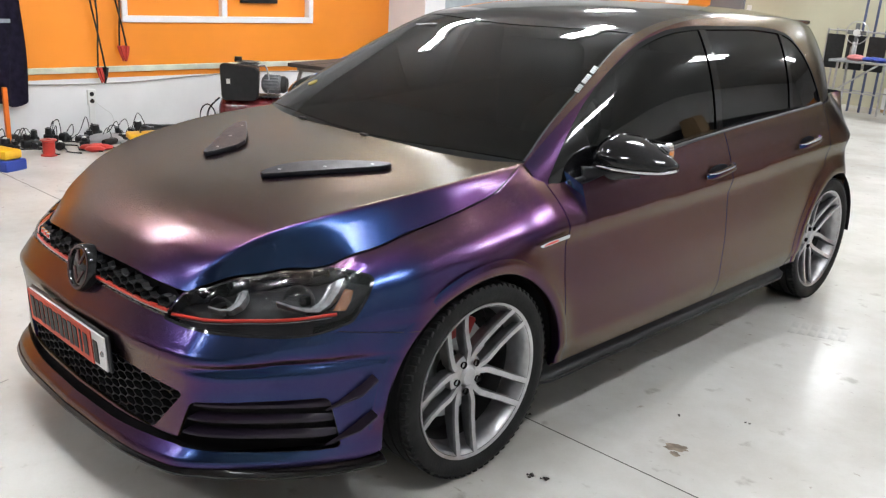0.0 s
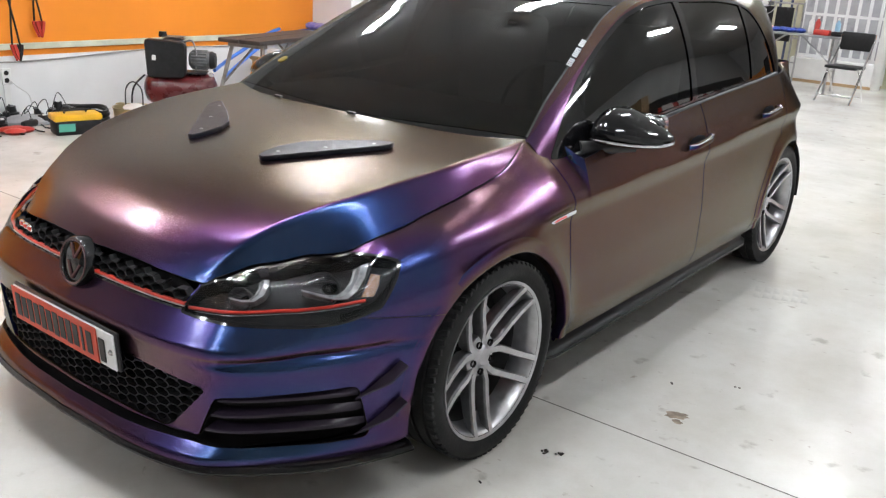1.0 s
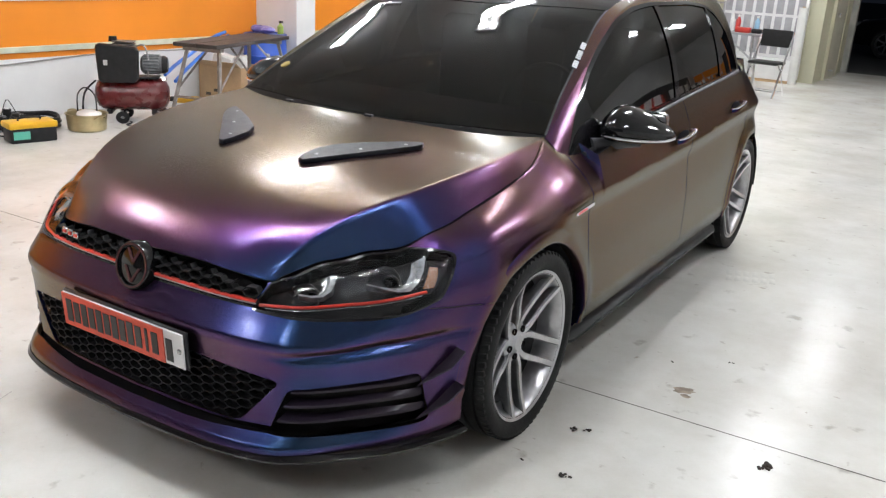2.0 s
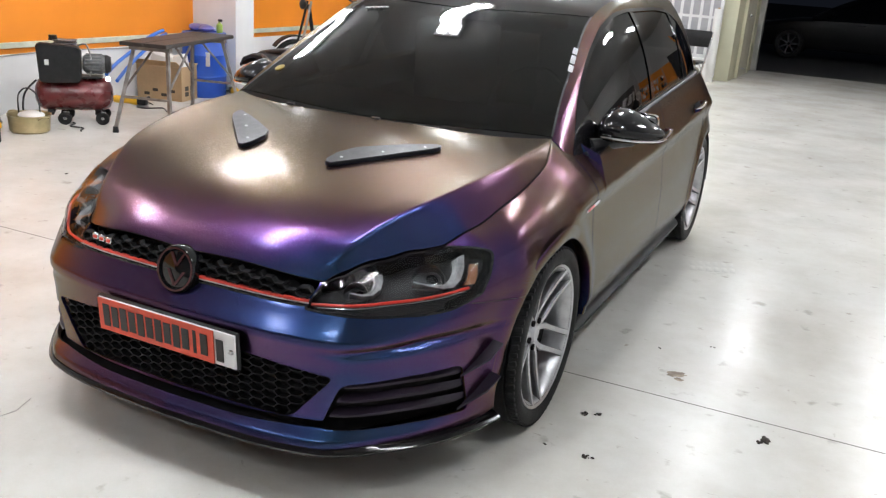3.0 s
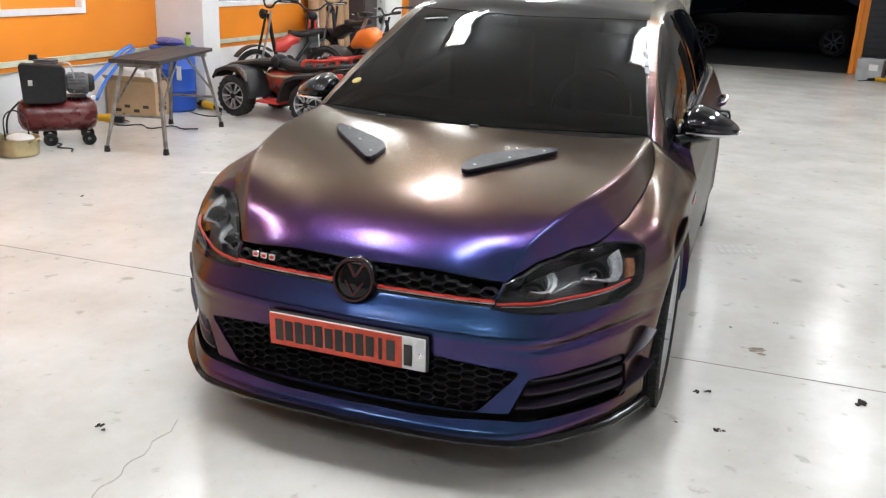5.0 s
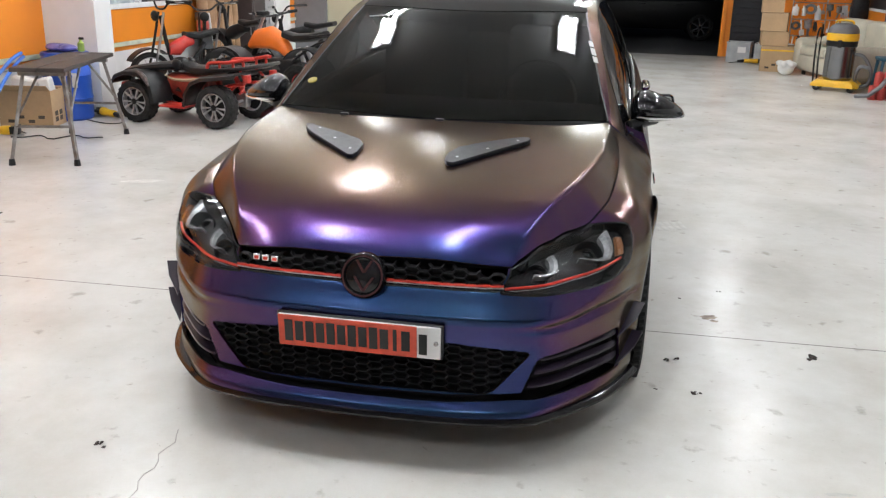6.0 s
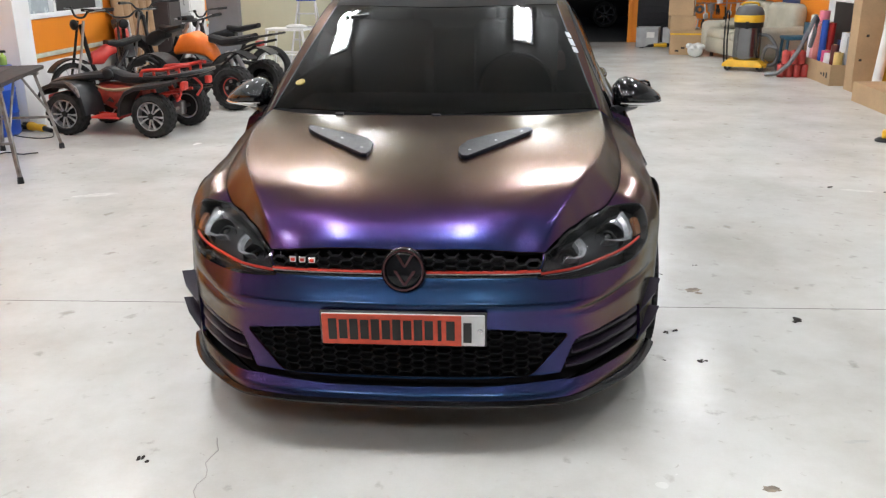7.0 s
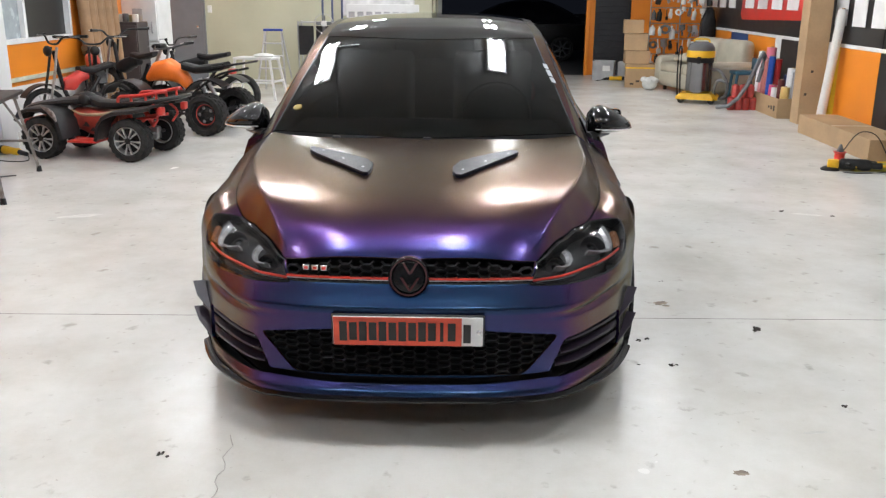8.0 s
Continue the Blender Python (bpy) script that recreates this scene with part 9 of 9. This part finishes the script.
for k, (x, y, r) in enumerate(((1.616, 1.178, 0.018), (1.605, 1.155, 0.012), (1.102, 0.713, 0.012), (1.12, 0.72, 0.008), (1.01, 1.0, 0.010), (1.05, 1.02, 0.010), (-0.87, -0.14, 0.012), (-0.84, -0.15, 0.008), (1.70, 0.35, 0.010), (2.57, 3.64, 0.016),
                               (2.9, 3.5, 0.012), (0.96, 0.72, 0.006), (-3.0, 2.2, 0.012), (0.74, 1.32, 0.006), (1.10, 1.75, 0.006), (1.30, 1.9, 0.006))):
    crumb(x, y, r, k)


def mark(name, cx, cy, w, h, turn, material, label, seed, n=18, lift=0.0012):
    """An uneven flat patch just above the floor."""
    rnd = random.Random(seed)
    sh = Shape()
    vs = []
    for k in range(n):
        a = 2 * math.pi * k / n
        f = rnd.uniform(0.7, 1.1)
        vs.append(sh.bm.verts.new((w * f * math.cos(a), h * f * math.sin(a), lift)))
    sh.bm.faces.new(vs)
    return tagged(single(name, sh, material, label, "floor mark", "floor marks", (cx, cy, 0), turn), "", "", "", "structure")


for k in range(6):
    f = k / 5
    sh = Shape().box((0, 0, 0.0012), (0.030, 0.17, 0.0012), 0, pose(0, 0, 0, 0, 0, 0))
    tagged(single("tyre_mark", sh, RUB, "pale grey tyre tread mark on the floor", "floor mark", "tyre marks", (0.985 + 0.20 * f, 3.0 + 0.09 * f, 0), 14), "", "", "", "structure")
mark("floor_stain", 1.22, 1.53, 0.045, 0.03, 30, STAIN, "brown stain on the concrete floor", 1)
mark("floor_stain", 1.24, 1.49, 0.02, 0.016, 0, STAIN, "brown stain on the concrete floor", 2)
mark("floor_stain", 1.14, -0.18, 0.03, 0.02, 0, STAIN, "brown stain on the concrete floor", 3)
mark("floor_stain", 2.72, 3.55, 0.12, 0.03, -10, RUB, "grey scuff on the concrete floor", 4)
mark("floor_stain", -2.6, 3.2, 0.16, 0.05, 20, RUB, "grey scuff on the concrete floor", 5)
mark("floor_stain", 1.5, 0.12, 0.05, 0.012, 8, RUB, "grey scuff on the concrete floor", 6)
mark("floor_stain", 0.2, -0.42, 0.012, 0.03, 40, RUB, "grey scuff on the concrete floor", 7)
sh = Shape()
sh.tube([(-0.60 + 0.012 * math.sin(i * 1.7) - 0.05 * i / 14, -0.55 + 0.04 * i, 0.0006) for i in range(15)], 0.0016, 4)
tagged(single("floor_crack", sh, mat("crack_grey", (0.40, 0.385, 0.35), 0.9), "hairline crack in the concrete floor", "crack"), "", "", "", "structure")
